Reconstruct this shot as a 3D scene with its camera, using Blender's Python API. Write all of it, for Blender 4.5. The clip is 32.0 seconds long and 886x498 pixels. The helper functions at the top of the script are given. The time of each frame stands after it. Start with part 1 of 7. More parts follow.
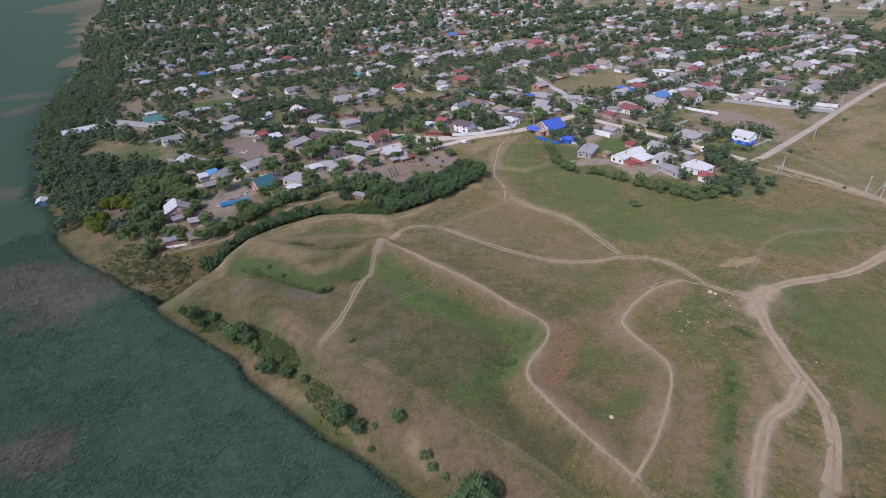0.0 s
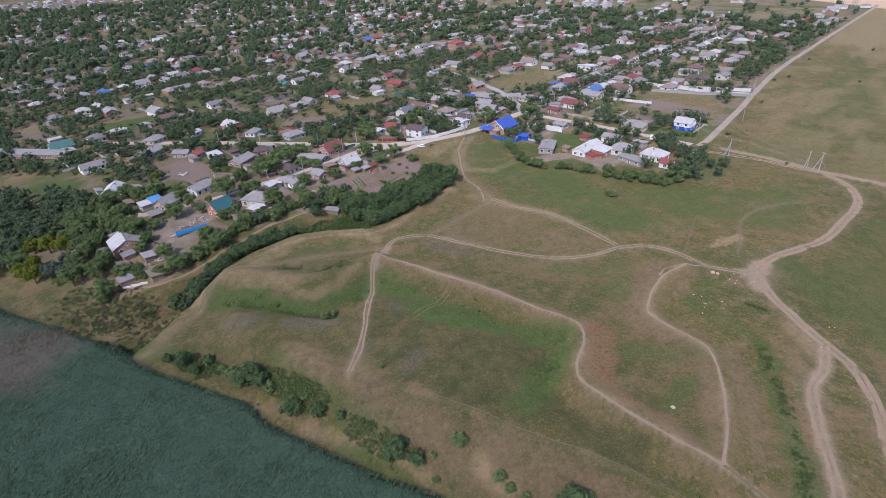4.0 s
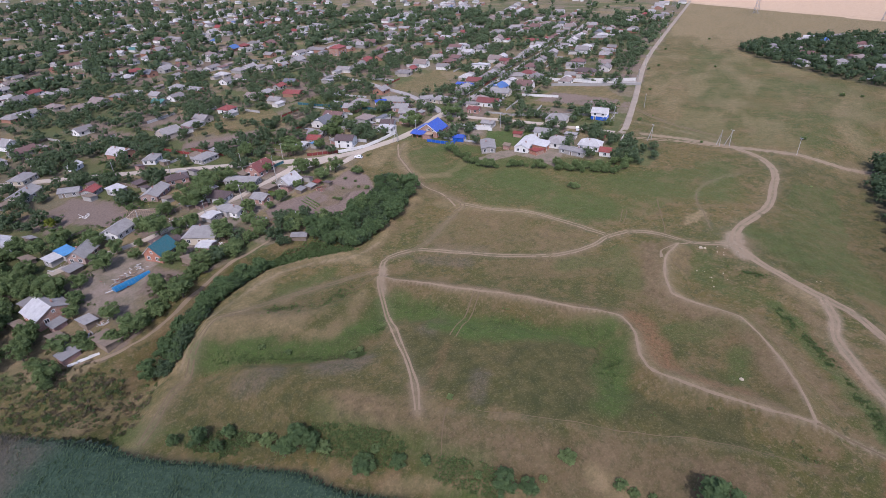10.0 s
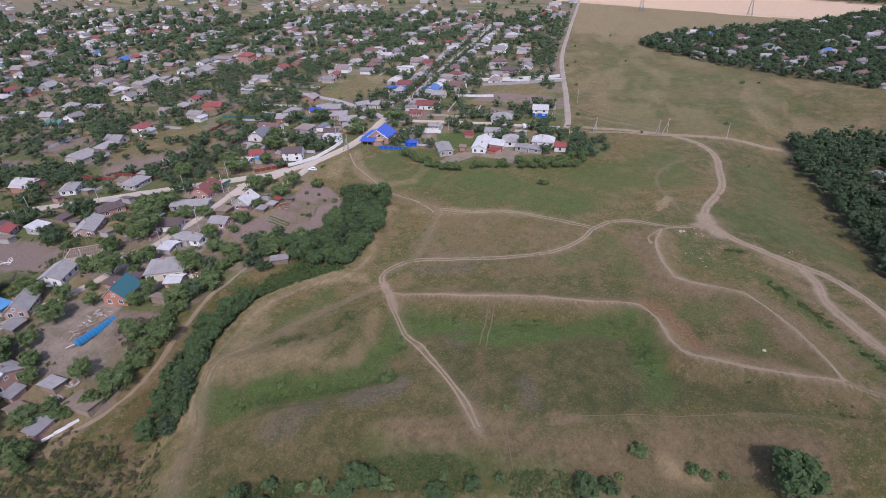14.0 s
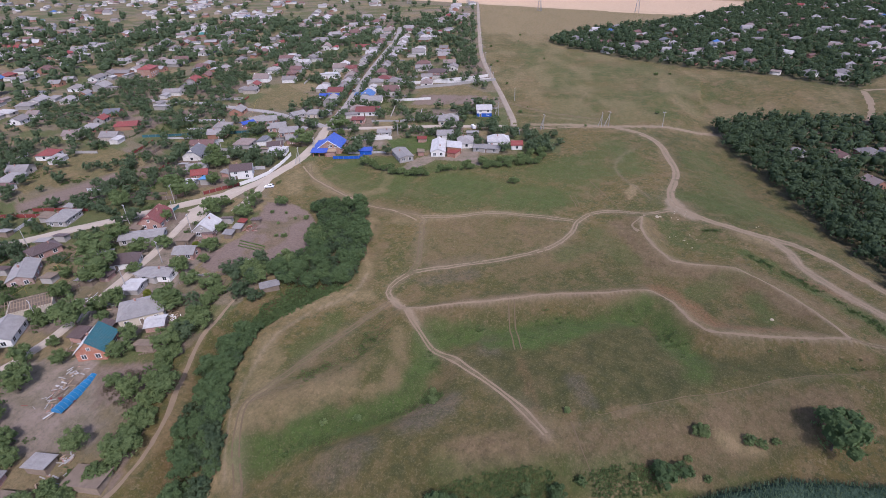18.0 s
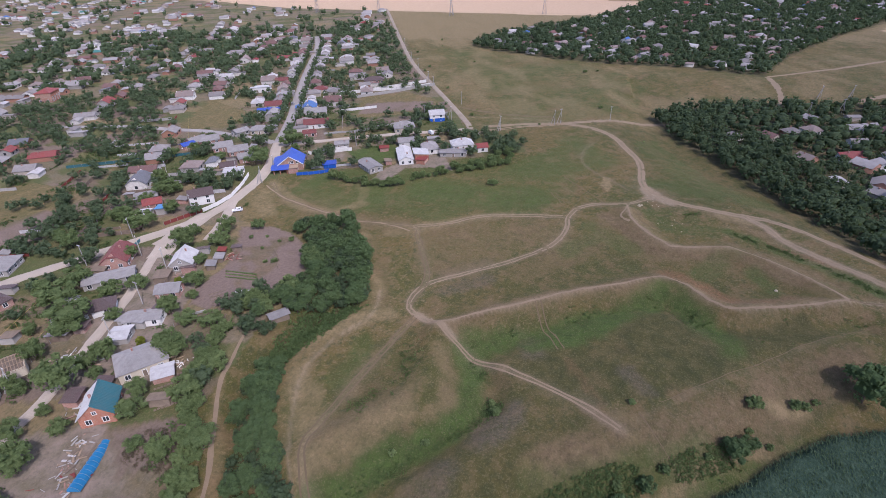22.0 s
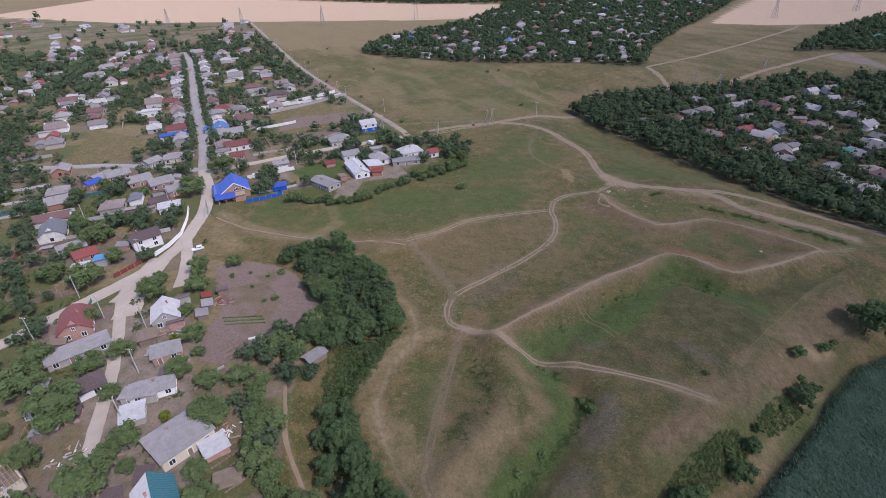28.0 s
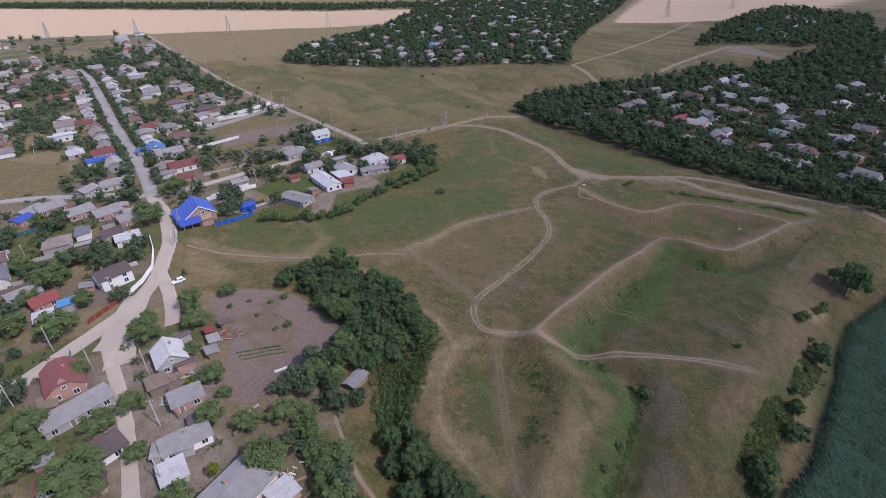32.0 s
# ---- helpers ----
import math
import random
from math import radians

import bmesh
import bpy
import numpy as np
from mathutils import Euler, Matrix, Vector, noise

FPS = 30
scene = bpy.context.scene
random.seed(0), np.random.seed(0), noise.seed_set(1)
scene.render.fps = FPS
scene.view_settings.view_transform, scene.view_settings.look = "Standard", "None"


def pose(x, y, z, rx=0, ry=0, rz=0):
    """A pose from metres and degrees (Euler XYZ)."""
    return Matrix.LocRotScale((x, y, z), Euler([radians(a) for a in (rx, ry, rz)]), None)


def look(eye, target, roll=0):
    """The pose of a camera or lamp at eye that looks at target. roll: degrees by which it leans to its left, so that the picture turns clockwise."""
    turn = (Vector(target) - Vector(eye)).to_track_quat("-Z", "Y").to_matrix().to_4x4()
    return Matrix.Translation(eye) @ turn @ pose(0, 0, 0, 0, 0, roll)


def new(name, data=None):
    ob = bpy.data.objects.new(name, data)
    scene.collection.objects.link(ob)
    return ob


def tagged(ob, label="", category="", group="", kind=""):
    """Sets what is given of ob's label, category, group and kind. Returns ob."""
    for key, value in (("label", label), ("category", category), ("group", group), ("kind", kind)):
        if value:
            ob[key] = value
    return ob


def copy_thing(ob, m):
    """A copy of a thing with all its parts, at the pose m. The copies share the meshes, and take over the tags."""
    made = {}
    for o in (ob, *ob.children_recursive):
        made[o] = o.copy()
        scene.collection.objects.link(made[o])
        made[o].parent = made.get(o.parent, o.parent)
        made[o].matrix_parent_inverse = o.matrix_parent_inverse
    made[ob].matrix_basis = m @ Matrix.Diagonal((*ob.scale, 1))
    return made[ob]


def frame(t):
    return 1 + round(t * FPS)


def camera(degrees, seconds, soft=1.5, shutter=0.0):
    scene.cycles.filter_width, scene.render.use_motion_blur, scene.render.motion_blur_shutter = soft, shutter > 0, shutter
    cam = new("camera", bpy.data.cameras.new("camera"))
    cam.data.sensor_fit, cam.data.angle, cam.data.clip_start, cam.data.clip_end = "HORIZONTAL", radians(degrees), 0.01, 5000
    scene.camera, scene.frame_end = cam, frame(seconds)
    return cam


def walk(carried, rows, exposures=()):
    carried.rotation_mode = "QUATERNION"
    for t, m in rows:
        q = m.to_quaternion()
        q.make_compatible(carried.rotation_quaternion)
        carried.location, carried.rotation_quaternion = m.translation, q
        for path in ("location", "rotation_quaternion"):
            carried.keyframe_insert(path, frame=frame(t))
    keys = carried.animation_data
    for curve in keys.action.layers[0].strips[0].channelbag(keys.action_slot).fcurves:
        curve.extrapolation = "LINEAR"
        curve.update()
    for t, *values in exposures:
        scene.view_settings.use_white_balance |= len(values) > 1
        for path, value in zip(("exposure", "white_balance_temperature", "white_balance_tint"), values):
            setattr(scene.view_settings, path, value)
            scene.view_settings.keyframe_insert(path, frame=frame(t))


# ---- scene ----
cam = camera(79.4, 32.0, soft=0.5)
METRES, EYE, TILT, LEAN, TURN = 260.0, 97.5, 0.0, 0.0, 0.0
ROWS = [
    (0.0, 0.0, 0.0, 0.0, -1.41, -29.9, 2.46),
    (0.5, -0.0149, 0.004, -0.0006, -2.86, -29.88, 2.55),
    (1.0, -0.0299, 0.0083, -0.0001, -4.27, -29.92, 2.58),
    (1.5, -0.0445, 0.0129, -0.0004, -5.74, -29.91, 2.64),
    (2.0, -0.0592, 0.0179, -0.0003, -7.19, -29.95, 2.67),
    (2.5, -0.0739, 0.0232, -0.0008, -8.71, -29.98, 2.68),
    (3.0, -0.0886, 0.0289, -0.0008, -9.93, -29.99, 2.66),
    (3.5, -0.1027, 0.0349, -0.0012, -11.23, -30.03, 2.72),
    (5.5, -0.1586, 0.0615, -0.0006, -16.92, -30.23, 2.67),
    (6.0, -0.1721, 0.0691, -0.0007, -18.36, -30.27, 2.62),
    (6.5, -0.1858, 0.0769, -0.0007, -19.84, -30.29, 2.61),
    (7.0, -0.1989, 0.085, -0.0008, -21.16, -30.32, 2.62),
    (7.5, -0.2123, 0.0936, -0.0005, -22.55, -30.36, 2.59),
    (8.0, -0.225, 0.1024, -0.0003, -23.78, -30.41, 2.52),
    (8.5, -0.2381, 0.1116, 0.0001, -25.05, -30.44, 2.39),
    (9.0, -0.2505, 0.1211, 0.0002, -26.46, -30.48, 2.32),
    (9.5, -0.263, 0.1308, 0.0005, -27.88, -30.52, 2.24),
    (10.0, -0.2751, 0.1408, 0.0005, -29.26, -30.52, 2.19),
    (10.5, -0.2874, 0.151, 0.0006, -30.62, -30.52, 2.14),
    (11.0, -0.2989, 0.1615, 0.0005, -32.07, -30.53, 2.12),
    (11.5, -0.3107, 0.1722, 0.0006, -33.43, -30.56, 2.02),
    (12.0, -0.3218, 0.1833, 0.0007, -34.98, -30.59, 2.03),
    (12.5, -0.3327, 0.1945, 0.0005, -36.59, -30.61, 2.01),
    (13.0, -0.3435, 0.206, 0.0004, -38.12, -30.61, 1.94),
    (13.5, -0.3542, 0.2178, 0.0005, -39.58, -30.65, 1.91),
    (14.0, -0.3646, 0.2298, 0.0007, -41.05, -30.66, 1.88),
    (14.5, -0.3745, 0.2418, 0.0008, -42.56, -30.67, 1.9),
    (16.5, -0.4117, 0.2927, 0.0013, -48.42, -30.71, 1.85),
    (17.0, -0.4201, 0.3059, 0.0014, -49.99, -30.71, 1.82),
    (17.5, -0.4285, 0.3194, 0.0015, -51.35, -30.73, 1.77),
    (18.0, -0.4366, 0.3334, 0.0014, -52.78, -30.73, 1.69),
    (18.5, -0.4445, 0.3471, 0.0012, -54.1, -30.7, 1.67),
    (19.0, -0.4517, 0.361, 0.0012, -55.43, -30.67, 1.68),
    (19.5, -0.4586, 0.3748, 0.0012, -56.88, -30.64, 1.74),
    (20.0, -0.4653, 0.3889, 0.0009, -58.32, -30.59, 1.78),
    (20.5, -0.4717, 0.4029, 0.0008, -59.75, -30.57, 1.83),
    (21.0, -0.4776, 0.4171, 0.0007, -61.02, -30.53, 1.9),
    (21.5, -0.4833, 0.4315, 0.0006, -62.4, -30.49, 1.98),
    (22.0, -0.4887, 0.4461, 0.0005, -63.69, -30.45, 2.02),
    (22.5, -0.4933, 0.4604, 0.0007, -65.03, -30.41, 2.13),
    (23.0, -0.4978, 0.4742, 0.0007, -66.23, -30.4, 2.18),
    (23.5, -0.5021, 0.4892, 0.0009, -67.69, -30.41, 2.23),
    (24.0, -0.5062, 0.5041, 0.0008, -68.95, -30.38, 2.24),
    (24.5, -0.5098, 0.5192, 0.001, -70.34, -30.39, 2.2),
    (25.0, -0.5134, 0.5343, 0.0009, -71.85, -30.38, 2.22),
    (25.5, -0.5165, 0.5496, 0.0009, -73.22, -30.39, 2.21),
    (27.5, -0.5255, 0.6113, -0.0, -78.41, -30.35, 2.05),
    (28.0, -0.5269, 0.6273, -0.0001, -79.72, -30.34, 2.06),
    (28.5, -0.5279, 0.643, -0.0003, -80.96, -30.31, 2.06),
    (29.0, -0.5286, 0.6586, -0.0004, -82.35, -30.27, 2.04),
    (29.5, -0.5291, 0.6742, -0.0003, -83.74, -30.25, 2.04),
    (30.0, -0.5292, 0.6901, -0.0003, -85.22, -30.22, 2.01),
    (30.5, -0.5288, 0.7058, -0.0003, -86.54, -30.22, 2.02),
    (31.0, -0.528, 0.7216, -0.0003, -87.93, -30.2, 2.03),
    (31.5, -0.5269, 0.7372, -0.0004, -89.25, -30.21, 2.05),
    (32.0, -0.5256, 0.7527, -0.0007, -90.65, -30.19, 2.07),
]
walk(cam, [(t, pose(0, 0, EYE, TILT, LEAN, TURN) @ pose(METRES * x, METRES * y, METRES * z, 90 + pitch, roll, yaw)) for t, x, y, z, yaw, pitch, roll in ROWS],
     [(0.0, 0.60, 5750, 21), (10.0, 0.52, 5750, 24), (20.0, 0.50, 5750, 26), (32.0, 0.36, 5700, 24)])

# ---- light: a high summer sun with a clear sky ----
SUN_UP = radians(47)
SUN_TO = Vector((0.58 * math.cos(SUN_UP), 0.815 * math.cos(SUN_UP), -math.sin(SUN_UP)))
world = bpy.data.worlds.new("world")
scene.world = world
world.use_nodes = True
wn = world.node_tree
sky = wn.nodes.new("ShaderNodeTexSky")
sky.sky_type = "NISHITA"
sky.sun_disc = False
sky.sun_elevation = SUN_UP
sky.sun_rotation = math.atan2(-0.58, -0.815)
sky.dust_density = 2.0
wn.nodes["Background"].inputs["Strength"].default_value = 0.15
wn.links.new(sky.outputs[0], wn.nodes["Background"].inputs["Color"])
sun = new("sun", bpy.data.lights.new("sun", "SUN"))
sun.data.energy = 2.05
sun.data.angle = radians(0.6)
sun.data.color = (1.0, 0.95, 0.86)
sun.matrix_world = look((0, 0, 200), Vector((0, 0, 200)) + SUN_TO)

# ---- the lie of the land ----
def near_line(X, Y, line):
    """Distance to a polyline, the signed side (left positive) and the place along it in metres."""
    best = np.full(X.shape, 1e9)
    side = np.zeros(X.shape)
    along = np.zeros(X.shape)
    run = 0.0
    for (ax, ay), (bx, by) in zip(line, line[1:]):
        dx, dy = bx - ax, by - ay
        n2 = dx * dx + dy * dy
        u = np.clip(((X - ax) * dx + (Y - ay) * dy) / n2, 0, 1)
        ex, ey = X - ax - u * dx, Y - ay - u * dy
        d = np.hypot(ex, ey)
        closer = d < best
        best = np.where(closer, d, best)
        side = np.where(closer, np.sign(dx * ey - dy * ex), side)
        along = np.where(closer, run + u * math.sqrt(n2), along)
        run += math.sqrt(n2)
    return best, side, along


def near_local(X, Y, line, reach):
    """near_line, worked out only within reach of the line."""
    P = np.array(line)
    m = (X > P[:, 0].min() - reach) & (X < P[:, 0].max() + reach) & (Y > P[:, 1].min() - reach) & (Y < P[:, 1].max() + reach)
    d = np.full(X.shape, 1e9)
    if m.any():
        d[m] = near_line(X[m], Y[m], line)[0]
    return d


def inside(X, Y, ring):
    """True inside a closed polygon."""
    hit = np.zeros(X.shape, bool)
    for (ax, ay), (bx, by) in zip(ring, ring[1:] + ring[:1]):
        cross = (ay > Y) != (by > Y)
        hit ^= cross & (X < (bx - ax) * (Y - ay) / ((by - ay) or 1e-9) + ax)
    return hit


def smooth(a, b, v):
    u = np.clip((v - a) / (b - a), 0, 1)
    return u * u * (3 - 2 * u)


def bend(line, step=3.0):
    """A smooth curve through the points of a line, in short even steps."""
    p = [Vector((*q, 0)) for q in line]
    p = [2 * p[0] - p[1]] + p + [2 * p[-1] - p[-2]]
    out = []
    for a, b, c, d in zip(p, p[1:], p[2:], p[3:]):
        n = max(1, int((c - b).length / step))
        for k in range(n):
            u = k / n
            v = 0.5 * (2 * b + (c - a) * u + (2 * a - 5 * b + 4 * c - d) * u * u + (3 * b - a - 3 * c + d) * u ** 3)
            out.append((v.x, v.y))
    out.append((p[-2].x, p[-2].y))
    return out


RNG = np.random.RandomState(5)
LATTICE = RNG.rand(256, 256)


def value_noise(X, Y, size):
    """Smooth noise from 0 to 1 with the given cell size in metres."""
    u, v = np.asarray(X) / size + 1000.0, np.asarray(Y) / size + 1000.0
    i, j = np.floor(u).astype(int), np.floor(v).astype(int)
    a, b = u - i, v - j
    a, b = a * a * (3 - 2 * a), b * b * (3 - 2 * b)
    q = lambda m, n: LATTICE[m % 256, n % 256]
    return (q(i, j) * (1 - a) + q(i + 1, j) * a) * (1 - b) + (q(i, j + 1) * (1 - a) + q(i + 1, j + 1) * a) * b


def rough(X, Y, size, octaves=3):
    total, amp, s = 0.0, 1.0, 0.0
    for k in range(octaves):
        total = total + amp * value_noise(np.asarray(X) + 37 * k, np.asarray(Y) - 91 * k, size / 2 ** k)
        s += amp
        amp *= 0.55
    return total / s


SHORE = [(900, -1200), (150, -200), (60, -45), (32, 10), (4.6, 52.7), (-9.3, 75), (-20, 85), (-34, 95), (-45, 105), (-57, 115), (-64, 125), (-80, 137),
         (-94, 147), (-108, 161), (-130, 178), (-148, 190), (-169, 209), (-186, 237), (-214, 263), (-237, 307), (-280, 366), (-321, 444),
         (-358, 530), (-417, 651), (-596, 977), (-1500, 2600)]
RIM = [(-98, 151), (-87, 170), (-79, 182), (-67, 194), (-52, 203), (-38, 203.5), (-23, 198.5), (-11, 203), (6, 216), (18, 229), (24, 246)]
GULLY = [(-110, 160), (-97, 177), (-84, 190), (-71, 202), (-54, 211), (-37, 211), (-22, 206), (-11, 211), (3, 223)]
CREST_A = [(-21.5, 172.5), (-13.5, 166), (-0.9, 153), (11, 141), (19, 130.5), (28, 120), (26.5, 112), (20.6, 104), (20.2, 97.5), (29, 81.5), (36.4, 69.2)]
CREST_B = [(36.4, 69.2), (43, 77), (50.5, 88.5), (55.4, 101), (49.8, 115.5), (51.5, 122.5), (63, 133.5), (74, 138)]
DITCH_A = [(-22, 158), (-8, 149), (4, 138), (14, 126), (18, 116), (13, 103), (16, 92), (26, 76), (30, 66)]
RIDGE_W = [(-25.1, 172.5), (-32, 168.3), (-43, 167.5), (-54, 171.3), (-64, 177), (-71, 180), (-80, 175)]
DITCH_W = [(-84, 171), (-72, 165), (-60, 158), (-48, 152), (-39, 149.5), (-33, 153), (-28, 161)]
EAST_FOOT = [(260, 165), (205, 150), (150, 128), (128, 108), (112, 88), (95, 66), (75, 40), (60, 10)]


def terrain(X, Y):
    X, Y = np.asarray(X, float), np.asarray(Y, float)
    ds, ss, _ = near_line(X, Y, SHORE)
    ds = ds * -ss
    steep = smooth(-95, -60, X) * (1 - smooth(300, 380, Y))
    reach = 80 + (19 + 9 * smooth(-14, 4, X) - 80) * steep
    z = -10 + 10 * smooth(-0.15, 1.0, ds / reach) - 0.4 * smooth(0, 6, -ds)
    dg, _, ag = near_line(X, Y, GULLY)
    z = z - 5.5 * np.exp(-(dg / 6.5) ** 2) * (1 - smooth(40, 150, ag))
    da, _, _ = near_line(X, Y, CREST_A)
    db, _, _ = near_line(X, Y, CREST_B)
    dm = np.minimum(da, db)
    z = z + 2.8 * np.exp(-np.abs(dm / 4.4) ** 1.5)
    z = z - 2.3 * np.exp(-(near_local(X, Y, DITCH_A, 20) / 5.0) ** 2)
    z = z + 2.2 * np.exp(-(near_local(X, Y, RIDGE_W, 25) / 4.6) ** 2)
    z = z - 2.7 * np.exp(-(near_local(X, Y, DITCH_W, 20) / 4.0) ** 2)
    z = z + 1.0 * np.exp(-(near_local(X, Y, RIM, 20) / 4.0) ** 2)
    de, se, _ = near_line(X, Y, EAST_FOOT)
    z = z - 5.5 * smooth(-22, 12, de * se) * smooth(0, 40, ds) * (1 - smooth(250, 330, X))
    z = z + 0.8 * (rough(X, Y, 40) - 0.5) * smooth(0, 10, ds)
    z = z + 0.5 * (rough(X, Y, 3.2, 2) - 0.5) * (np.hypot(X - 20, Y - 150) < 190)
    return z


def height(x, y):
    return float(terrain(np.array([x]), np.array([y]))[0])

# ---- materials ----
class Nodes:
    """A small hand for building node materials."""

    def __init__(self, name, roughness=0.9, metallic=0.0):
        self.m = bpy.data.materials.new(name)
        self.m.use_nodes = True
        self.t = self.m.node_tree
        self.b = self.t.nodes["Principled BSDF"]
        self.b.inputs["Roughness"].default_value = roughness
        self.b.inputs["Metallic"].default_value = metallic
        self.b.inputs["Specular IOR Level"].default_value = 0.25
        self.b.inputs["Diffuse Roughness"].default_value = 1.0

    def put(self, socket, value):
        if isinstance(value, bpy.types.NodeSocket):
            self.t.links.new(value, socket)
        elif isinstance(value, tuple) and len(value) == 3 and socket.type == "RGBA":
            socket.default_value = (*value, 1)
        else:
            socket.default_value = value

    def coords(self, kind="Object"):
        if kind == "World":
            return self.t.nodes.new("ShaderNodeNewGeometry").outputs["Position"]
        return self.t.nodes.new("ShaderNodeTexCoord").outputs[kind]

    def noise(self, at, scale, detail=4.0, rough=0.6):
        n = self.t.nodes.new("ShaderNodeTexNoise")
        self.put(n.inputs["Vector"], at)
        n.inputs["Scale"].default_value = scale
        n.inputs["Detail"].default_value = detail
        n.inputs["Roughness"].default_value = rough
        return n.outputs["Fac"]

    def wave(self, at, scale, axis="X", distort=0.0):
        n = self.t.nodes.new("ShaderNodeTexWave")
        n.bands_direction = axis
        self.put(n.inputs["Vector"], at)
        n.inputs["Scale"].default_value = scale
        n.inputs["Distortion"].default_value = distort
        return n.outputs["Fac"]

    def span(self, v, a, b, c=0.0, d=1.0):
        n = self.t.nodes.new("ShaderNodeMapRange")
        self.put(n.inputs["Value"], v)
        for k, q in zip(("From Min", "From Max", "To Min", "To Max"), (a, b, c, d)):
            n.inputs[k].default_value = q
        return n.outputs["Result"]

    def calc(self, op, a, b=0.0):
        n = self.t.nodes.new("ShaderNodeMath")
        n.operation = op
        self.put(n.inputs[0], a)
        self.put(n.inputs[1], b)
        return n.outputs[0]

    def mix(self, fac, a, b, blend="MIX"):
        n = self.t.nodes.new("ShaderNodeMix")
        n.data_type = "RGBA"
        n.blend_type = blend
        self.put(n.inputs[0], fac)
        self.put(n.inputs[6], a)
        self.put(n.inputs[7], b)
        return n.outputs[2]

    def ramp(self, v, stops, constant=False):
        n = self.t.nodes.new("ShaderNodeValToRGB")
        n.color_ramp.interpolation = "CONSTANT" if constant else "LINEAR"
        e = n.color_ramp.elements
        while len(e) < len(stops):
            e.new(0.5)
        for q, (p, c) in zip(e, stops):
            q.position, q.color = p, (*c, 1)
        self.put(n.inputs["Fac"], v)
        return n.outputs["Color"]

    def attribute(self, name):
        n = self.t.nodes.new("ShaderNodeAttribute")
        n.attribute_name = name
        s = self.t.nodes.new("ShaderNodeSeparateColor")
        self.t.links.new(n.outputs["Color"], s.inputs[0])
        return s.outputs[0], s.outputs[1], s.outputs[2], n.outputs["Alpha"]

    def chance(self):
        return self.t.nodes.new("ShaderNodeObjectInfo").outputs["Random"]

    def island(self):
        return self.t.nodes.new("ShaderNodeNewGeometry").outputs["Random Per Island"]

    def bump(self, v, strength=0.4, distance=0.1):
        n = self.t.nodes.new("ShaderNodeBump")
        n.inputs["Strength"].default_value = strength
        n.inputs["Distance"].default_value = distance
        self.put(n.inputs["Height"], v)
        self.t.links.new(n.outputs["Normal"], self.b.inputs["Normal"])

    def done(self, colour):
        self.put(self.b.inputs["Base Color"], colour)
        return self.m


def shade(c, k):
    return tuple(min(1.0, v * k) for v in c)


def plain(name, c, roughness=0.85, metallic=0.0, grain=6.0, stain=0.5, vary=0.25, bump=0.25):
    """A worn surface of one colour: fine grain, larger stains, a little difference from piece to piece."""
    n = Nodes(name, roughness, metallic)
    at = n.coords("World")
    a = n.mix(n.span(n.noise(at, stain, 5), 0.35, 0.7), shade(c, 1 - vary), shade(c, 1 + vary * 0.7))
    a = n.mix(n.span(n.noise(at, grain, 3), 0.3, 0.75), shade(c, 0.78), a)
    a = n.mix(n.calc("MULTIPLY", n.chance(), 0.3), a, shade(c, 0.7))
    n.bump(n.noise(at, grain * 2, 3), bump, 0.03)
    return n.done(a)


def sheeted(name, stops, pitch=7.0, roughness=0.8, metallic=0.0, along="Y"):
    """Corrugated or ribbed roofing; its colour comes from the stops by the piece's own chance."""
    n = Nodes(name, roughness, metallic)
    at = n.coords("Object")
    c = n.ramp(n.chance(), stops, True) if len(stops) > 1 else stops[0][1]
    spot = n.span(n.noise(n.coords("World"), 0.6, 6, 0.7), 0.35, 0.75)
    c2 = n.mix(spot, c, n.mix(0.45, c, (0.08, 0.07, 0.06)))
    c2 = n.mix(n.span(n.noise(n.coords("World"), 4.0, 3), 0.4, 0.8, 0, 0.4), c2, n.mix(0.35, c, (0.5, 0.48, 0.45)))
    n.bump(n.wave(at, pitch / 6.283, along if along != "Y" else "X"), 0.5, 0.06)
    return n.done(c2)


def brickwork(name, a, b, mortar):
    n = Nodes(name, 0.9)
    t = n.t.nodes.new("ShaderNodeTexBrick")
    at = n.t.nodes.new("ShaderNodeMapping")
    n.put(at.inputs["Vector"], n.coords("Object"))
    at.inputs["Rotation"].default_value = (radians(90), 0, 0)
    n.put(t.inputs["Vector"], at.outputs[0])
    for k, v in (("Color1", a), ("Color2", b), ("Mortar", mortar)):
        t.inputs[k].default_value = (*v, 1)
    t.inputs["Scale"].default_value = 4.0
    t.inputs["Mortar Size"].default_value = 0.02
    c = n.mix(n.span(n.noise(n.coords("World"), 0.8, 5), 0.35, 0.75, 0, 0.5), t.outputs["Color"], shade(b, 0.6))
    n.bump(t.outputs["Fac"], 0.3, 0.02)
    return n.done(c)


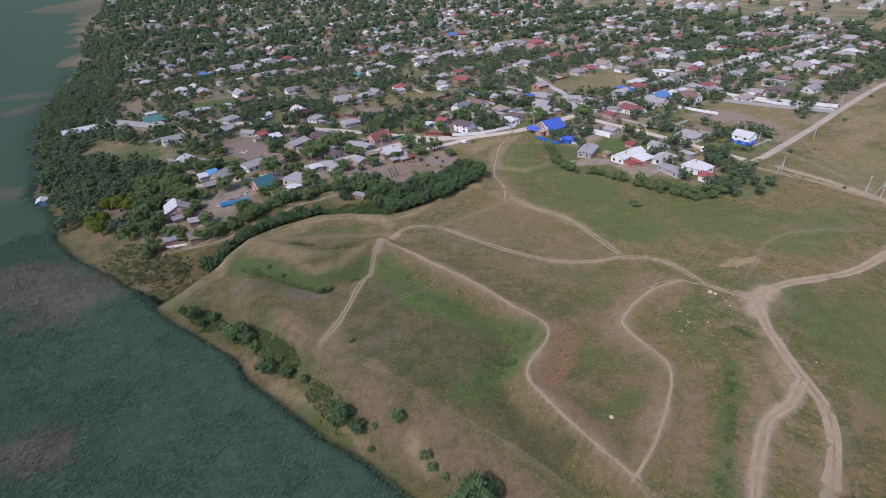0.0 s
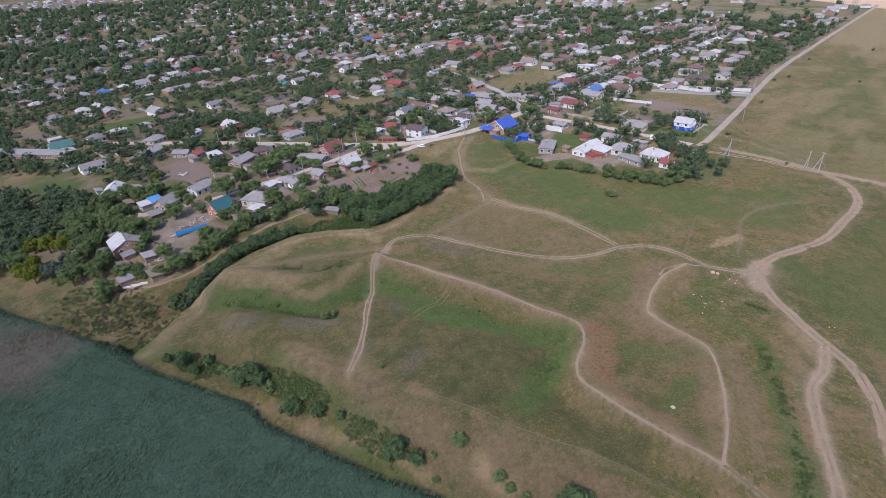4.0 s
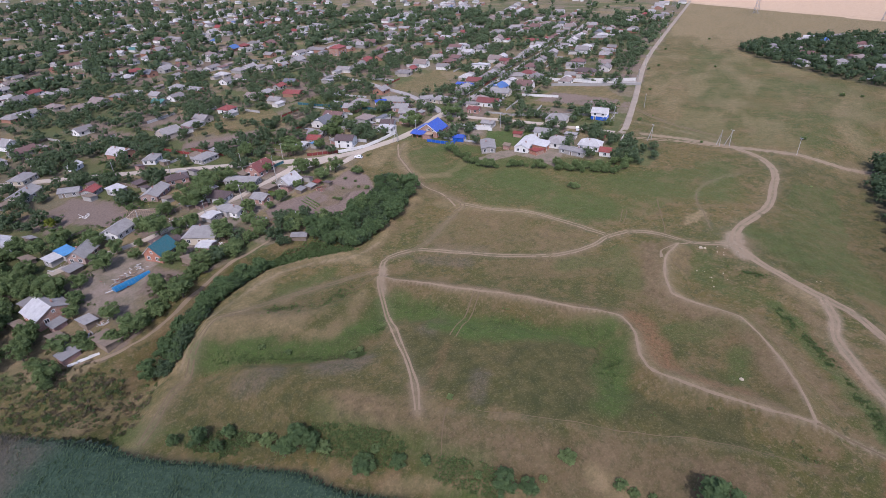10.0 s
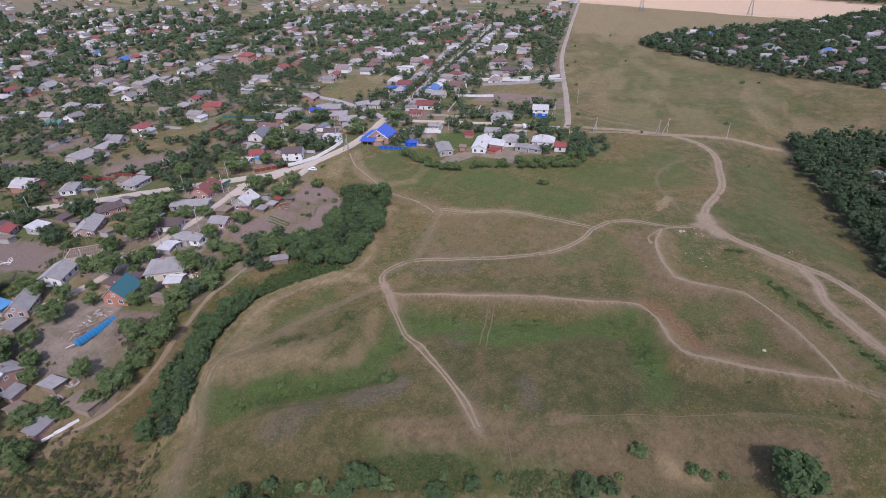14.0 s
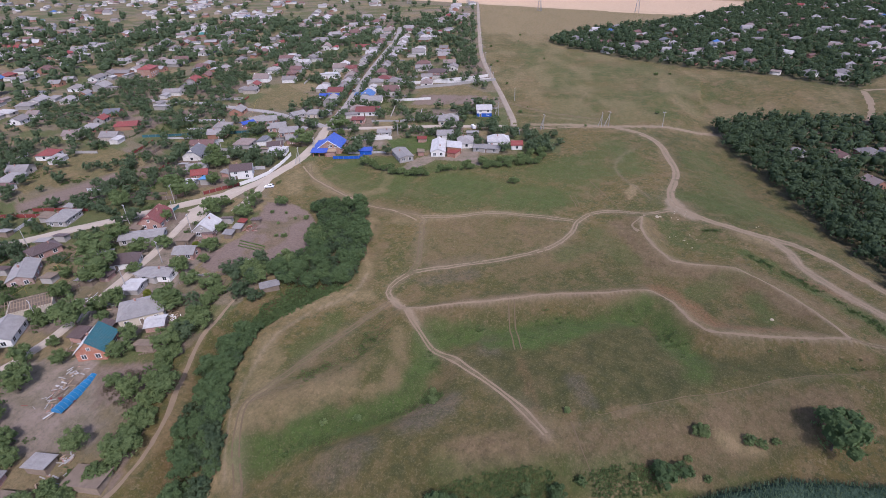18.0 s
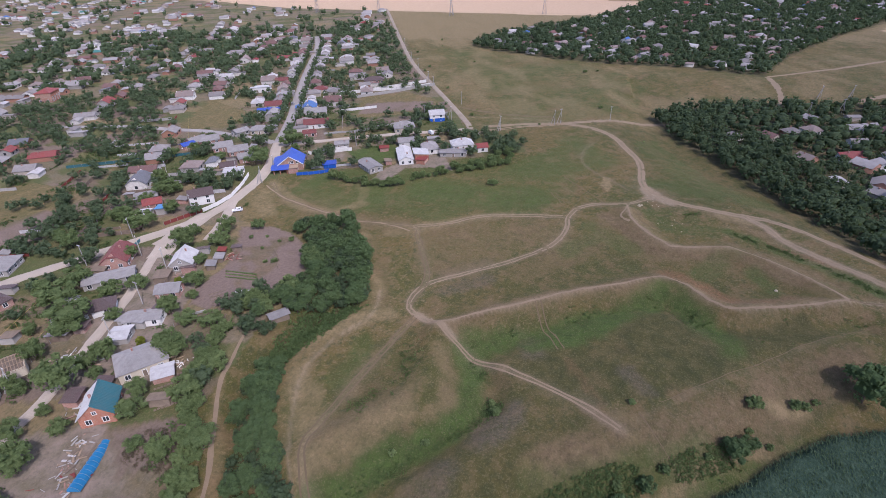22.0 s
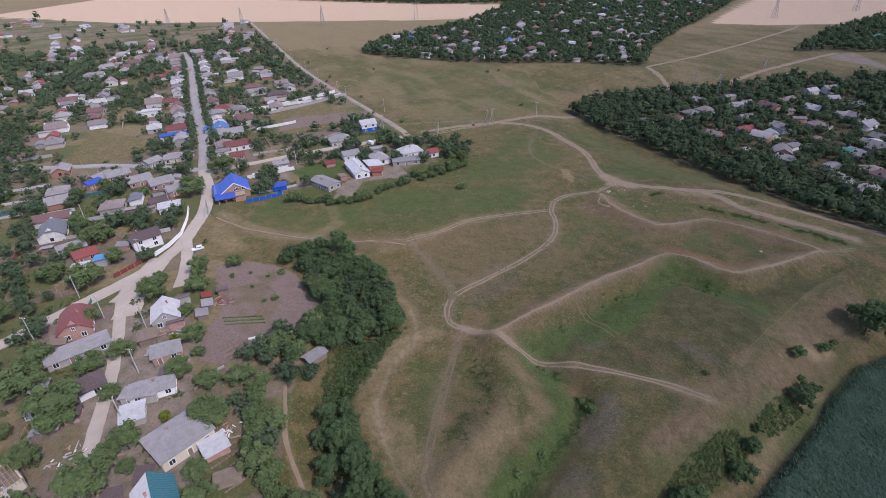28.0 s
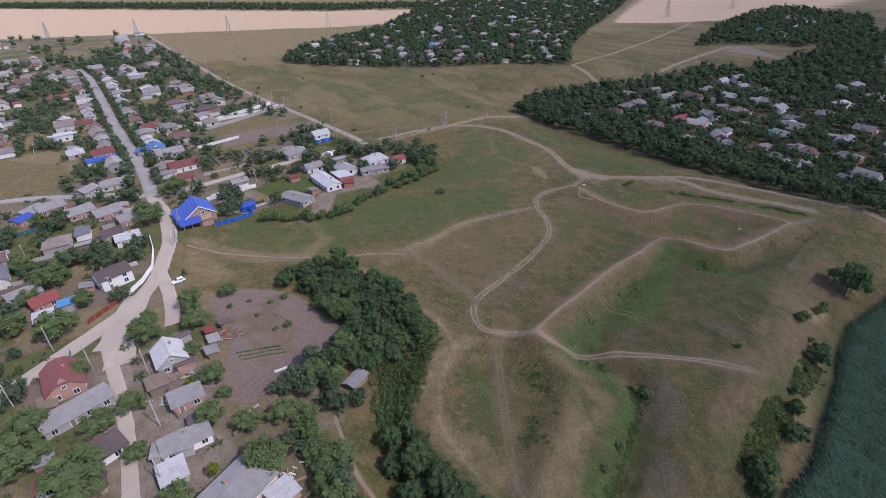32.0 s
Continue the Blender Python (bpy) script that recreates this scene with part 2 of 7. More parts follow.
def leafy(name, dark, light, single=True):
    """Foliage with a difference from tree to tree and from leaf to leaf."""
    n = Nodes(name, 0.75)
    at = n.coords("World")
    tree = n.chance() if single else n.noise(at, 0.09, 2)
    a = n.mix(n.span(tree, 0.25 if not single else 0, 0.75 if not single else 1), dark, light)
    a = n.mix(n.span(n.noise(at, 0.55, 3), 0.35, 0.7), shade(dark, 0.85), a)
    a = n.mix(n.span(n.noise(at, 2.6, 4, 0.8), 0.42, 0.66, 0, 0.7), a, shade(light, 1.2))
    a = n.mix(n.calc("MULTIPLY", n.island(), 0.4), a, shade(light, 1.25))
    n.bump(n.noise(at, 1.9, 4, 0.75), 0.7, 0.5)
    n.b.inputs["Specular IOR Level"].default_value = 0.08
    m = n.done(a)
    tr = n.t.nodes.new("ShaderNodeBsdfTranslucent")
    n.put(tr.inputs["Color"], n.mix(0.5, a, (0.16, 0.2, 0.03)))
    mixs = n.t.nodes.new("ShaderNodeMixShader")
    mixs.inputs[0].default_value = 0.42
    n.t.links.new(n.b.outputs[0], mixs.inputs[1])
    n.t.links.new(tr.outputs[0], mixs.inputs[2])
    n.t.links.new(mixs.outputs[0], n.t.nodes["Material Output"].inputs["Surface"])
    return m


def ground_material():
    n = Nodes("open_ground", 0.95)
    at = n.coords("World")
    track, lush, dry, soil = n.attribute("mask_a")
    wheat, yard, mud_woods, tan = n.attribute("mask_b")
    dark, rust, pink, violet = n.attribute("mask_c")
    big = n.noise(at, 0.028, 4, 0.6)
    mid = n.noise(at, 0.19, 7, 0.62)
    patch = n.noise(at, 0.42, 6, 0.66)
    fine = n.noise(at, 1.1, 5, 0.66)
    tuft = n.noise(at, 2.3, 3, 0.65)
    mix_a = n.calc("ADD", n.calc("MULTIPLY", big, 0.5), n.calc("MULTIPLY", mid, 0.5))
    c = n.mix(n.span(mix_a, 0.42, 0.58), (0.059, 0.062, 0.015), (0.107, 0.080, 0.026))
    c = n.mix(n.span(mid, 0.52, 0.65, 0, 0.75), c, (0.132, 0.098, 0.047))
    c = n.mix(n.span(patch, 0.51, 0.62, 0, 0.85), c, (0.048, 0.054, 0.018))
    c = n.mix(n.span(n.noise(at, 0.075, 7, 0.66), 0.53, 0.64, 0, 0.7), c, (0.150, 0.100, 0.052))
    c = n.mix(n.span(n.noise(at, 0.8, 6, 0.7), 0.54, 0.66, 0, 0.8), c, (0.172, 0.130, 0.068))
    mottle = n.span(n.noise(at, 0.6, 6, 0.7), 0.36, 0.58, 0.45, 1.0)
    c = n.mix(n.calc("MULTIPLY", dark, n.span(patch, 0.3, 0.6, 0.6, 1.0)), c, n.mix(n.span(mid, 0.4, 0.6), (0.038, 0.043, 0.013), (0.058, 0.056, 0.018)))
    c = n.mix(n.calc("MULTIPLY", violet, mottle), c, n.mix(n.span(fine, 0.35, 0.65), (0.078, 0.062, 0.048), (0.118, 0.094, 0.076)))
    c = n.mix(n.calc("MULTIPLY", dry, mottle), c, n.mix(n.span(patch, 0.38, 0.62), (0.086, 0.066, 0.035), (0.158, 0.115, 0.052)))
    c = n.mix(n.calc("MULTIPLY", pink, mottle), c, n.mix(n.span(patch, 0.38, 0.62), (0.100, 0.070, 0.038), (0.164, 0.116, 0.066)))
    c = n.mix(n.calc("MULTIPLY", rust, mottle), c, n.mix(n.span(fine, 0.35, 0.65), (0.110, 0.062, 0.028), (0.160, 0.094, 0.046)))
    c = n.mix(n.calc("MULTIPLY", lush, n.span(mid, 0.25, 0.6, 0.55, 1.0)), c, n.mix(n.span(patch, 0.36, 0.64), (0.033, 0.057, 0.012), (0.055, 0.089, 0.018)))
    c = n.mix(tan, c, n.mix(n.span(patch, 0.36, 0.66), (0.220, 0.160, 0.086), (0.130, 0.106, 0.048)))
    c = n.mix(yard, c, n.mix(n.span(mid, 0.35, 0.65), (0.215, 0.168, 0.138), (0.130, 0.112, 0.074)))
    c = n.mix(soil, c, n.mix(n.span(fine, 0.35, 0.7), (0.136, 0.100, 0.080), (0.172, 0.129, 0.105)))
    bare = n.span(n.calc("ADD", soil, wheat), 0, 1, 1.0, 0.25)
    c = n.mix(wheat, c, n.mix(n.span(mid, 0.3, 0.7), (0.365, 0.262, 0.170), (0.42, 0.305, 0.200)))
    # dark ground colour: full at the muddy shore, half over the woods
    c = n.mix(mud_woods, c, n.mix(n.span(mid, 0.35, 0.7), (0.035, 0.038, 0.026), (0.070, 0.066, 0.040)))
    c = n.mix(n.calc("MULTIPLY", bare, n.span(fine, 0.34, 0.52, 0.6, 0)), c, n.mix(0.45, c, (0.028, 0.030, 0.013)))
    c = n.mix(n.calc("MULTIPLY", bare, n.span(tuft, 0.52, 0.68, 0, 0.5)), c, n.mix(0.4, c, (0.27, 0.205, 0.125)))
    c = n.mix(n.calc("MULTIPLY", track, n.span(fine, 0.2, 0.6, 0.6, 1.0)), c, n.mix(n.span(mid, 0.3, 0.7), (0.210, 0.158, 0.110), (0.270, 0.212, 0.150)))
    n.bump(n.calc("ADD", n.calc("MULTIPLY", fine, 0.5), n.calc("MULTIPLY", tuft, 0.25)), 0.9, 0.7)
    return n.done(c)


GROUND = ground_material()
ROOF_MIX = [(0.0, (0.235, 0.216, 0.204)), (0.20, (0.185, 0.168, 0.160)), (0.38, (0.28, 0.262, 0.252)), (0.56, (0.225, 0.176, 0.156)), (0.72, (0.40, 0.385, 0.37)),
            (0.82, (0.15, 0.078, 0.068)), (0.90, (0.22, 0.045, 0.04)), (0.94, (0.12, 0.125, 0.14)), (0.975, (0.05, 0.13, 0.32)), (0.988, (0.05, 0.17, 0.15))]
ROOF_ANY = sheeted("old_roofing", ROOF_MIX)
SLATE = sheeted("grey_asbestos_sheets", [(0, (0.25, 0.237, 0.226))])
SLATE_DARK = sheeted("dark_grey_sheets", [(0, (0.20, 0.19, 0.185))])
SLATE_LIGHT = sheeted("pale_roof_sheets", [(0, (0.44, 0.43, 0.42))], 5.0, 0.5)
RED_ROOF = sheeted("dark_red_metal_roof", [(0, (0.165, 0.040, 0.034))], 4.0, 0.5)
BRIGHT_RED = sheeted("bright_red_roof", [(0, (0.25, 0.05, 0.04))], 4.0, 0.5)
BROWN_ROOF = sheeted("dark_brown_roof", [(0, (0.085, 0.055, 0.052))], 4.0, 0.6)
BLUE_ROOF = sheeted("blue_metal_roof", [(0, (0.020, 0.070, 0.36))], 4.0, 0.45)
TEAL_ROOF = sheeted("teal_metal_roof", [(0, (0.012, 0.105, 0.125))], 4.0, 0.45)
SKYBLUE = sheeted("sky_blue_roof", [(0, (0.06, 0.22, 0.42))], 4.0, 0.5)
BRICK = brickwork("orange_brick", (0.36, 0.15, 0.09), (0.28, 0.115, 0.075), (0.33, 0.27, 0.22))
BRICK_PINK = brickwork("pink_brick", (0.36, 0.20, 0.155), (0.29, 0.165, 0.13), (0.34, 0.29, 0.25))
WHITEWASH = plain("whitewashed_plaster", (0.66, 0.645, 0.61), 0.9, 0, 5, 0.4, 0.15)
CREAM = plain("cream_plaster", (0.50, 0.44, 0.34), 0.9, 0, 5, 0.4, 0.15)
GREY_WALL = plain("grey_block_wall", (0.33, 0.31, 0.28), 0.95, 0, 5, 0.5, 0.2)
WALL_ANY = (lambda n: n.done(n.mix(n.span(n.noise(n.coords("World"), 1.0, 5), 0.35, 0.75, 0, 0.45), n.ramp(n.chance(), [
    (0.0, (0.52, 0.50, 0.46)), (0.3, (0.36, 0.32, 0.27)), (0.5, (0.30, 0.15, 0.10)), (0.68, (0.62, 0.61, 0.58)), (0.85, (0.28, 0.27, 0.25))], True), (0.16, 0.13, 0.10))))(Nodes("old_walls", 0.92))
GLASS_DARK = (lambda n: n.done(n.mix(n.noise(n.coords("World"), 0.7), (0.015, 0.018, 0.022), (0.04, 0.045, 0.05))))(Nodes("window_glass", 0.08))
FRAME_WHITE = plain("white_window_frame", (0.75, 0.75, 0.73), 0.5, 0, 8, 1, 0.08, 0.05)
BLUE_PAINT = plain("blue_painted_metal", (0.02, 0.10, 0.42), 0.45, 0, 6, 0.6, 0.15, 0.1)
WOOD_OLD = plain("weathered_wood", (0.20, 0.155, 0.115), 0.95, 0, 9, 0.8, 0.35)
WOOD_PALE = plain("pale_sawn_timber", (0.34, 0.25, 0.17), 0.95, 0, 9, 0.8, 0.3)
CONCRETE = plain("old_concrete", (0.36, 0.345, 0.32), 0.95, 0, 5, 0.6, 0.2)
STEEL = plain("grey_steel", (0.32, 0.33, 0.34), 0.5, 0.6, 8, 1, 0.15, 0.1)
RUST = plain("rusty_red_steel", (0.22, 0.055, 0.045), 0.7, 0.1, 8, 1, 0.25, 0.1)
YELLOW_PAINT = plain("yellow_gas_pipe_paint", (0.38, 0.29, 0.07), 0.6, 0, 8, 1, 0.2, 0.1)
DIRT_ROAD = plain("dusty_dirt_road", (0.27, 0.225, 0.175), 0.95, 0, 2.0, 0.12, 0.3, 0.5)
GRAVEL_ROAD = plain("pale_crushed_stone", (0.39, 0.335, 0.27), 0.95, 0, 2.5, 0.13, 0.2, 0.5)
ASPHALT = plain("old_grey_asphalt", (0.29, 0.268, 0.25), 0.9, 0, 2.5, 0.1, 0.2, 0.3)
FILM_BLUE = plain("blue_greenhouse_film", (0.025, 0.17, 0.34), 0.35, 0, 3, 0.7, 0.3, 0.3)
BARK = plain("grey_brown_bark", (0.11, 0.085, 0.065), 0.95, 0, 6, 1.5, 0.3)
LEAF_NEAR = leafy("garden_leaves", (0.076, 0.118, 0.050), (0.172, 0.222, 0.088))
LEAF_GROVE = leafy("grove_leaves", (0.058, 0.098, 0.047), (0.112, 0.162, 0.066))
LEAF_FAR = leafy("far_leaves", (0.062, 0.094, 0.055), (0.122, 0.164, 0.086), False)
LEAF_WOOD = leafy("wood_leaves", (0.048, 0.076, 0.045), (0.090, 0.126, 0.065), False)
LEAF_WEED = leafy("rank_green_weeds", (0.056, 0.090, 0.036), (0.108, 0.152, 0.058), False)
LEAF_LIGHT = leafy("fresh_yellow_green_leaves", (0.10, 0.13, 0.02), (0.20, 0.22, 0.035))
LEAF_SILVER = leafy("silver_grey_leaves", (0.075, 0.095, 0.075), (0.13, 0.155, 0.125))
LEAF_DRY = leafy("dry_brown_twigs", (0.085, 0.070, 0.050), (0.14, 0.11, 0.08))
REED = leafy("green_reeds", (0.046, 0.080, 0.050), (0.092, 0.138, 0.085), False)
REED_DRY = leafy("dead_buff_reeds", (0.085, 0.077, 0.058), (0.155, 0.126, 0.100), False)
CAR_WHITE = plain("white_car_paint", (0.75, 0.75, 0.75), 0.3, 0, 4, 1, 0.05, 0.0)
TYRE = plain("black_rubber", (0.025, 0.025, 0.025), 0.8, 0, 8, 2, 0.2, 0.1)

# ---- ground sheet with its tracks, ditches, fields and plots ----
TRACK_MAIN = bend([(-23, 172.2), (-18.2, 181), (-15.6, 186.5), (-8.8, 188.6), (-0.8, 186.8), (7.2, 180), (17.9, 170.7), (30.4, 161.8), (41, 157), (53, 156.3),
                   (62.5, 158), (72.5, 156), (78.8, 149.2), (82, 139.6), (92, 131.0)])
TRACK_SE = bend([(-18.5, 178), (-23.5, 171), (-26.2, 159.1), (-28.7, 146.7), (-31.1, 134), (-33.4, 126.2), (-35.9, 120.2)])
TRACK_EAST = bend([(178, 192.5), (176, 176), (166, 162), (149, 151.4), (130, 141.6), (107, 137), (95.5, 131), (91, 121.7), (88.6, 109.4), (87.4, 96.6), (87.2, 89), (84.5, 80.8),
                   (79, 72), (73, 64.5), (62, 50), (48, 34), (30, 15)])
TRACK_SPUR = bend([(87, 96), (80, 88.7), (72, 84), (65.7, 76), (58.8, 65.2), (50, 52)])
TRACK_UP = bend([(-14, 187), (0.7, 189), (14, 197.5), (25.6, 206.4), (31.3, 211.5), (26.5, 238), (30, 262), (34, 280), (45, 295)])
TRACK_UPB = bend([(31.3, 211), (39, 200), (50, 189), (57, 174), (62, 160)])
TRACK_SW = bend([(-18.5, 182.7), (-34, 183.4), (-51.5, 183.8), (-64.5, 183.5), (-72, 181.5), (-86, 168), (-97, 153)])
TRACK_FAR = bend([(158, 232), (168, 214), (178, 193), (189, 176), (199, 157), (215, 138), (250, 90)])
TRACK_FIELD = bend([(166, 266), (174, 240), (179, 212), (180, 195)])
PATH_BOWL = bend([(97, 142), (106, 152), (113, 161), (124, 168), (138, 170), (150, 168)])
VILLAGE = [(60, 291), (80, 262), (102, 228), (125, 197), (142, 205), (152, 243), (204, 279), (300, 357), (418, 440), (640, 594), (640, 790), (760, 1200), (1000, 1900), (-1000, 1900), (-570, 940), (-409, 655),
           (-350, 533), (-313, 448), (-271, 372), (-230, 312), (-205, 266), (-180, 240), (-160, 222), (-118, 186), (-100, 192), (-72, 214), (-37, 224), (-10, 224), (6, 250), (9, 278), (43, 301)]
FAR_WOOD = [(415, 352), (393, 342), (374, 305), (356, 249), (348, 197), (350, 165), (346, 125), (335, 86), (418, 66), (543, 15), (595, -14), (858, -134), (1000, -60), (900, 222), (745, 238), (605, 268), (527, 315), (477, 345)]
EAST_WOOD = [(222, 149), (200, 138), (182, 127), (164, 114), (143, 100), (126, 89), (113, 80), (96, 72), (76, 60), (60, 47), (48, 33), (30, 5), (20, -40), (180, -260), (420, -400), (470, -330), (380, -170), (312, -78), (297, -42), (308, -22), (290, 20), (277, 53), (274, 80), (268, 100), (255, 123), (240, 136)]
GROVE_EAST = [(393, -45), (420, -60), (470, -92), (510, -124), (576, -178), (640, -260), (520, -300), (400, -220), (372, -130), (395, -118), (394, -88), (402, -76)]
WHEAT = [(650, 238), (633, 330), (640, 484), (640, 600), (645, 800), (760, 1200), (1160, 1200), (961, 701), (825, 360), (815, 229)]
WHEAT_B = [(569, -21), (556, -60), (552, -106), (550, -190), (575, -245), (700, -420), (1100, -300), (832, -144), (737, -95), (592, -27)]
GULLY_ROAD = [(-108, 196), (-97, 193), (-88, 196), (-80, 200.5), (-71, 210), (-60, 218.5), (-46, 226)]
GARDEN = [(4, 274), (10, 264), (7.5, 250), (4, 243), (-15, 228), (-22, 228), (-33, 236.5), (-41, 244), (-42, 251), (-36, 256), (-20, 258), (-9, 265)]


# what grows where on the plateau: lines with a width in metres and a strength
LUSH_STROKES = (([(-25, 163), (-16, 155), (-10, 146), (-1, 138), (7, 128), (16, 123), (23, 119)], 4.6, 0.95), ([(24, 115), (17.5, 110), (8, 102), (4, 98)], 4.6, 0.9), ([(-17, 147), (-7, 136), (9, 125)], 3.4, 1.0),
                ([(-79, 174), (-64, 163), (-51, 156.5), (-41, 154), (-30, 159), (-26, 164)], 3.6, 0.95), ([(-67, 169), (-60, 163)], 3.0, 0.9), ([(-34, 192), (-43, 188), (-52, 188)], 3.0, 0.5),
                ([(37, 107), (46, 104), (53, 100)], 4.0, 0.45), ([(46, 93), (36, 88)], 3.0, 0.6), ([(67, 121), (69, 107)], 5.0, 0.45), ([(78, 130), (70, 124)], 4.0, 0.4), ([(54, 144), (46, 131)], 4.5, 0.4),
                ([(72, 101), (65.5, 88.5), (56, 71), (44, 55)], 2.6, 0.8), ([(36, 152), (46, 146), (58, 148)], 4, 0.5), ([(-20, 164), (-17, 156)], 3.0, 0.8))
LUSH_WIDE = (([(64, 222), (66, 200), (74, 178)], 14, 0.8), ([(44, 238), (60, 248), (84, 235), (106, 208)], 9, 0.7), ([(100, 190), (112, 172), (126, 160)], 10, 0.65), ([(134, 166), (150, 180)], 8, 0.6),
             ([(45, 276), (62, 275), (72, 262)], 5, 0.7), ([(103, 108), (108, 131)], 7, 0.6), ([(106, 89), (126, 122)], 9, 0.5), ([(-91, 152), (-100, 160), (-112, 166)], 4, 0.6),
             ([(-57, 134), (-50, 124), (-44, 118), (-36, 108), (-30, 103)], 4.0, 0.5), ([(-40, 101), (-26, 89), (-12, 76)], 3.2, 0.7), ([(-52, 108), (-70, 124), (-90, 142)], 3.0, 0.5))
LUSH_STROKES = LUSH_STROKES + LUSH_WIDE
DRY_STROKES = (([(270, 172), (262, 125)], 7, 0.8), ([(342, 280), (320, 198)], 6, 0.7), ([(210, 150), (192, 127), (176, 118)], 6, 0.7), ([(230, 260), (262, 220), (280, 190)], 8, 0.45), ([(-54, 134), (-44, 127), (-38, 120)], 4.5, 0.8), ([(33, 180), (45, 164), (40, 150), (30, 155)], 7, 0.7), ([(-45, 128), (-33, 119)], 4.0, 0.7), ([(30, 215), (26, 240), (34, 262)], 7, 0.6),
               ([(14, 186), (30, 176), (50, 168)], 6, 0.6), ([(-16, 196), (4, 210), (18, 226)], 4, 0.7), ([(120, 172), (146, 172), (160, 168)], 3, 0.6), ([(-33, 167), (-39, 160), (-44, 159)], 3.2, 0.8), ([(72, 88), (80, 96), (84, 108)], 3.0, 0.7))
DARK_STROKES = (([(-72, 167), (-55, 156)], 1.0, 0.7), ([(-64, 153), (-56, 150)], 3.4, 0.75), ([(-50, 140), (-46, 136)], 4.0, 0.7), ([(-76, 156), (-68, 152)], 3.6, 0.6), ([(-33, 176), (-40, 174)], 3.6, 0.8), ([(-55, 180), (-49, 176.5)], 2.4, 0.8),
                ([(-40, 149), (-56, 158), (-64, 163)], 2.0, 0.85), ([(-17, 127), (-25, 119)], 2.2, 0.8), ([(18, 112), (12, 106), (6, 103)], 2.6, 0.7), ([(44, 92), (35, 88), (40, 83)], 3.0, 0.55), ([(-62, 148), (-66, 142), (-58, 140)], 5.0, 0.6),
                ([(27, 99), (22, 95)], 1.6, 0.6), ([(-84, 148), (-74, 142), (-62, 131)], 3.5, 0.8), ([(-28, 174), (-14, 164), (2, 152)], 1.6, 0.35))
RUST_STROKES = (([(33, 117), (31, 108), (26, 100)], 3.6, 1.0), ([(26, 95), (33, 82)], 2.0, 0.6), ([(67, 89), (63, 80), (60, 71)], 2.6, 0.7), ([(-20, 137), (-33, 124)], 1.2, 0.35), ([(55, 103), (47, 96)], 2.0, 0.4), ([(40, 55), (34, 52)], 2.6, 0.9), ([(-96, 186), (-84, 198)], 2.0, 0.5), ([(-30, 176), (-24, 178)], 1.5, 0.4))
PINK_STROKES = (([(-33, 110), (-25, 103), (-17, 97), (-11, 89), (-4, 86), (4, 79), (14, 68)], 6.5, 0.75), ([(-50, 131), (-42, 124)], 4.0, 0.7), ([(30, 120), (26.5, 110), (23, 102), (25, 96), (34, 76)], 2.8, 0.8), ([(69, 145), (48, 124), (48, 114), (53, 97), (44, 78)], 3.4, 0.85),
                ([(-21, 172), (-10, 164), (2, 152), (14, 139), (27, 121)], 2.4, 0.95), ([(-68, 180), (-59, 175), (-50, 170)], 3.4, 0.65), ([(62, 100), (57, 86), (47, 70)], 3.0, 0.7), ([(-37, 121), (-33, 128)], 2.2, 0.7))
VIOLET_STROKES = (([(-16, 121.5), (-22, 117.5)], 2.6, 0.5), ([(-42, 145), (-50, 148)], 4.5, 0.6), ([(-62, 152), (-70, 154)], 4.0, 0.5), ([(-12, 150), (-20, 146)], 4.0, 0.5), ([(-4, 180), (8, 172)], 4.0, 0.45), ([(4, 186), (18, 176)], 3.0, 0.4))
TAN_STROKES = (([(-41, 206.5), (-30, 200), (-20, 191)], 3.6, 0.75), ([(-52, 198), (-60, 191), (-67, 184)], 3.6, 0.65), ([(-30, 171), (-36, 163), (-44, 159.5), (-50, 162)], 2.4, 0.35), ([(-83, 174), (-90, 178), (-98, 178), (-107, 174), (-113, 171)], 2.4, 0.8), ([(-76, 180), (-64, 172.5), (-52, 167.5)], 3.6, 0.6),
               ([(17, 224), (6, 217.5), (-6, 207), (-13, 199)], 2.6, 0.7), ([(83, 105), (83, 97), (80, 90)], 2.2, 0.75), ([(-9, 87), (-4, 80.5)], 2.4, 0.9), ([(-22, 91), (-34, 101), (-50, 112)], 1.6, 0.6), ([(-60, 121), (-76, 134)], 1.5, 0.6),
               ([(46, 294), (33, 276), (28.5, 262), (29, 246), (41, 241)], 3.2, 0.55), ([(34, 290), (23.5, 280.5), (18, 273)], 4.5, 0.7), ([(60, 258), (54, 248), (41, 241)], 2.2, 0.35), ([(24.6, 215.7), (33.7, 207), (44, 196), (54, 179)], 3.4, 0.5))
CORE = [(-33, 128), (-27, 158), (-8, 146), (8, 130), (18, 118), (12, 102), (26, 80), (22, 74), (6, 90), (-14, 104)]
EAST_SLOPE = [(100, 134), (93, 120), (92, 98), (80, 72), (96, 72), (126, 89), (164, 114), (200, 138), (180, 170), (150, 150)]
TONGUE = [(-98, 158), (-84, 169), (-68, 182), (-44, 193), (-24, 182), (-26, 160), (-33, 125), (-55, 126), (-84, 149)]
BANK = [(-60, 140), (-33, 125), (-14, 104), (6, 90), (26, 74), (14, 62), (-12, 80), (-40, 108), (-66, 130)]
MIDDLE = [(-20, 172), (8, 152), (28, 125), (26, 98), (36, 72), (46, 84), (54, 102), (48, 118), (52, 150), (10, 180)]
SHORE_FOOT = [(-100, 168), (-96, 186), (-84, 198), (-104, 196), (-125, 178)]


def axis_steps(*pieces):
    out = []
    for a, b, step in pieces:
        n = max(1, int(round((b - a) / step)))
        out += [a + (b - a) * k / n for k in range(n)]
    return np.array(out + [pieces[-1][1]])


GROUND_GRID = []


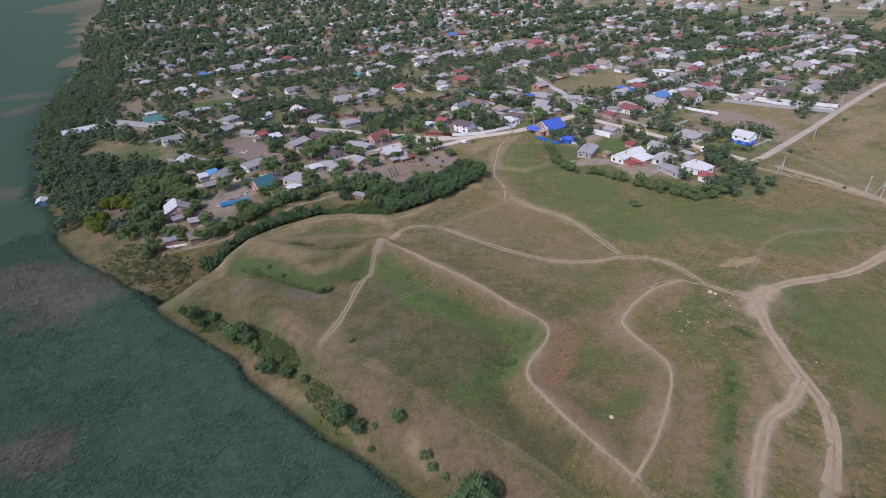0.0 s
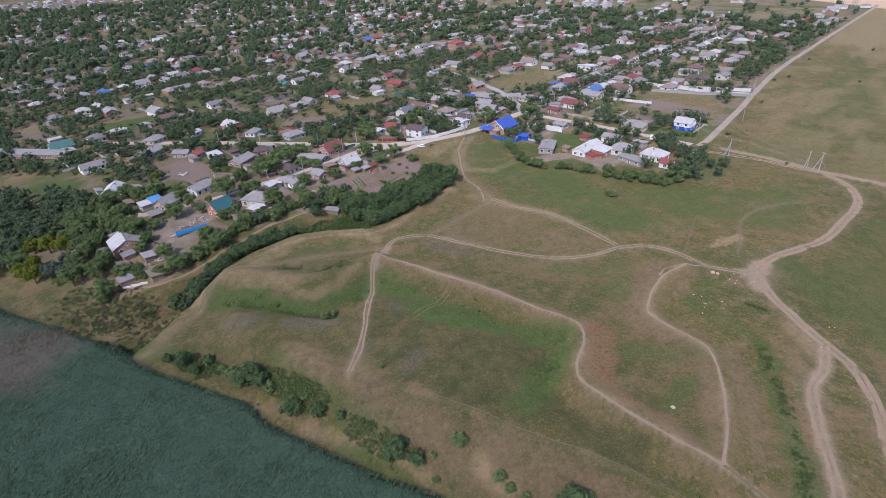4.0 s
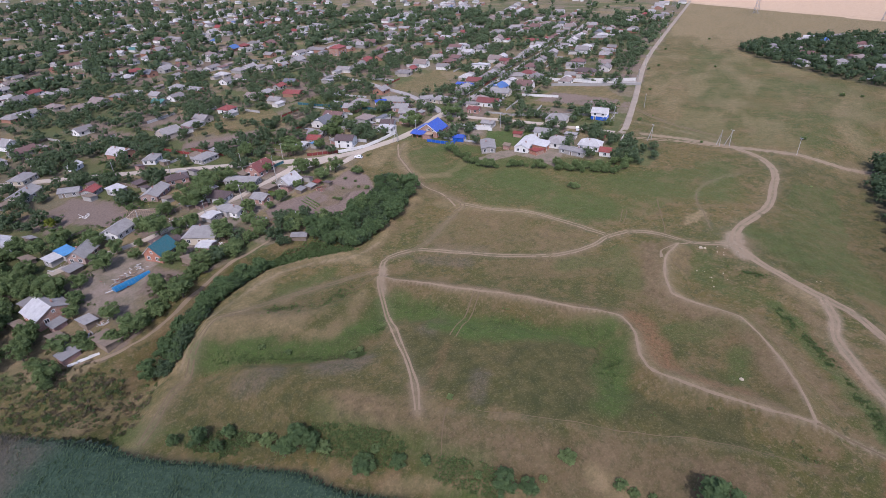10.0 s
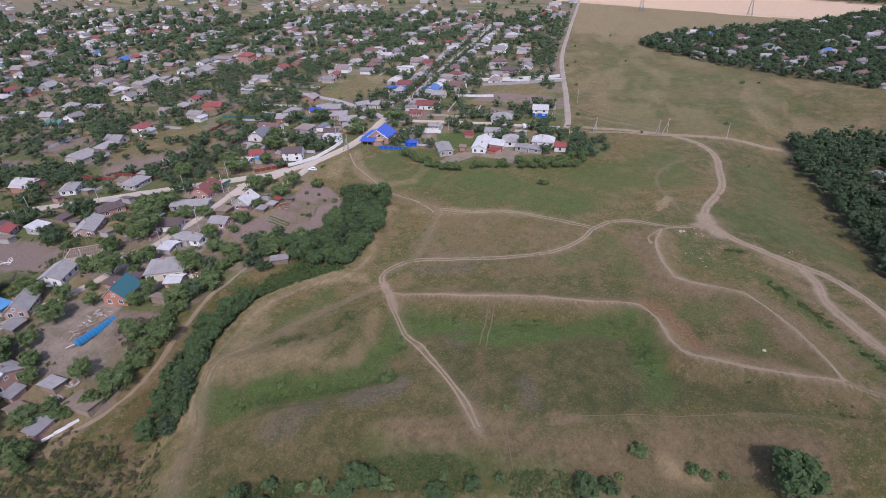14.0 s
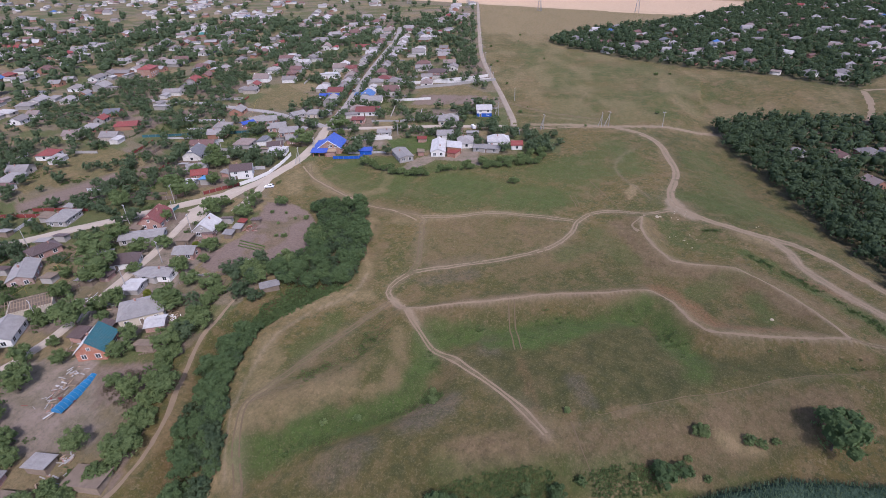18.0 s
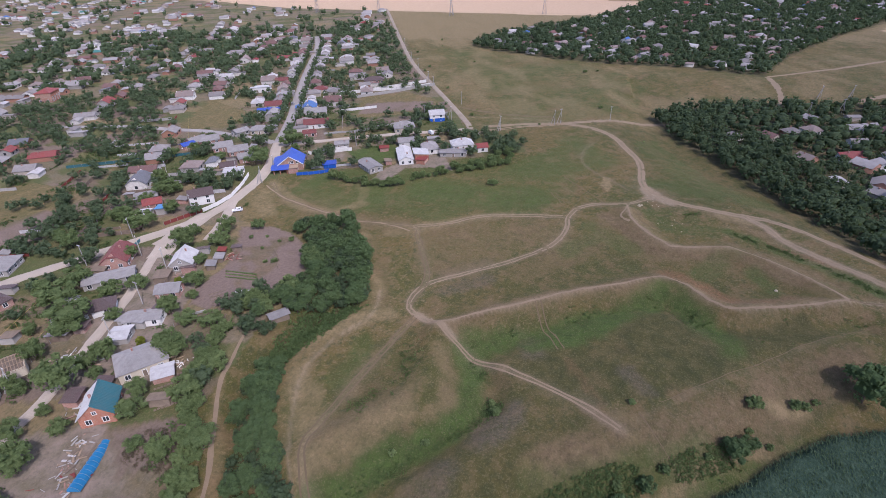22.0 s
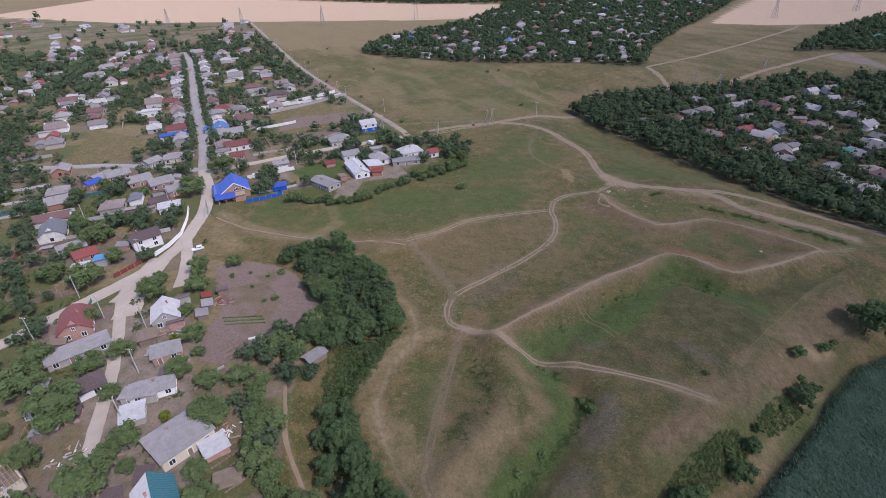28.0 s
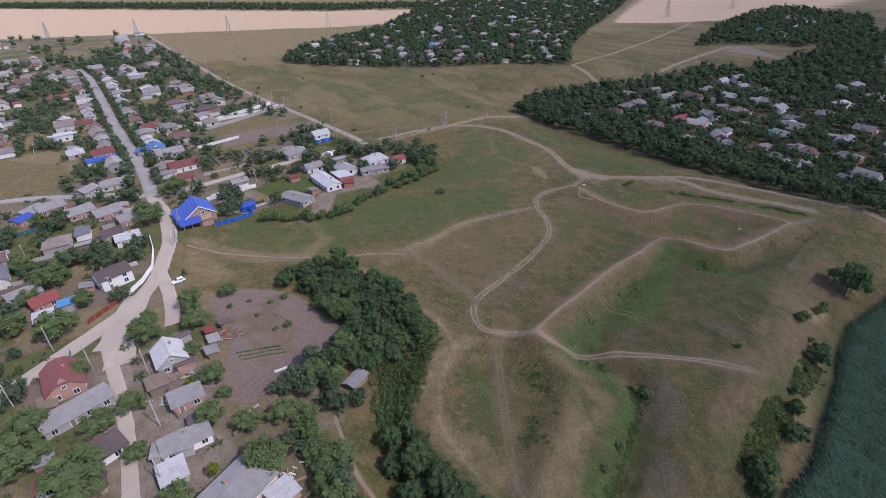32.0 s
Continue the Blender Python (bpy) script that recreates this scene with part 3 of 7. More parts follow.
def build_ground():
    xs = axis_steps((-4600, -1500, 520), (-1500, -420, 60), (-420, -130, 5), (-130, -84, 2), (-84, 142, 1.0), (142, 262, 2), (262, 700, 5), (700, 1300, 20), (1300, 4600, 550))
    ys = axis_steps((-3400, -700, 450), (-700, -240, 35), (-240, 0, 5), (0, 52, 2.5), (52, 262, 1.0), (262, 345, 2), (345, 700, 5), (700, 1300, 15), (1300, 4800, 500))
    X, Y = np.meshgrid(xs, ys)
    Z = terrain(X, Y)
    nx, ny = len(xs), len(ys)
    me = bpy.data.meshes.new("ground")
    me.vertices.add(nx * ny)
    me.vertices.foreach_set("co", np.stack([X, Y, Z], -1).astype(np.float32).ravel())
    i = (np.arange(ny - 1)[:, None] * nx + np.arange(nx - 1)[None, :]).ravel()
    quads = np.stack([i, i + 1, i + 1 + nx, i + nx], -1).astype(np.int32)
    me.loops.add(quads.size)
    me.polygons.add(len(quads))
    me.loops.foreach_set("vertex_index", quads.ravel())
    me.polygons.foreach_set("loop_start", np.arange(len(quads), dtype=np.int32) * 4)
    me.polygons.foreach_set("use_smooth", np.ones(len(quads), bool))
    me.update(calc_edges=True)

    jx, jy = X + 5 * (rough(X, Y, 9) - 0.5), Y + 5 * (rough(X + 300, Y, 9) - 0.5)
    n8, n25 = rough(X + 70, Y - 20, 8), rough(X - 50, Y + 90, 25)
    rough_at = rough(X, Y, 5)
    track = np.zeros(X.shape)

    def lay(line, half, ruts, strength, fade=1.0):
        d = near_local(X, Y, line, half * 5 + 4)
        d = d + 0.5 * (rough_at - 0.5)
        if ruts:
            v = 0.5 * np.exp(-(d / half) ** 2)
        else:
            v = 1 - smooth(half * 0.4, half * 1.15, d)
        np.maximum(track, strength * v, out=track)
        np.maximum(track, 0.20 * fade * np.exp(-(d / (half * 2.0)) ** 2) * smooth(0.35, 0.6, n8), out=track)

    lay(TRACK_MAIN, 1.3, True, 0.9)
    lay(TRACK_SE, 1.2, True, 0.8)
    lay([(-17.5, 183), (-18.3, 181), (-22.5, 172), (-24, 168)], 1.8, False, 0.7)
    lay([(-32, 130), (-35.9, 120.2)], 2.0, False, 0.4)
    lay(TRACK_EAST, 1.9, False, 0.6)
    lay(TRACK_SPUR, 2.4, False, 0.7)
    lay([(100, 134), (94.5, 131), (90, 123)], 4.0, False, 0.85)
    lay([(92, 131), (97, 131)], 4.0, False, 0.8)
    lay(TRACK_UP, 1.2, True, 0.6)
    lay(TRACK_UPB, 1.3, True, 0.7)
    lay(TRACK_SW, 1.2, True, 0.5)
    lay(TRACK_FAR, 2.2, False, 0.75)
    lay(TRACK_FIELD, 1.0, False, 0.3)
    lay(PATH_BOWL, 0.8, False, 0.25)
    lay(bend(CREST_A), 0.7, False, 0.55, 1.6)
    lay(bend(CREST_B), 0.7, False, 0.55, 1.6)
    lay(bend([(36.4, 69.2), (40, 64), (43, 56)]), 0.8, False, 0.7)
    lay(bend([(-36, 120), (-26, 113), (-12, 102), (5, 88), (18, 76), (30, 64)]), 0.4, False, 0.15)
    lay(bend([(-85, 173), (-70, 187), (-52, 198), (-38, 199), (-24, 195), (-12, 199)]), 0.5, False, 0.4)
    lay([(645, 600), (650, 240), (820, 225)], 2.5, False, 0.5)

    def strokes(table, gate=0.0):
        out = np.zeros(X.shape)
        for line, w, k in table:
            d = near_local(jx, jy, line, w * 2)
            out = np.maximum(out, k * (1 - smooth(w * 0.45, w * 1.35, d)))
        return out * (1 - gate + gate * smooth(0.25, 0.55, n8 + 0.08))

    lush = strokes(LUSH_STROKES, 0.5)
    da = near_local(jx, jy, CREST_A, 30)
    db = near_local(jx, jy, CREST_B, 30)
    ds, ss, _ = near_line(X, Y, SHORE)
    ds = ds * -ss
    dry = 0.45 * np.exp(-(np.minimum(da, db) / 5.0) ** 2)
    dry = np.maximum(dry, strokes(DRY_STROKES, 0.4))
    dark, rust = strokes(DARK_STROKES, 0.35), strokes(RUST_STROKES, 0.4)
    pink, violet = strokes(PINK_STROKES, 0.35), strokes(VIOLET_STROKES, 0.3)
    for ring, k in ((CORE, 0.95), (TONGUE, 0.5), (EAST_SLOPE, 0.45), (BANK, 0.4), (MIDDLE, 0.35)):
        m = inside(jx, jy, ring)
        dark[m] = np.maximum(dark[m], k * (0.55 + 0.45 * smooth(0.3, 0.6, n25[m])))
    dry = dry * smooth(0.25, 0.55, n25 * 0.5 + n8 * 0.5 + 0.08)

    wheat = (inside(X, Y, WHEAT) | inside(X, Y, WHEAT_B)).astype(float)
    vill = inside(X, Y, VILLAGE)
    woods = inside(X, Y, EAST_WOOD) | inside(X, Y, FAR_WOOD) | inside(X, Y, GROVE_EAST)
    u, v = 0.81 * X + 0.586 * Y, -0.586 * X + 0.81 * Y
    cu, cv = np.floor(u / 13.0).astype(int), np.floor(v / 27.0).astype(int)
    pick = LATTICE[(cu * 7 + cv * 3) % 256, (cv * 13 + cu) % 256]
    soil = np.where(vill & (pick < 0.15), 0.8, 0.0)
    yard = np.where(vill & (pick > 0.68), 0.2 + 0.5 * n8, np.where(vill, 0.1, 0.0))
    tan = np.where(vill & (pick > 0.15) & (pick < 0.30), 0.7, 0.0)
    lush = np.where(vill & (pick > 0.30) & (pick < 0.68), 0.35 + 0.6 * n8, lush)
    garden = inside(X, Y, GARDEN)
    soil = np.where(garden, 1.0, soil)
    yard, tan, lush = np.where(garden, 0, yard), np.where(garden, 0, tan), np.where(garden, 0, lush)
    for ring, kind in (([(43, 300), (20, 271), (9, 279), (17, 289), (30, 298)], "tan"), ([(93, 286), (112, 270), (99, 254), (74, 262)], "lush"),
                       ([(-128, 298), (-114, 316), (-86, 288), (-100, 271)], "soil"), ([(-40, 420), (-3, 412), (3, 377), (-14, 361), (-54, 381)], "tan"), ([(-61, 368), (-18, 369), (-14, 350), (-36, 344), (-64, 355)], "soil"),
                       ([(-112, 236), (-96, 246), (-84, 232), (-98, 206), (-112, 218)], "yard"),
                       ([(87, 410), (117, 429), (147, 443), (132, 394), (103, 379), (91, 400)], "tan"), ([(294, 570), (306, 541), (284, 522), (268, 545)], "soil"), ([(36, 397), (48, 387), (34, 380), (21, 379)], "tan"),
                       ([(-223, 320), (-216, 331), (-186, 326), (-189, 319)], "tan"), ([(-191, 305), (-185, 311), (-162, 305), (-156, 292), (-168, 289), (-185, 296)], "lush"), ([(-175, 222), (-165, 225), (-154, 208), (-162, 206)], "tan"),
                       ([(142, 316), (162, 325), (190, 343), (213, 319), (203, 289), (188, 276), (176, 284), (160, 295)], "tan"), ([(153, 320), (158, 312), (178, 281), (198, 287), (188, 310), (176, 328)], "soil"), ([(152, 355), (152, 339), (145, 325), (171, 338), (170, 356)], "yard"),
                       ([(64, 252), (64, 244), (83, 245), (89, 233), (88, 221), (107, 235), (101, 248), (85, 252), (77, 254)], "yard"), ([(76, 294), (75, 279), (83, 281), (93, 288), (85, 300)], "yard"), ([(-191, 404), (-175, 414), (-154, 419), (-149, 401), (-177, 390)], "lush"),
                       ([(-30, 290), (-12, 276), (-34, 257), (-52, 247), (-76, 230), (-84, 250), (-62, 270), (-46, 286)], "yard"),
                       ([(372, -62), (387, -79), (394, -90), (340, -95), (322, -92), (350, -76)], "yard")):
        m = inside(jx, jy, ring) if kind == "tan" else inside(X, Y, ring)
        for key, layer in (("tan", tan), ("lush", lush), ("soil", soil), ("yard", yard)):
            layer[m] = (0.32 if kind == "tan" else 0.95) if key == kind else 0.0
    open_land = ~(vill | woods)
    streak = rough(X * 0.35 + Y * 0.3, Y * 1.2 - X * 0.9, 17)
    pale = 0.75 * smooth(400, 500, X + 0.25 * (Y - 300)) + 0.5 * smooth(150, 240, X + 0.3 * (Y - 200)) * smooth(0.40, 0.62, streak * 0.7 + n25 * 0.3)
    tan = np.maximum(tan, np.where(open_land & (wheat < 0.5), np.clip(pale, 0, 0.85), 0))
    core = (1 - smooth(8, 40, X + 0.1 * (Y - 120))) * smooth(0.3, 0.6, n25) * (ds < -12)
    lush = np.maximum(lush, np.where(open_land, 0.4 * core, 0))
    for ring, layer, v in (([(38, 206), (44, 235), (62, 246), (84, 222), (106, 199), (128, 190), (150, 178), (118, 172), (96, 164), (76, 160), (62, 168)], lush, 0.5), ([(28, 238), (40, 236), (52, 262), (56, 278), (36, 278)], lush, 0.5),
                           ([(102, 130), (112, 118), (128, 108), (150, 122), (176, 140), (160, 150), (130, 136)], lush, 0.45), ([(150, 220), (200, 240), (280, 300), (380, 380), (360, 260), (300, 160), (220, 160), (180, 196)], lush, 0.35),
                           ([(-4, 192), (28, 206), (40, 196), (56, 174), (58, 162), (38, 161), (16, 175), (2, 187)], dry, 0.55), ([(14, 168), (38, 154), (60, 150), (70, 148), (52, 136), (30, 146), (10, 160)], dry, 0.5), ([(40, 128), (50, 136), (70, 146), (78, 140), (58, 132), (48, 118), (52, 100), (44, 90)], dry, 0.5)):
        m = inside(jx, jy, ring) & open_land
        layer[m] = np.maximum(layer[m], v * smooth(0.28, 0.55, 0.5 * n8[m] + 0.5 * n25[m]))
    for ring, kind in (([(92.3, 149.6), (97.5, 154.5), (108, 154.6), (106, 151), (96.4, 148.4)], tan), ([(64, 133), (72.6, 137), (76.4, 135.3), (69, 127), (61.5, 123)], dry), ([(366, -62), (390, -82), (360, -88), (340, -90)], tan)):
        kind[inside(jx, jy, ring)] = 0.9
    tan = np.maximum(tan, np.where(open_land, strokes(TAN_STROKES, 0.5), 0))
    ridge = 0.6 * np.maximum(0.55 * np.exp(-(near_local(jx, jy, RIM, 14) / 4.0) ** 2), 0.5 * np.exp(-(np.minimum(np.minimum(da, db), near_local(jx, jy, RIDGE_W, 14)) / 2.6) ** 2))
    tan = np.maximum(tan, np.where(open_land, ridge * smooth(0.25, 0.5, n8), 0))
    dg = near_local(X, Y, GULLY_ROAD, 8)
    tan = np.maximum(tan, 0.5 * (1 - smooth(0.4, 2.0, dg + 1.2 * (n8 - 0.5))))
    dry = np.where(vill | woods, 0, dry)
    # shore and marsh mud; wood floors take half of the same dark colour
    mud_woods = np.maximum(0.95 * (1 - smooth(-1.0, 1.6, ds + 1.6 * (n8 - 0.5))), np.where(woods, 0.5, 0))
    soil = soil * (1 - 0.5 * smooth(0.55, 0.7, n8))
    GROUND_GRID.extend([xs, ys])
    a = np.stack([np.where(garden, 0, track), lush, dry, soil], -1)
    b = np.stack([wheat, yard, mud_woods, tan], -1)
    GROUND_GRID.extend([a, b])
    shut = (vill | woods) & ~inside(X, Y, SHORE_FOOT)
    c = np.stack([np.where(shut, 0, q) for q in (dark, rust, pink, violet)], -1)
    GROUND_GRID.append(c)
    for name, data in (("mask_a", a), ("mask_b", b), ("mask_c", c)):
        layer = me.attributes.new(name, "FLOAT_COLOR", "POINT")
        layer.data.foreach_set("color", np.clip(data, 0, 1).astype(np.float32).ravel())
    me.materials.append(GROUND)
    return tagged(new("ground", me), "rolling grassland with worn tracks, ditches and village plots", "ground", kind="structure")


build_ground()


def mesh_from(name, verts, faces, material, smooth_faces=False):
    me = bpy.data.meshes.new(name)
    me.from_pydata([tuple(v) for v in verts], [], [tuple(f) for f in faces])
    me.materials.append(material)
    if smooth_faces:
        me.polygons.foreach_set("use_smooth", [True] * len(me.polygons))
    me.update()
    return me


def ribbon(name, line, half, material, label, lift=0.10, category="road"):
    """A road laid on the ground, with a crowned middle and sunk edges."""
    rnd = random.Random(name + str(line[0]))
    pts = bend(line, 3.0)
    verts, faces = [], []
    for k, (x, y) in enumerate(pts):
        ax, ay = pts[max(0, k - 1)]
        bx, by = pts[min(len(pts) - 1, k + 1)]
        n = math.hypot(bx - ax, by - ay)
        px, py = -(by - ay) / n, (bx - ax) / n
        for s, h in ((-1, -0.25), (-0.93, 0.4), (-0.4, 0.9), (0, 1), (0.4, 0.9), (0.93, 0.4), (1, -0.25)):
            wob = s * half * (1 + rnd.uniform(-0.07, 0.07))
            vx, vy = x + px * wob, y + py * wob
            verts.append((vx, vy, lift * h + (0.06 if h > 0 else -0.1)))
        if k:
            o = 7 * (k - 1)
            faces += [(o + j, o + j + 1, o + j + 8, o + j + 7) for j in range(6)]
    faces = [f[::-1] for f in faces]
    V = np.array(verts)
    V[:, 2] += terrain(V[:, 0], V[:, 1])
    verts = V.tolist()
    me = mesh_from(name, verts, faces, material, True)
    return tagged(new(name, me), label, category, kind="structure")


ribbon("road_main", [(405, 549), (344, 501), (216, 415.5), (132.7, 357.5), (90.5, 331)], 3.1, ASPHALT, "long straight grey asphalt village street", 0.14)
ribbon("road_gravel", [(95, 334), (82, 325.5), (70, 316.5), (48, 304.5), (30.5, 299), (15.6, 296), (0, 297), (-11.3, 301), (-17.5, 303.6), (-35.7, 311), (-60, 321), (-110, 342), (-170, 362)], 2.9, GRAVEL_ROAD,
       "pale crushed-stone village road")
ribbon("road_gravel", [(-2, 299), (-14, 296), (-24, 289.5), (-37.5, 280), (-50, 272), (-66.6, 262.8), (-90, 251), (-120, 246)], 1.8, GRAVEL_ROAD, "narrow pale gravel lane between houses")
ribbon("road_gravel", [(24, 298), (11.7, 289.5), (0, 282.9), (-9, 279)], 2.2, GRAVEL_ROAD, "short pale gravel driveway beside the garden")
ribbon("road_gravel", [(8, 297.5), (-4, 295), (-14, 293), (-20, 293)], 4.5, GRAVEL_ROAD, "wide pale gravel junction")
ribbon("road_gravel", [(-9, 296), (-17, 291), (-26, 286)], 4.2, GRAVEL_ROAD, "wide pale gravel turning place before the houses", 0.08)
ribbon("road_side", [(89, 333), (91, 350), (91, 386), (86, 412), (78, 450), (60, 500)], 2.6, ASPHALT, "grey side street")
ribbon("road_side", [(86, 328), (98, 313), (116, 290), (131, 268), (142, 252), (148, 242)], 2.4, GRAVEL_ROAD, "pale back lane along white walls")
ribbon("road_edge", [(150, 240), (158, 244), (204, 281), (300, 360), (418, 443), (643, 597), (655, 610)], 1.9, DIRT_ROAD, "dusty straight dirt road along the village edge", 0.05)

# worn wheel ruts and footpaths, bare earth a little proud of the grass
BARE_EARTH = plain("bare_trodden_earth", (0.255, 0.192, 0.126), 0.95, 0, 2.2, 0.25, 0.22, 0.4)
BARE_DARK = plain("thin_worn_earth", (0.155, 0.116, 0.068), 0.95, 0, 2.2, 0.25, 0.25, 0.4)


def ruts(name, line, offsets, half, material, label, ragged=0.35):
    """Narrow worn strips that follow a line at some offsets, of uneven width."""
    pts = np.array(bend([tuple(p) for p in line], 1.2)) if len(line) < 30 else np.array(line)
    d = np.gradient(pts, axis=0)
    d /= np.linalg.norm(d, axis=1)[:, None]
    nrm = np.stack([-d[:, 1], d[:, 0]], -1)
    verts, faces = [], []
    for q in offsets:
        w = half * (1 + ragged * (2 * value_noise(pts[:, 0] + 31 * q, pts[:, 1], 2.2) - 1))
        c = q + 0.25 * (2 * value_noise(pts[:, 0] - 9 * q, pts[:, 1] + 5, 6.0) - 1)
        o = len(verts)
        for k in range(len(pts)):
            verts += [pts[k] + nrm[k] * (c[k] - w[k]), pts[k] + nrm[k] * c[k], pts[k] + nrm[k] * (c[k] + w[k])]
        for k in range(len(pts) - 1):
            a = o + 3 * k
            faces += [(a + 3, a + 4, a + 1, a), (a + 4, a + 5, a + 2, a + 1)]
    V = np.array(verts)
    Z = terrain(V[:, 0], V[:, 1]) + 0.07
    Z[np.arange(len(Z)) % 3 != 1] -= 0.03
    me = mesh_from(name, np.column_stack([V, Z]).tolist(), faces, material, True)
    if me.polygons[0].normal.z < 0:
        me.flip_normals()
    return tagged(new(name, me), label, "track", kind="structure")


ruts("track_main", TRACK_MAIN, (-0.72, 0.72), 0.27, BARE_EARTH, "pale twin wheel ruts across the plateau")
ruts("track_slope", TRACK_SE, (-0.6, 0.6), 0.28, BARE_EARTH, "pale twin wheel ruts down to the bank")
ruts("track_east", TRACK_EAST, (-0.95, 0.95), 0.62, BARE_EARTH, "wide dusty dirt track with twin ruts")
ruts("track_spur", TRACK_SPUR, (-0.8, 0.8), 0.4, BARE_EARTH, "short worn spur track")
ruts("track_up", TRACK_UP, (-0.75, 0.75), 0.22, BARE_DARK, "faint twin wheel ruts over dry grass")
ruts("track_west", TRACK_SW, (-0.75, 0.75), 0.22, BARE_DARK, "faint twin wheel ruts on the western tongue")
ruts("track_far", TRACK_FAR, (-0.9, 0.9), 0.6, BARE_EARTH, "pale dirt track across the meadow")
ruts("track_wood", [(336, 83), (360, 56), (383, 32), (434, -14), (480, -53), (525, -90), (552, -106)], (0,), 1.7, BARE_EARTH, "pale dirt track from the wood to the wheat")
ruts("track_link", [(334, 84), (318, 80), (297, 76.5), (272, 75)], (0,), 1.9, BARE_EARTH, "short pale dirt track between two woods")
ruts("track_valley", [(283, 44), (300, 24), (325, -3), (374, -58), (390, -78)], (0,), 2.2, BARE_EARTH, "pale dirt road along the valley wood")
ruts("track_village", [(194, 277), (188, 257), (184, 233), (185, 214), (187, 203), (180, 193)], (-0.9, 0.9), 0.5, BARE_DARK, "dusty dirt track from the village edge")
ruts("track_houses", [(143, 234.5), (151, 228), (163, 213), (170, 201), (178, 191)], (-0.9, 0.9), 0.55, BARE_EARTH, "dusty dirt track past the last houses")
ruts("path_crest", CREST_A, (0,), 0.3, BARE_EARTH, "narrow trodden footpath on the rampart crest")
ruts("path_outer", CREST_B, (0,), 0.3, BARE_EARTH, "narrow trodden footpath on the outer rampart")
ruts("path_tip", [(36.4, 69.2), (40, 64), (43, 56)], (0,), 0.3, BARE_DARK, "narrow trodden footpath at the rampart corner")
ruts("path_bowl", PATH_BOWL[:len(PATH_BOWL) // 2], (0,), 0.16, BARE_DARK, "faint footpath round the hollow")
ruts("path_bank", [(-24, 113), (-12, 103), (5, 89), (18, 77), (30, 64)], (0,), 0.09, BARE_DARK, "thin footpath along the top of the bank")
ruts("ruts_cross", [(3, 153), (-6, 146.5), (-15, 139.5)], (-0.8, 0.8), 0.18, BARE_DARK, "faint old wheel ruts across the ditch")
ruts("path_gully", [(-112, 193.5), (-103, 191.5), (-95, 193.5), (-88, 197), (-80, 202), (-71, 210), (-62, 217), (-54, 220.5), (-46, 224)], (0,), 0.5, BARE_EARTH, "bare earth lane along the gully")
ruts("path_village", [(27.5, 210.5), (28.8, 218), (28.6, 226), (26.3, 236), (27.5, 248), (30, 262), (34, 280), (41, 295)], (0,), 0.34, BARE_EARTH, "pale trodden footpath over dry grass to the village")
ruts("path_shore", [(-29.5, 117), (-33, 113), (-35.5, 109.5), (-39, 105)], (0,), 0.13, BARE_DARK, "narrow trodden path down the bank to the reeds")
ruts("path_meadow", [(79.5, 147.4), (88, 156), (95, 164), (101, 170.5)], (0,), 0.16, BARE_DARK, "narrow trodden footpath across the green slope")
ruts("path_link", [(63, 135), (68, 139.3), (73.4, 138.2), (80.2, 138.8)], (0,), 0.4, BARE_EARTH, "short trodden path joining the rampart to the track")
ruts("track_join", TRACK_UPB, (-0.72, 0.72), 0.24, BARE_EARTH, "pale twin wheel ruts over the meadow")
ruts("ruts_north", [(73.6, 163.2), (78, 166.5), (83, 170.5)], (-0.8, 0.8), 0.12, BARE_DARK, "faint old wheel ruts on the green slope")

# ---- reed marsh ----
def marsh_depth(X, Y):
    d, s, _ = near_line(X, Y, SHORE)
    return d * s


def dead_reeds(X, Y):
    """Where last year's reeds stand dead: a few broad patches and far bands."""
    v = np.zeros(np.shape(X))
    for cx, cy, rx, ry in ((-142, 163, 27, 17), (-160, 176, 22, 13), (-105, 93, 11, 9), (-236, 262, 16, 8), (-372, 500, 22, 16), (-345, 445, 14, 14)):
        r = np.hypot((X - cx) / rx, (Y - cy) / ry) + 1.3 * (rough(X, Y, 11) - 0.5)
        v = np.maximum(v, 1 - smooth(0.45, 1.35, r))
    return v


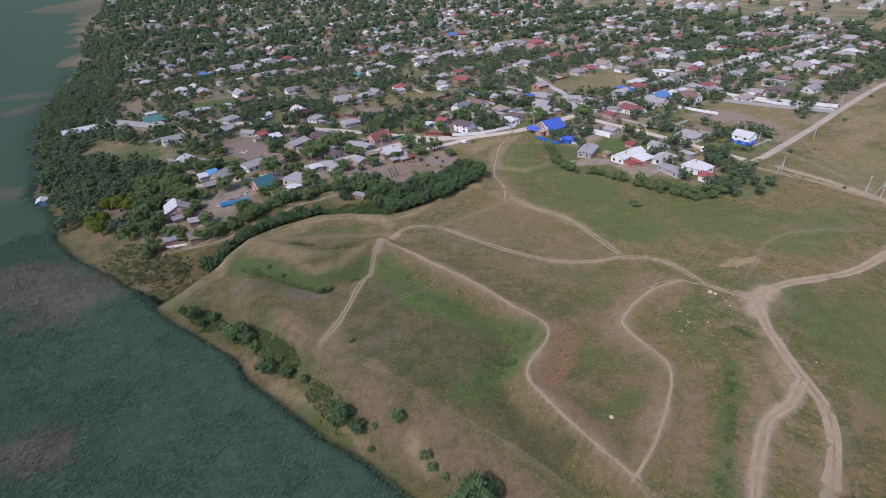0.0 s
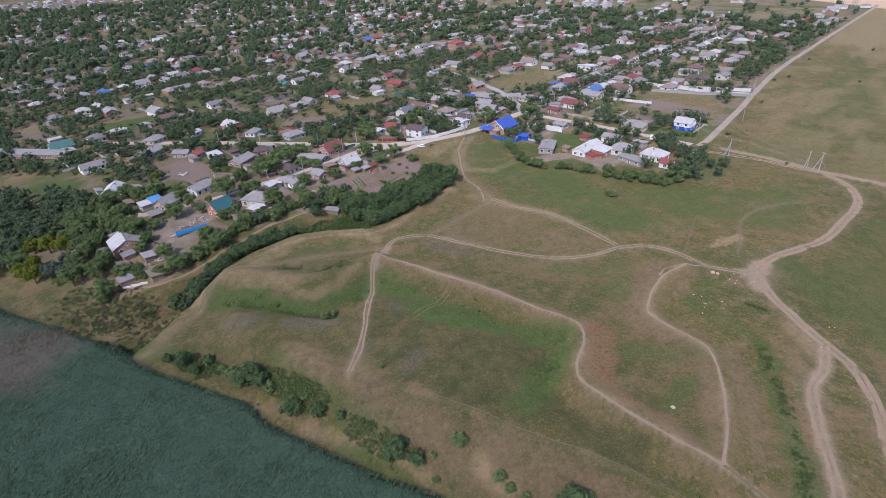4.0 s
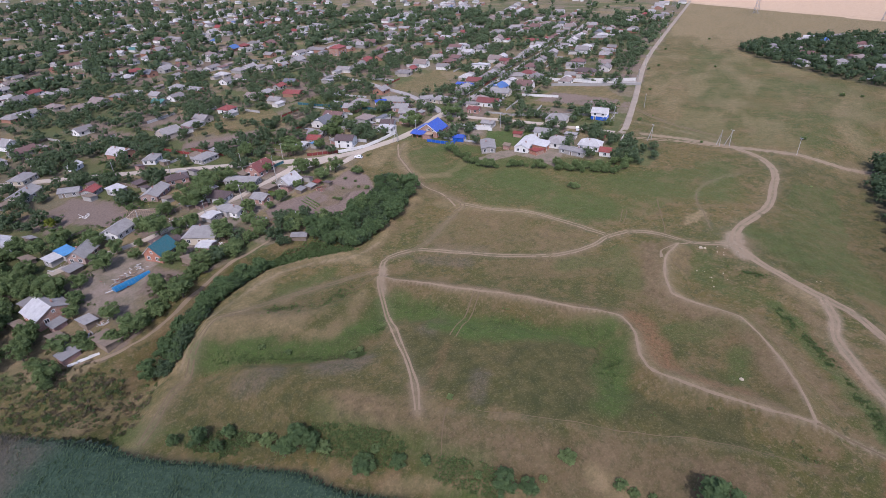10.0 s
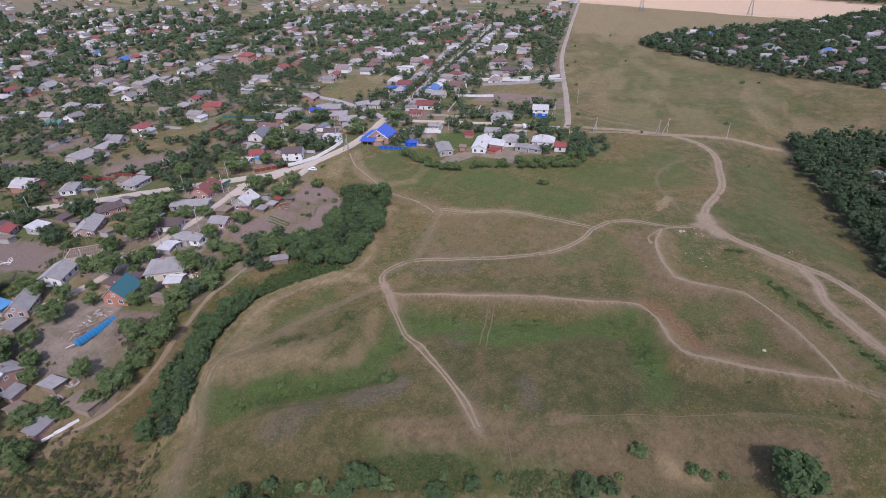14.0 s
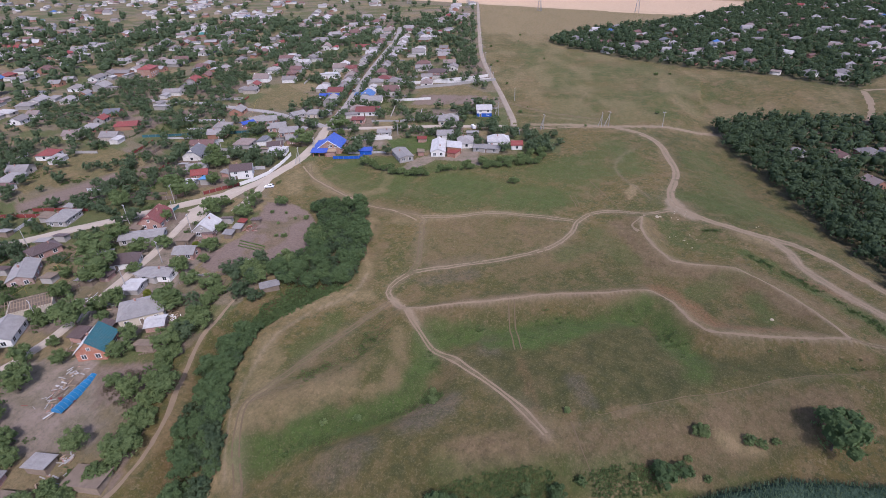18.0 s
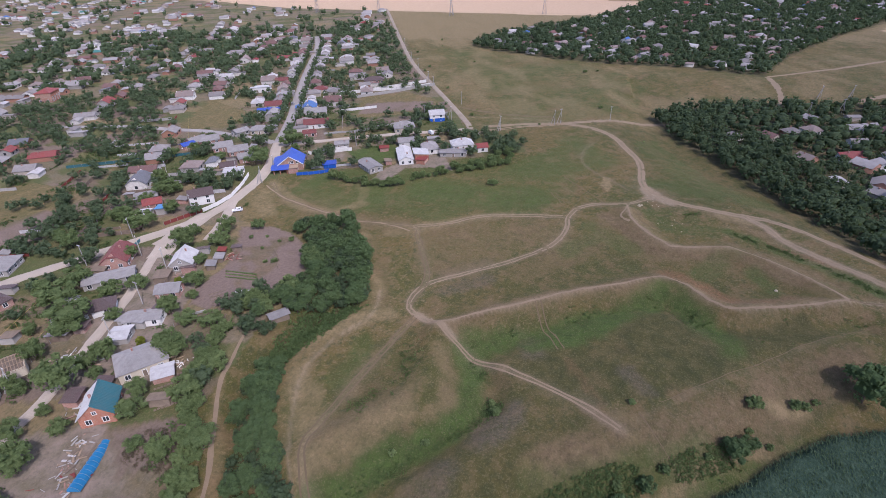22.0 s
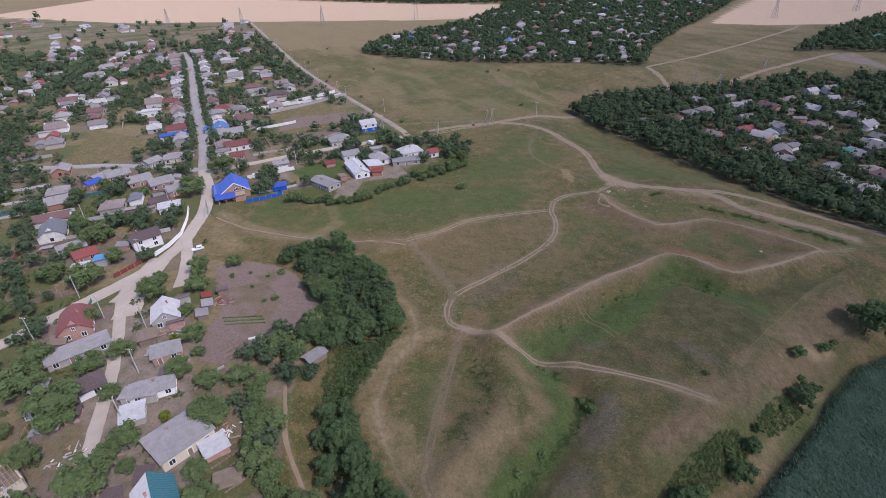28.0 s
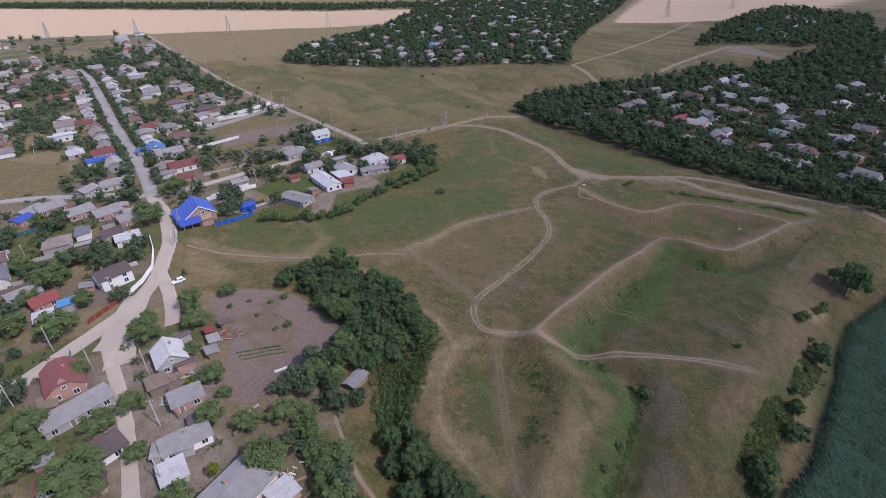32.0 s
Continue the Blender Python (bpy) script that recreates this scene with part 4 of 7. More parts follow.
def build_marsh():
    n = Nodes("reed_canopy", 0.95)
    at = n.coords("World")
    dead, _, _, _ = n.attribute("dead")
    f = n.noise(at, 1.4, 4, 0.7)
    g = n.noise(at, 0.12, 4, 0.6)
    c = n.mix(n.span(f, 0.35, 0.7), (0.031, 0.057, 0.037), n.mix(n.span(g, 0.3, 0.7), (0.060, 0.094, 0.060), (0.080, 0.116, 0.073)))
    c = n.mix(dead, c, n.mix(n.span(f, 0.35, 0.7), (0.075, 0.074, 0.054), (0.140, 0.116, 0.092)))
    n.bump(f, 1.0, 0.9)
    n.b.inputs["Specular IOR Level"].default_value = 0.05
    mat = n.done(c)
    xs = axis_steps((-2200, -420, 90), (-420, -230, 8), (-230, 45, 1.5), (45, 600, 40))
    ys = axis_steps((-900, -10, 45), (-10, 215, 1.5), (215, 420, 6), (420, 1000, 20), (1000, 2600, 160))
    X, Y = np.meshgrid(xs, ys)
    d = marsh_depth(X, Y)
    lift = smooth(0.1, 1.6, d + 1.2 * (rough(X, Y, 4) - 0.5))
    Z = -10.5 + lift * (2.9 + 0.7 * (rough(X, Y, 2.5) - 0.5) + 0.8 * (rough(X, Y, 16) - 0.5))
    nx, ny = len(xs), len(ys)
    i = (np.arange(ny - 1)[:, None] * nx + np.arange(nx - 1)[None, :]).ravel()
    quads = np.stack([i, i + 1, i + 1 + nx, i + nx], -1)
    keep = (d.ravel()[quads] > -0.5).any(1)
    quads = quads[keep]
    used, inv = np.unique(quads.ravel(), return_inverse=True)
    V = np.stack([X.ravel(), Y.ravel(), Z.ravel()], -1)[used]
    ob = stuff_from("reed_bed", [(V, inv.reshape(-1, 4))], mat, "wide dense bed of green marsh reeds with buff dead patches", "reeds")
    layer = ob.data.attributes.new("dead", "FLOAT_COLOR", "POINT")
    dv = dead_reeds(V[:, 0], V[:, 1])
    layer.data.foreach_set("color", np.repeat(dv[:, None], 4, 1).astype(np.float32).ravel())
    ob.data.polygons.foreach_set("use_smooth", np.ones(len(ob.data.polygons), bool))
    # single leaning blades in tufts over the part that lies nearest
    rs = np.random.RandomState(8)
    N = 230000
    x, y = rs.uniform(-190, 75, N), rs.uniform(-25, 215, N)
    d = marsh_depth(x, y)
    ok = (d > 0.3) & (d < 95)
    x, y, d = x[ok], y[ok], d[ok]
    dead = dead_reeds(x, y) > rs.uniform(0.2, 0.8, len(x))
    z = -10.4 + smooth(0.1, 1.5, d) * 2.4 + rs.uniform(-0.2, 0.3, len(x))
    for flag, mat2, nm, lab in ((False, REED, "reeds", "leaning green reed blades at the top of the marsh"), (True, REED_DRY, "dead_reeds", "buff dead reed stalks in patches")):
        m = dead == flag
        px, py, pz = x[m], y[m], z[m]
        k = len(px)
        a = rs.uniform(0, 6.28, k)
        w = rs.uniform(0.07, 0.16, k)
        h = rs.uniform(0.4, 0.85, k)
        lx, ly = 0.5 + rs.uniform(-0.35, 0.35, k), 0.25 + rs.uniform(-0.35, 0.35, k)
        c, s = np.cos(a) * w, np.sin(a) * w
        v = np.stack([np.stack([px - c, py - s, pz], -1), np.stack([px + c, py + s, pz], -1),
                      np.stack([px + c * 0.8 + lx, py + s * 0.8 + ly, pz + h], -1), np.stack([px - c * 0.8 + lx, py - s * 0.8 + ly, pz + h * 0.94], -1)], 1).reshape(-1, 3)
        stuff_from(nm, [(v, np.arange(4 * k).reshape(-1, 4))], mat2, lab, "reeds")

# ---- trees ----
def part(name, mesh, material, parent, label="", at=None):
    """One mesh object under a thing or under a part."""
    if isinstance(mesh, bmesh.types.BMesh):
        me = bpy.data.meshes.new(name)
        mesh.to_mesh(me)
        mesh.free()
        mesh = me
    if material and not mesh.materials:
        mesh.materials.append(material)
    ob = new(name, mesh)
    ob.parent = parent
    if at is not None:
        ob.matrix_basis = at
    if label:
        ob["label"] = label
    return ob


def cube_ball(n):
    """A ball of even quads: a cube with n cells along each edge, drawn out to a sphere."""
    verts, faces, index = [], [], {}
    for axis in range(3):
        for sign in (-1, 1):
            def corner(i, j):
                p = [0, 0, 0]
                p[axis], p[(axis + 1) % 3], p[(axis + 2) % 3] = sign, 2 * i / n - 1, 2 * j / n - 1
                key = tuple(round(c, 4) for c in p)
                if key not in index:
                    index[key] = len(verts)
                    verts.append(Vector(p).normalized())
                return index[key]
            for i in range(n):
                for j in range(n):
                    f = (corner(i, j), corner(i + 1, j), corner(i + 1, j + 1), corner(i, j + 1))
                    faces.append(f if sign > 0 else f[::-1])
    return verts, faces


BALLS = {n: cube_ball(n) for n in (1, 2)}


def crown_core(rnd, blobs, n, fill=0.76):
    """The dense inside of a crown: one uneven ball for each lump."""
    verts, faces = [], []
    bv, bf = BALLS[n]
    for bx, by, bz, r, flat in blobs:
        o = len(verts)
        for v in bv:
            k = r * fill * rnd.uniform(0.74, 1.16)
            verts.append(Vector((bx + v.x * k, by + v.y * k, bz + v.z * k * flat)))
        faces += [tuple(o + q for q in f) for f in bf]
    return verts, faces


def joined(a, b):
    o = len(a[0])
    return a[0] + b[0], a[1] + [tuple(o + q for q in f) for f in b[1]]


def leaf_cloud(rnd, blobs, count, size):
    """Many small bent leaf sprays spread over the skins of some blobs: arrays of verts and quads."""
    weights = [b[3] ** 2 for b in blobs]
    verts, faces = [], []
    for _ in range(count):
        bx, by, bz, r, flat = rnd.choices(blobs, weights)[0]
        d = Vector((rnd.gauss(0, 1), rnd.gauss(0, 1), rnd.gauss(0.25, 1))).normalized()
        k = r * rnd.uniform(0.78, 1.12)
        c = Vector((bx + d.x * k, by + d.y * k, bz + d.z * k * flat))
        n = (d + Vector((rnd.gauss(0, 0.4), rnd.gauss(0, 0.4), rnd.gauss(0.25, 0.4)))).normalized()
        a = n.orthogonal().normalized()
        a = Matrix.Rotation(rnd.uniform(0, 6.28), 3, n) @ a
        b = n.cross(a)
        s = size * rnd.uniform(0.6, 1.3)
        o = len(verts)
        verts += [c - a * s, c - b * s * 0.7 - n * s * 0.2, c + a * s, c + b * s * 0.75 - n * s * 0.15]
        faces.append((o, o + 1, o + 2, o + 3))
    return verts, faces


def crown_blobs(rnd, radius, top, low):
    """A crown of several uneven lumps round a taller middle."""
    mid = (top + low) / 2
    tall = (top - low) / (2 * radius)
    out = [(rnd.uniform(-0.1, 0.1) * radius, rnd.uniform(-0.1, 0.1) * radius, mid, radius * 0.74, tall)]
    for k in range(rnd.randint(15, 20)):
        a = k * 2.4 + rnd.uniform(-0.5, 0.5)
        up = rnd.uniform(-0.35, 0.95)
        r = radius * rnd.uniform(0.20, 0.34)
        q = (radius - r * 0.8) * math.sqrt(max(0.0, 1 - up * up)) * rnd.uniform(0.85, 1.05)
        out.append((q * math.cos(a), q * math.sin(a), max(mid + up * (radius - r * 0.7) * tall, low + r * 0.6), r, rnd.uniform(0.75, 1.0)))
    return out


def limb(verts, faces, a, b, ra, rb, sides=6):
    a, b = Vector(a), Vector(b)
    n = (b - a).normalized()
    p = n.orthogonal().normalized()
    q = n.cross(p)
    o = len(verts)
    for c, r in ((a, ra), (b, rb)):
        verts += [c + (p * math.cos(6.2832 * k / sides) + q * math.sin(6.2832 * k / sides)) * r for k in range(sides)]
    faces += [(o + k, o + (k + 1) % sides, o + sides + (k + 1) % sides, o + sides + k) for k in range(sides)]


def make_tree(seed, name, radius, top, low, leaves, count, size, label, trunk=0.16):
    """A tapered trunk with limbs, and a crown of many small sprays."""
    rnd = random.Random(seed)
    root = new(name)
    blobs = crown_blobs(rnd, radius, top, low)
    verts, faces = [], []
    lean = (rnd.uniform(-0.3, 0.3), rnd.uniform(-0.3, 0.3))
    fork = low + (top - low) * 0.3
    limb(verts, faces, (0, 0, -0.4), (lean[0] * 0.4, lean[1] * 0.4, fork * 0.55), trunk * 1.35, trunk)
    limb(verts, faces, (lean[0] * 0.4, lean[1] * 0.4, fork * 0.55), (lean[0], lean[1], fork), trunk, trunk * 0.8)
    for bx, by, bz, r, _ in blobs:
        limb(verts, faces, (lean[0], lean[1], fork * 0.9), (bx * 0.9, by * 0.9, bz), trunk * 0.6, trunk * 0.15, 5)
    part("trunk", mesh_from("trunk", verts, faces, BARK, True), BARK, root)
    v, f = joined(crown_core(rnd, blobs, 1, 0.86), leaf_cloud(rnd, blobs, count, size))
    part("crown", mesh_from("crown", v, f, leaves), leaves, root)
    tagged(root, label, "tree")
    return root


TREE_KINDS = []
for k, (r, top, low) in enumerate(((3.5, 6.6, 0.3), (2.9, 5.8, 0.3), (4.0, 7.4, 0.4), (2.4, 4.6, 0.2), (3.1, 7.6, 0.4), (4.4, 7.6, 0.3))):
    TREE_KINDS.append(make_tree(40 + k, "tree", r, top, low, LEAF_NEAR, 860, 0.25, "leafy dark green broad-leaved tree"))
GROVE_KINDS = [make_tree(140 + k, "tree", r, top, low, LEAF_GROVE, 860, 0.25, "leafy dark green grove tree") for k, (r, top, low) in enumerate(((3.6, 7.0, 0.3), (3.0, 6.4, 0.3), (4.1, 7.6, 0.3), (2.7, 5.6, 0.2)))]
SHRUB_KINDS = [make_tree(60 + k, "bush", r, top, 0.1, LEAF_NEAR, 260, 0.2, "low dense dark green bush", 0.06) for k, (r, top) in enumerate(((1.5, 2.2), (1.1, 1.6), (1.9, 2.6)))]
used_first = set()


def plant(kind, x, y, size=1.0, turn=0.0, label="", name=""):
    """Sets out a tree of a kind, standing on the ground."""
    m = Matrix.Translation((x, y, height(x, y))) @ Matrix.Rotation(turn, 4, "Z")
    if kind.name in used_first:
        ob = copy_thing(kind, m)
    else:
        used_first.add(kind.name)
        ob = kind
        ob.matrix_basis = m
    ob.scale = (size, size, size * (0.92 + 0.16 * ((turn * 7) % 1)))
    if label:
        ob["label"] = label
    return ob


def stuff_from(name, pieces, material, label, category):
    """Joins arrays of verts and quads into one object."""
    verts = np.concatenate([p[0] for p in pieces])
    quads, o = [], 0
    for v, f in pieces:
        quads.append(f + o)
        o += len(v)
    quads = np.concatenate(quads).astype(np.int32)
    me = bpy.data.meshes.new(name)
    me.vertices.add(len(verts))
    me.vertices.foreach_set("co", verts.astype(np.float32).ravel())
    me.loops.add(quads.size)
    me.polygons.add(len(quads))
    me.loops.foreach_set("vertex_index", quads.ravel())
    me.polygons.foreach_set("loop_start", np.arange(len(quads), dtype=np.int32) * 4)
    me.update(calc_edges=True)
    me.materials.append(material)
    return tagged(new(name, me), label, category, kind="stuff")


def crown_templates(seed, ball, lumps, count, size):
    out = []
    for k in range(6):
        rnd = random.Random(seed + k)
        blobs = crown_blobs(rnd, 3.4, 6.0 + 0.4 * (k % 3), 0.2)[:lumps]
        if lumps < 4:
            blobs = [(x, y, z, r * 1.25, f) for x, y, z, r, f in blobs]
        v, f = joined(crown_core(rnd, blobs, ball), leaf_cloud(rnd, blobs, count, size))
        out.append((np.array([tuple(q) for q in v]), np.array(f)))
    return out


MID_TEMPLATES = crown_templates(190, 1, 12, 200, 0.33)
FAR_TEMPLATES = crown_templates(290, 1, 5, 62, 0.48)
HAZE_TEMPLATES = crown_templates(390, 1, 2, 20, 0.72)


WEED_TEMPLATES = []
for k in range(6):
    rnd = random.Random(500 + k)
    lumps = [(rnd.uniform(-1.6, 1.6), rnd.uniform(-1.6, 1.6), rnd.uniform(0.0, 0.5), rnd.uniform(0.5, 1.0), 0.9) for _ in range(4)]
    v, f = leaf_cloud(rnd, lumps, 60, 0.32)
    WEED_TEMPLATES.append((np.array([tuple(q) for q in v]), np.array(f)))


def far_trees(name, spots, material, label, templates=None, squat=1.0):
    """Many distant trees in one object; spots: x, y and size."""
    rnd = random.Random(len(spots))
    pieces = []
    P = np.array(spots)
    Z = terrain(P[:, 0], P[:, 1])
    for (x, y, s), z in zip(spots, Z):
        v, f = (templates or FAR_TEMPLATES)[rnd.randrange(6)]
        a = rnd.uniform(0, 6.28)
        c, q = math.cos(a) * s, math.sin(a) * s
        pieces.append((np.stack([v[:, 0] * c - v[:, 1] * q + x, v[:, 0] * q + v[:, 1] * c + y, v[:, 2] * s * squat * rnd.uniform(0.85, 1.15) + z], -1), f))
    return stuff_from(name, pieces, material, label, "trees")

build_marsh()

# ---- houses ----
def box(bm, x0, x1, y0, y1, z0, z1):
    v = [bm.verts.new(p) for p in ((x0, y0, z0), (x1, y0, z0), (x1, y1, z0), (x0, y1, z0), (x0, y0, z1), (x1, y0, z1), (x1, y1, z1), (x0, y1, z1))]
    for f in ((3, 2, 1, 0), (4, 5, 6, 7), (0, 1, 5, 4), (1, 2, 6, 5), (2, 3, 7, 6), (3, 0, 4, 7)):
        bm.faces.new([v[k] for k in f])
    return bm


def box_mesh(name, sizes, material):
    bm = bmesh.new()
    for s in sizes:
        box(bm, *s)
    me = bpy.data.meshes.new(name)
    bm.to_mesh(me)
    bm.free()
    me.materials.append(material)
    return me


def wall_mesh(L, W, eave, ridge, kind):
    """The body of a house under its roof; the ridge runs along x."""
    l, w = L / 2, W / 2
    low = -1.2
    bm = bmesh.new()
    if kind in ("gable", "half"):
        top = ridge - 0.12
        a = [bm.verts.new(p) for p in ((-l, -w, low), (-l, w, low), (-l, w, eave), (-l, 0, top), (-l, -w, eave))]
        b = [bm.verts.new(p) for p in ((l, -w, low), (l, w, low), (l, w, eave), (l, 0, top), (l, -w, eave))]
    elif kind == "shed":
        a = [bm.verts.new(p) for p in ((-l, -w, low), (-l, w, low), (-l, w, ridge - 0.1), (-l, -w, eave - 0.1))]
        b = [bm.verts.new(p) for p in ((l, -w, low), (l, w, low), (l, w, ridge - 0.1), (l, -w, eave - 0.1))]
    else:
        return box_mesh("wall", [(-l, l, -w, w, low, eave)], WHITEWASH)
    bm.faces.new(a[::-1])
    bm.faces.new(b)
    n = len(a)
    for k in range(n):
        bm.faces.new((a[k], a[(k + 1) % n], b[(k + 1) % n], b[k]))
    bmesh.ops.recalc_face_normals(bm, faces=bm.faces)
    me = bpy.data.meshes.new("wall")
    bm.to_mesh(me)
    bm.free()
    return me


def roof_mesh(L, W, eave, ridge, kind, over=0.45, thick=0.13):
    l, w = L / 2 + over, W / 2 + over
    drop = (ridge - eave) / (W / 2) * over if kind != "shed" else 0.1
    e = eave - drop
    bm = bmesh.new()
    P = lambda *p: bm.verts.new(p)
    if kind == "gable":
        a, b, c, d, r, s = P(-l, -w, e), P(l, -w, e), P(l, w, e), P(-l, w, e), P(-l, 0, ridge), P(l, 0, ridge)
        faces = ((a, b, s, r), (c, d, r, s))
    elif kind == "half":
        k = (ridge - eave) * 0.38
        q = w * 0.38
        i = W * 0.2
        a, b, c, d = P(-l, -w, e), P(l, -w, e), P(l, w, e), P(-l, w, e)
        r, s = P(-l + i, 0, ridge), P(l - i, 0, ridge)
        f, g, h, j = P(-l, -q, ridge - k), P(-l, q, ridge - k), P(l, -q, ridge - k), P(l, q, ridge - k)
        faces = ((a, b, h, s, r, f), (c, d, g, r, s, j), (f, r, g), (h, j, s))
    elif kind == "hip":
        i = max(0.15, L / 2 - W * 0.42)
        a, b, c, d, r, s = P(-l, -w, e), P(l, -w, e), P(l, w, e), P(-l, w, e), P(-i, 0, ridge), P(i, 0, ridge)
        faces = ((a, b, s, r), (c, d, r, s), (b, c, s), (d, a, r))
    else:
        a, b, c, d = P(-l, -w, eave - 0.05), P(l, -w, eave - 0.05), P(l, w, ridge), P(-l, w, ridge)
        faces = ((a, b, c, d),)
    for f in faces:
        bm.faces.new(f)
    bmesh.ops.recalc_face_normals(bm, faces=bm.faces)
    if sum(f.normal.z for f in bm.faces) < 0:
        bmesh.ops.reverse_faces(bm, faces=bm.faces)
    bmesh.ops.solidify(bm, geom=bm.faces[:], thickness=thick)
    me = bpy.data.meshes.new("roof")
    bm.to_mesh(me)
    bm.free()
    return me


def window_meshes(w, h):
    f = box_mesh("window", [(-w / 2 - 0.1, w / 2 + 0.1, -0.09, 0.0, -0.1, 0.0), (-w / 2 - 0.1, w / 2 + 0.1, -0.07, 0.0, h, h + 0.1), (-w / 2 - 0.1, -w / 2, -0.07, 0.0, 0, h),
                            (w / 2, w / 2 + 0.1, -0.07, 0.0, 0, h), (-0.04, 0.04, -0.06, 0.0, 0, h)], FRAME_WHITE)
    g = box_mesh("pane", [(-w / 2, w / 2, -0.03, 0.0, 0, h)], GLASS_DARK)
    return f, g


WINDOW = window_meshes(1.25, 1.35)
SMALL_WINDOW = window_meshes(0.8, 0.9)
DOOR = box_mesh("door", [(-0.48, 0.48, -0.07, 0, 0, 2.0)], WOOD_OLD)
DOOR_FRAME = box_mesh("door_frame", [(-0.6, -0.48, -0.09, 0, 0, 2.1), (0.48, 0.6, -0.09, 0, 0, 2.1), (-0.6, 0.6, -0.09, 0, 2.0, 2.12)], FRAME_WHITE)
CHIMNEY = box_mesh("chimney", [(-0.24, 0.24, -0.24, 0.24, -0.9, 0.7), (-0.3, 0.3, -0.3, 0.3, 0.7, 0.8)], BRICK_PINK)


def add_window(parent, x, y, z, turn, pair=WINDOW):
    m = Matrix.Translation((x, y, z)) @ Matrix.Rotation(radians(turn), 4, "Z")
    f = part("window", pair[0], None, parent, at=m)
    part("pane", pair[1], None, f)


def house(x, y, L, W, angle, ridge, eave, kind, roof, wall, label, other_slope=None, chimney=True, name="house"):
    """A house standing on the ground with its ridge at the given angle."""
    rnd = random.Random(int(x * 10) * 7919 + int(y * 10))
    root = new(name)
    root.matrix_basis = Matrix.Translation((x, y, height(x, y))) @ Matrix.Rotation(radians(angle), 4, "Z")
    body = part("wall", wall_mesh(L, W, eave, ridge, kind), None, root)
    if body.data.materials:
        body.data.materials[0] = wall
    else:
        body.data.materials.append(wall)
    top = part("roof", roof_mesh(L, W, eave, ridge, kind), roof, root)
    # a separate colour for the +y slope of the roof
    if other_slope:
        top.data.materials.append(other_slope)
        for p in top.data.polygons:
            if p.center.y > 0.02:
                p.material_index = 1
    if kind in ("gable", "half"):
        cap = L / 2 + (0.3 if kind == "gable" else -W * 0.18)
        part("ridge_cap", box_mesh("ridge_cap", [(-cap, cap, -0.14, 0.14, ridge - 0.02, ridge + 0.06)], roof), None, root)
    low = 0.75
    tall = 2 if eave > 4 else 1
    if kind != "shed" or L > 8:
        n = max(1, int(L / 3.4))
        for side in (-1, 1):
            for k in range(n):
                for s in range(tall):
                    px = (k + 0.5) / n * L - L / 2
                    if side == 1 and k == n // 2 and s == 0 and n > 1:
                        continue
                    if eave > low + 1.7:
                        add_window(root, px, side * W / 2, low + 2.1 * s, 0 if side < 0 else 180)
        if n > 1:
            m = Matrix.Translation(((n // 2 + 0.5) / n * L - L / 2, W / 2, 0)) @ Matrix.Rotation(math.pi, 4, "Z")
            d = part("door", DOOR, None, root, at=m)
            part("door_frame", DOOR_FRAME, None, d)
    if eave > low + 1.6:
        for end in (-1, 1):
            for q in ((-0.24, 0.24) if W > 6 else (0,)):
                add_window(root, end * L / 2, q * W, low, -90 if end < 0 else 90)
            if kind in ("gable", "half") and ridge - eave > 1.7:
                add_window(root, end * L / 2, 0, eave + 0.25, -90 if end < 0 else 90, SMALL_WINDOW)
    if chimney and kind != "shed" and L > 5.5 and rnd.random() < 0.55:
        cy = rnd.choice((-1, 1)) * W * 0.14
        z = ridge - abs(cy) * (ridge - eave) / (W / 2)
        part("chimney", CHIMNEY, None, root, at=Matrix.Translation((rnd.uniform(-0.25, 0.25) * L, cy, z)))
    return tagged(root, label, "house" if eave > 2.55 else "shed")


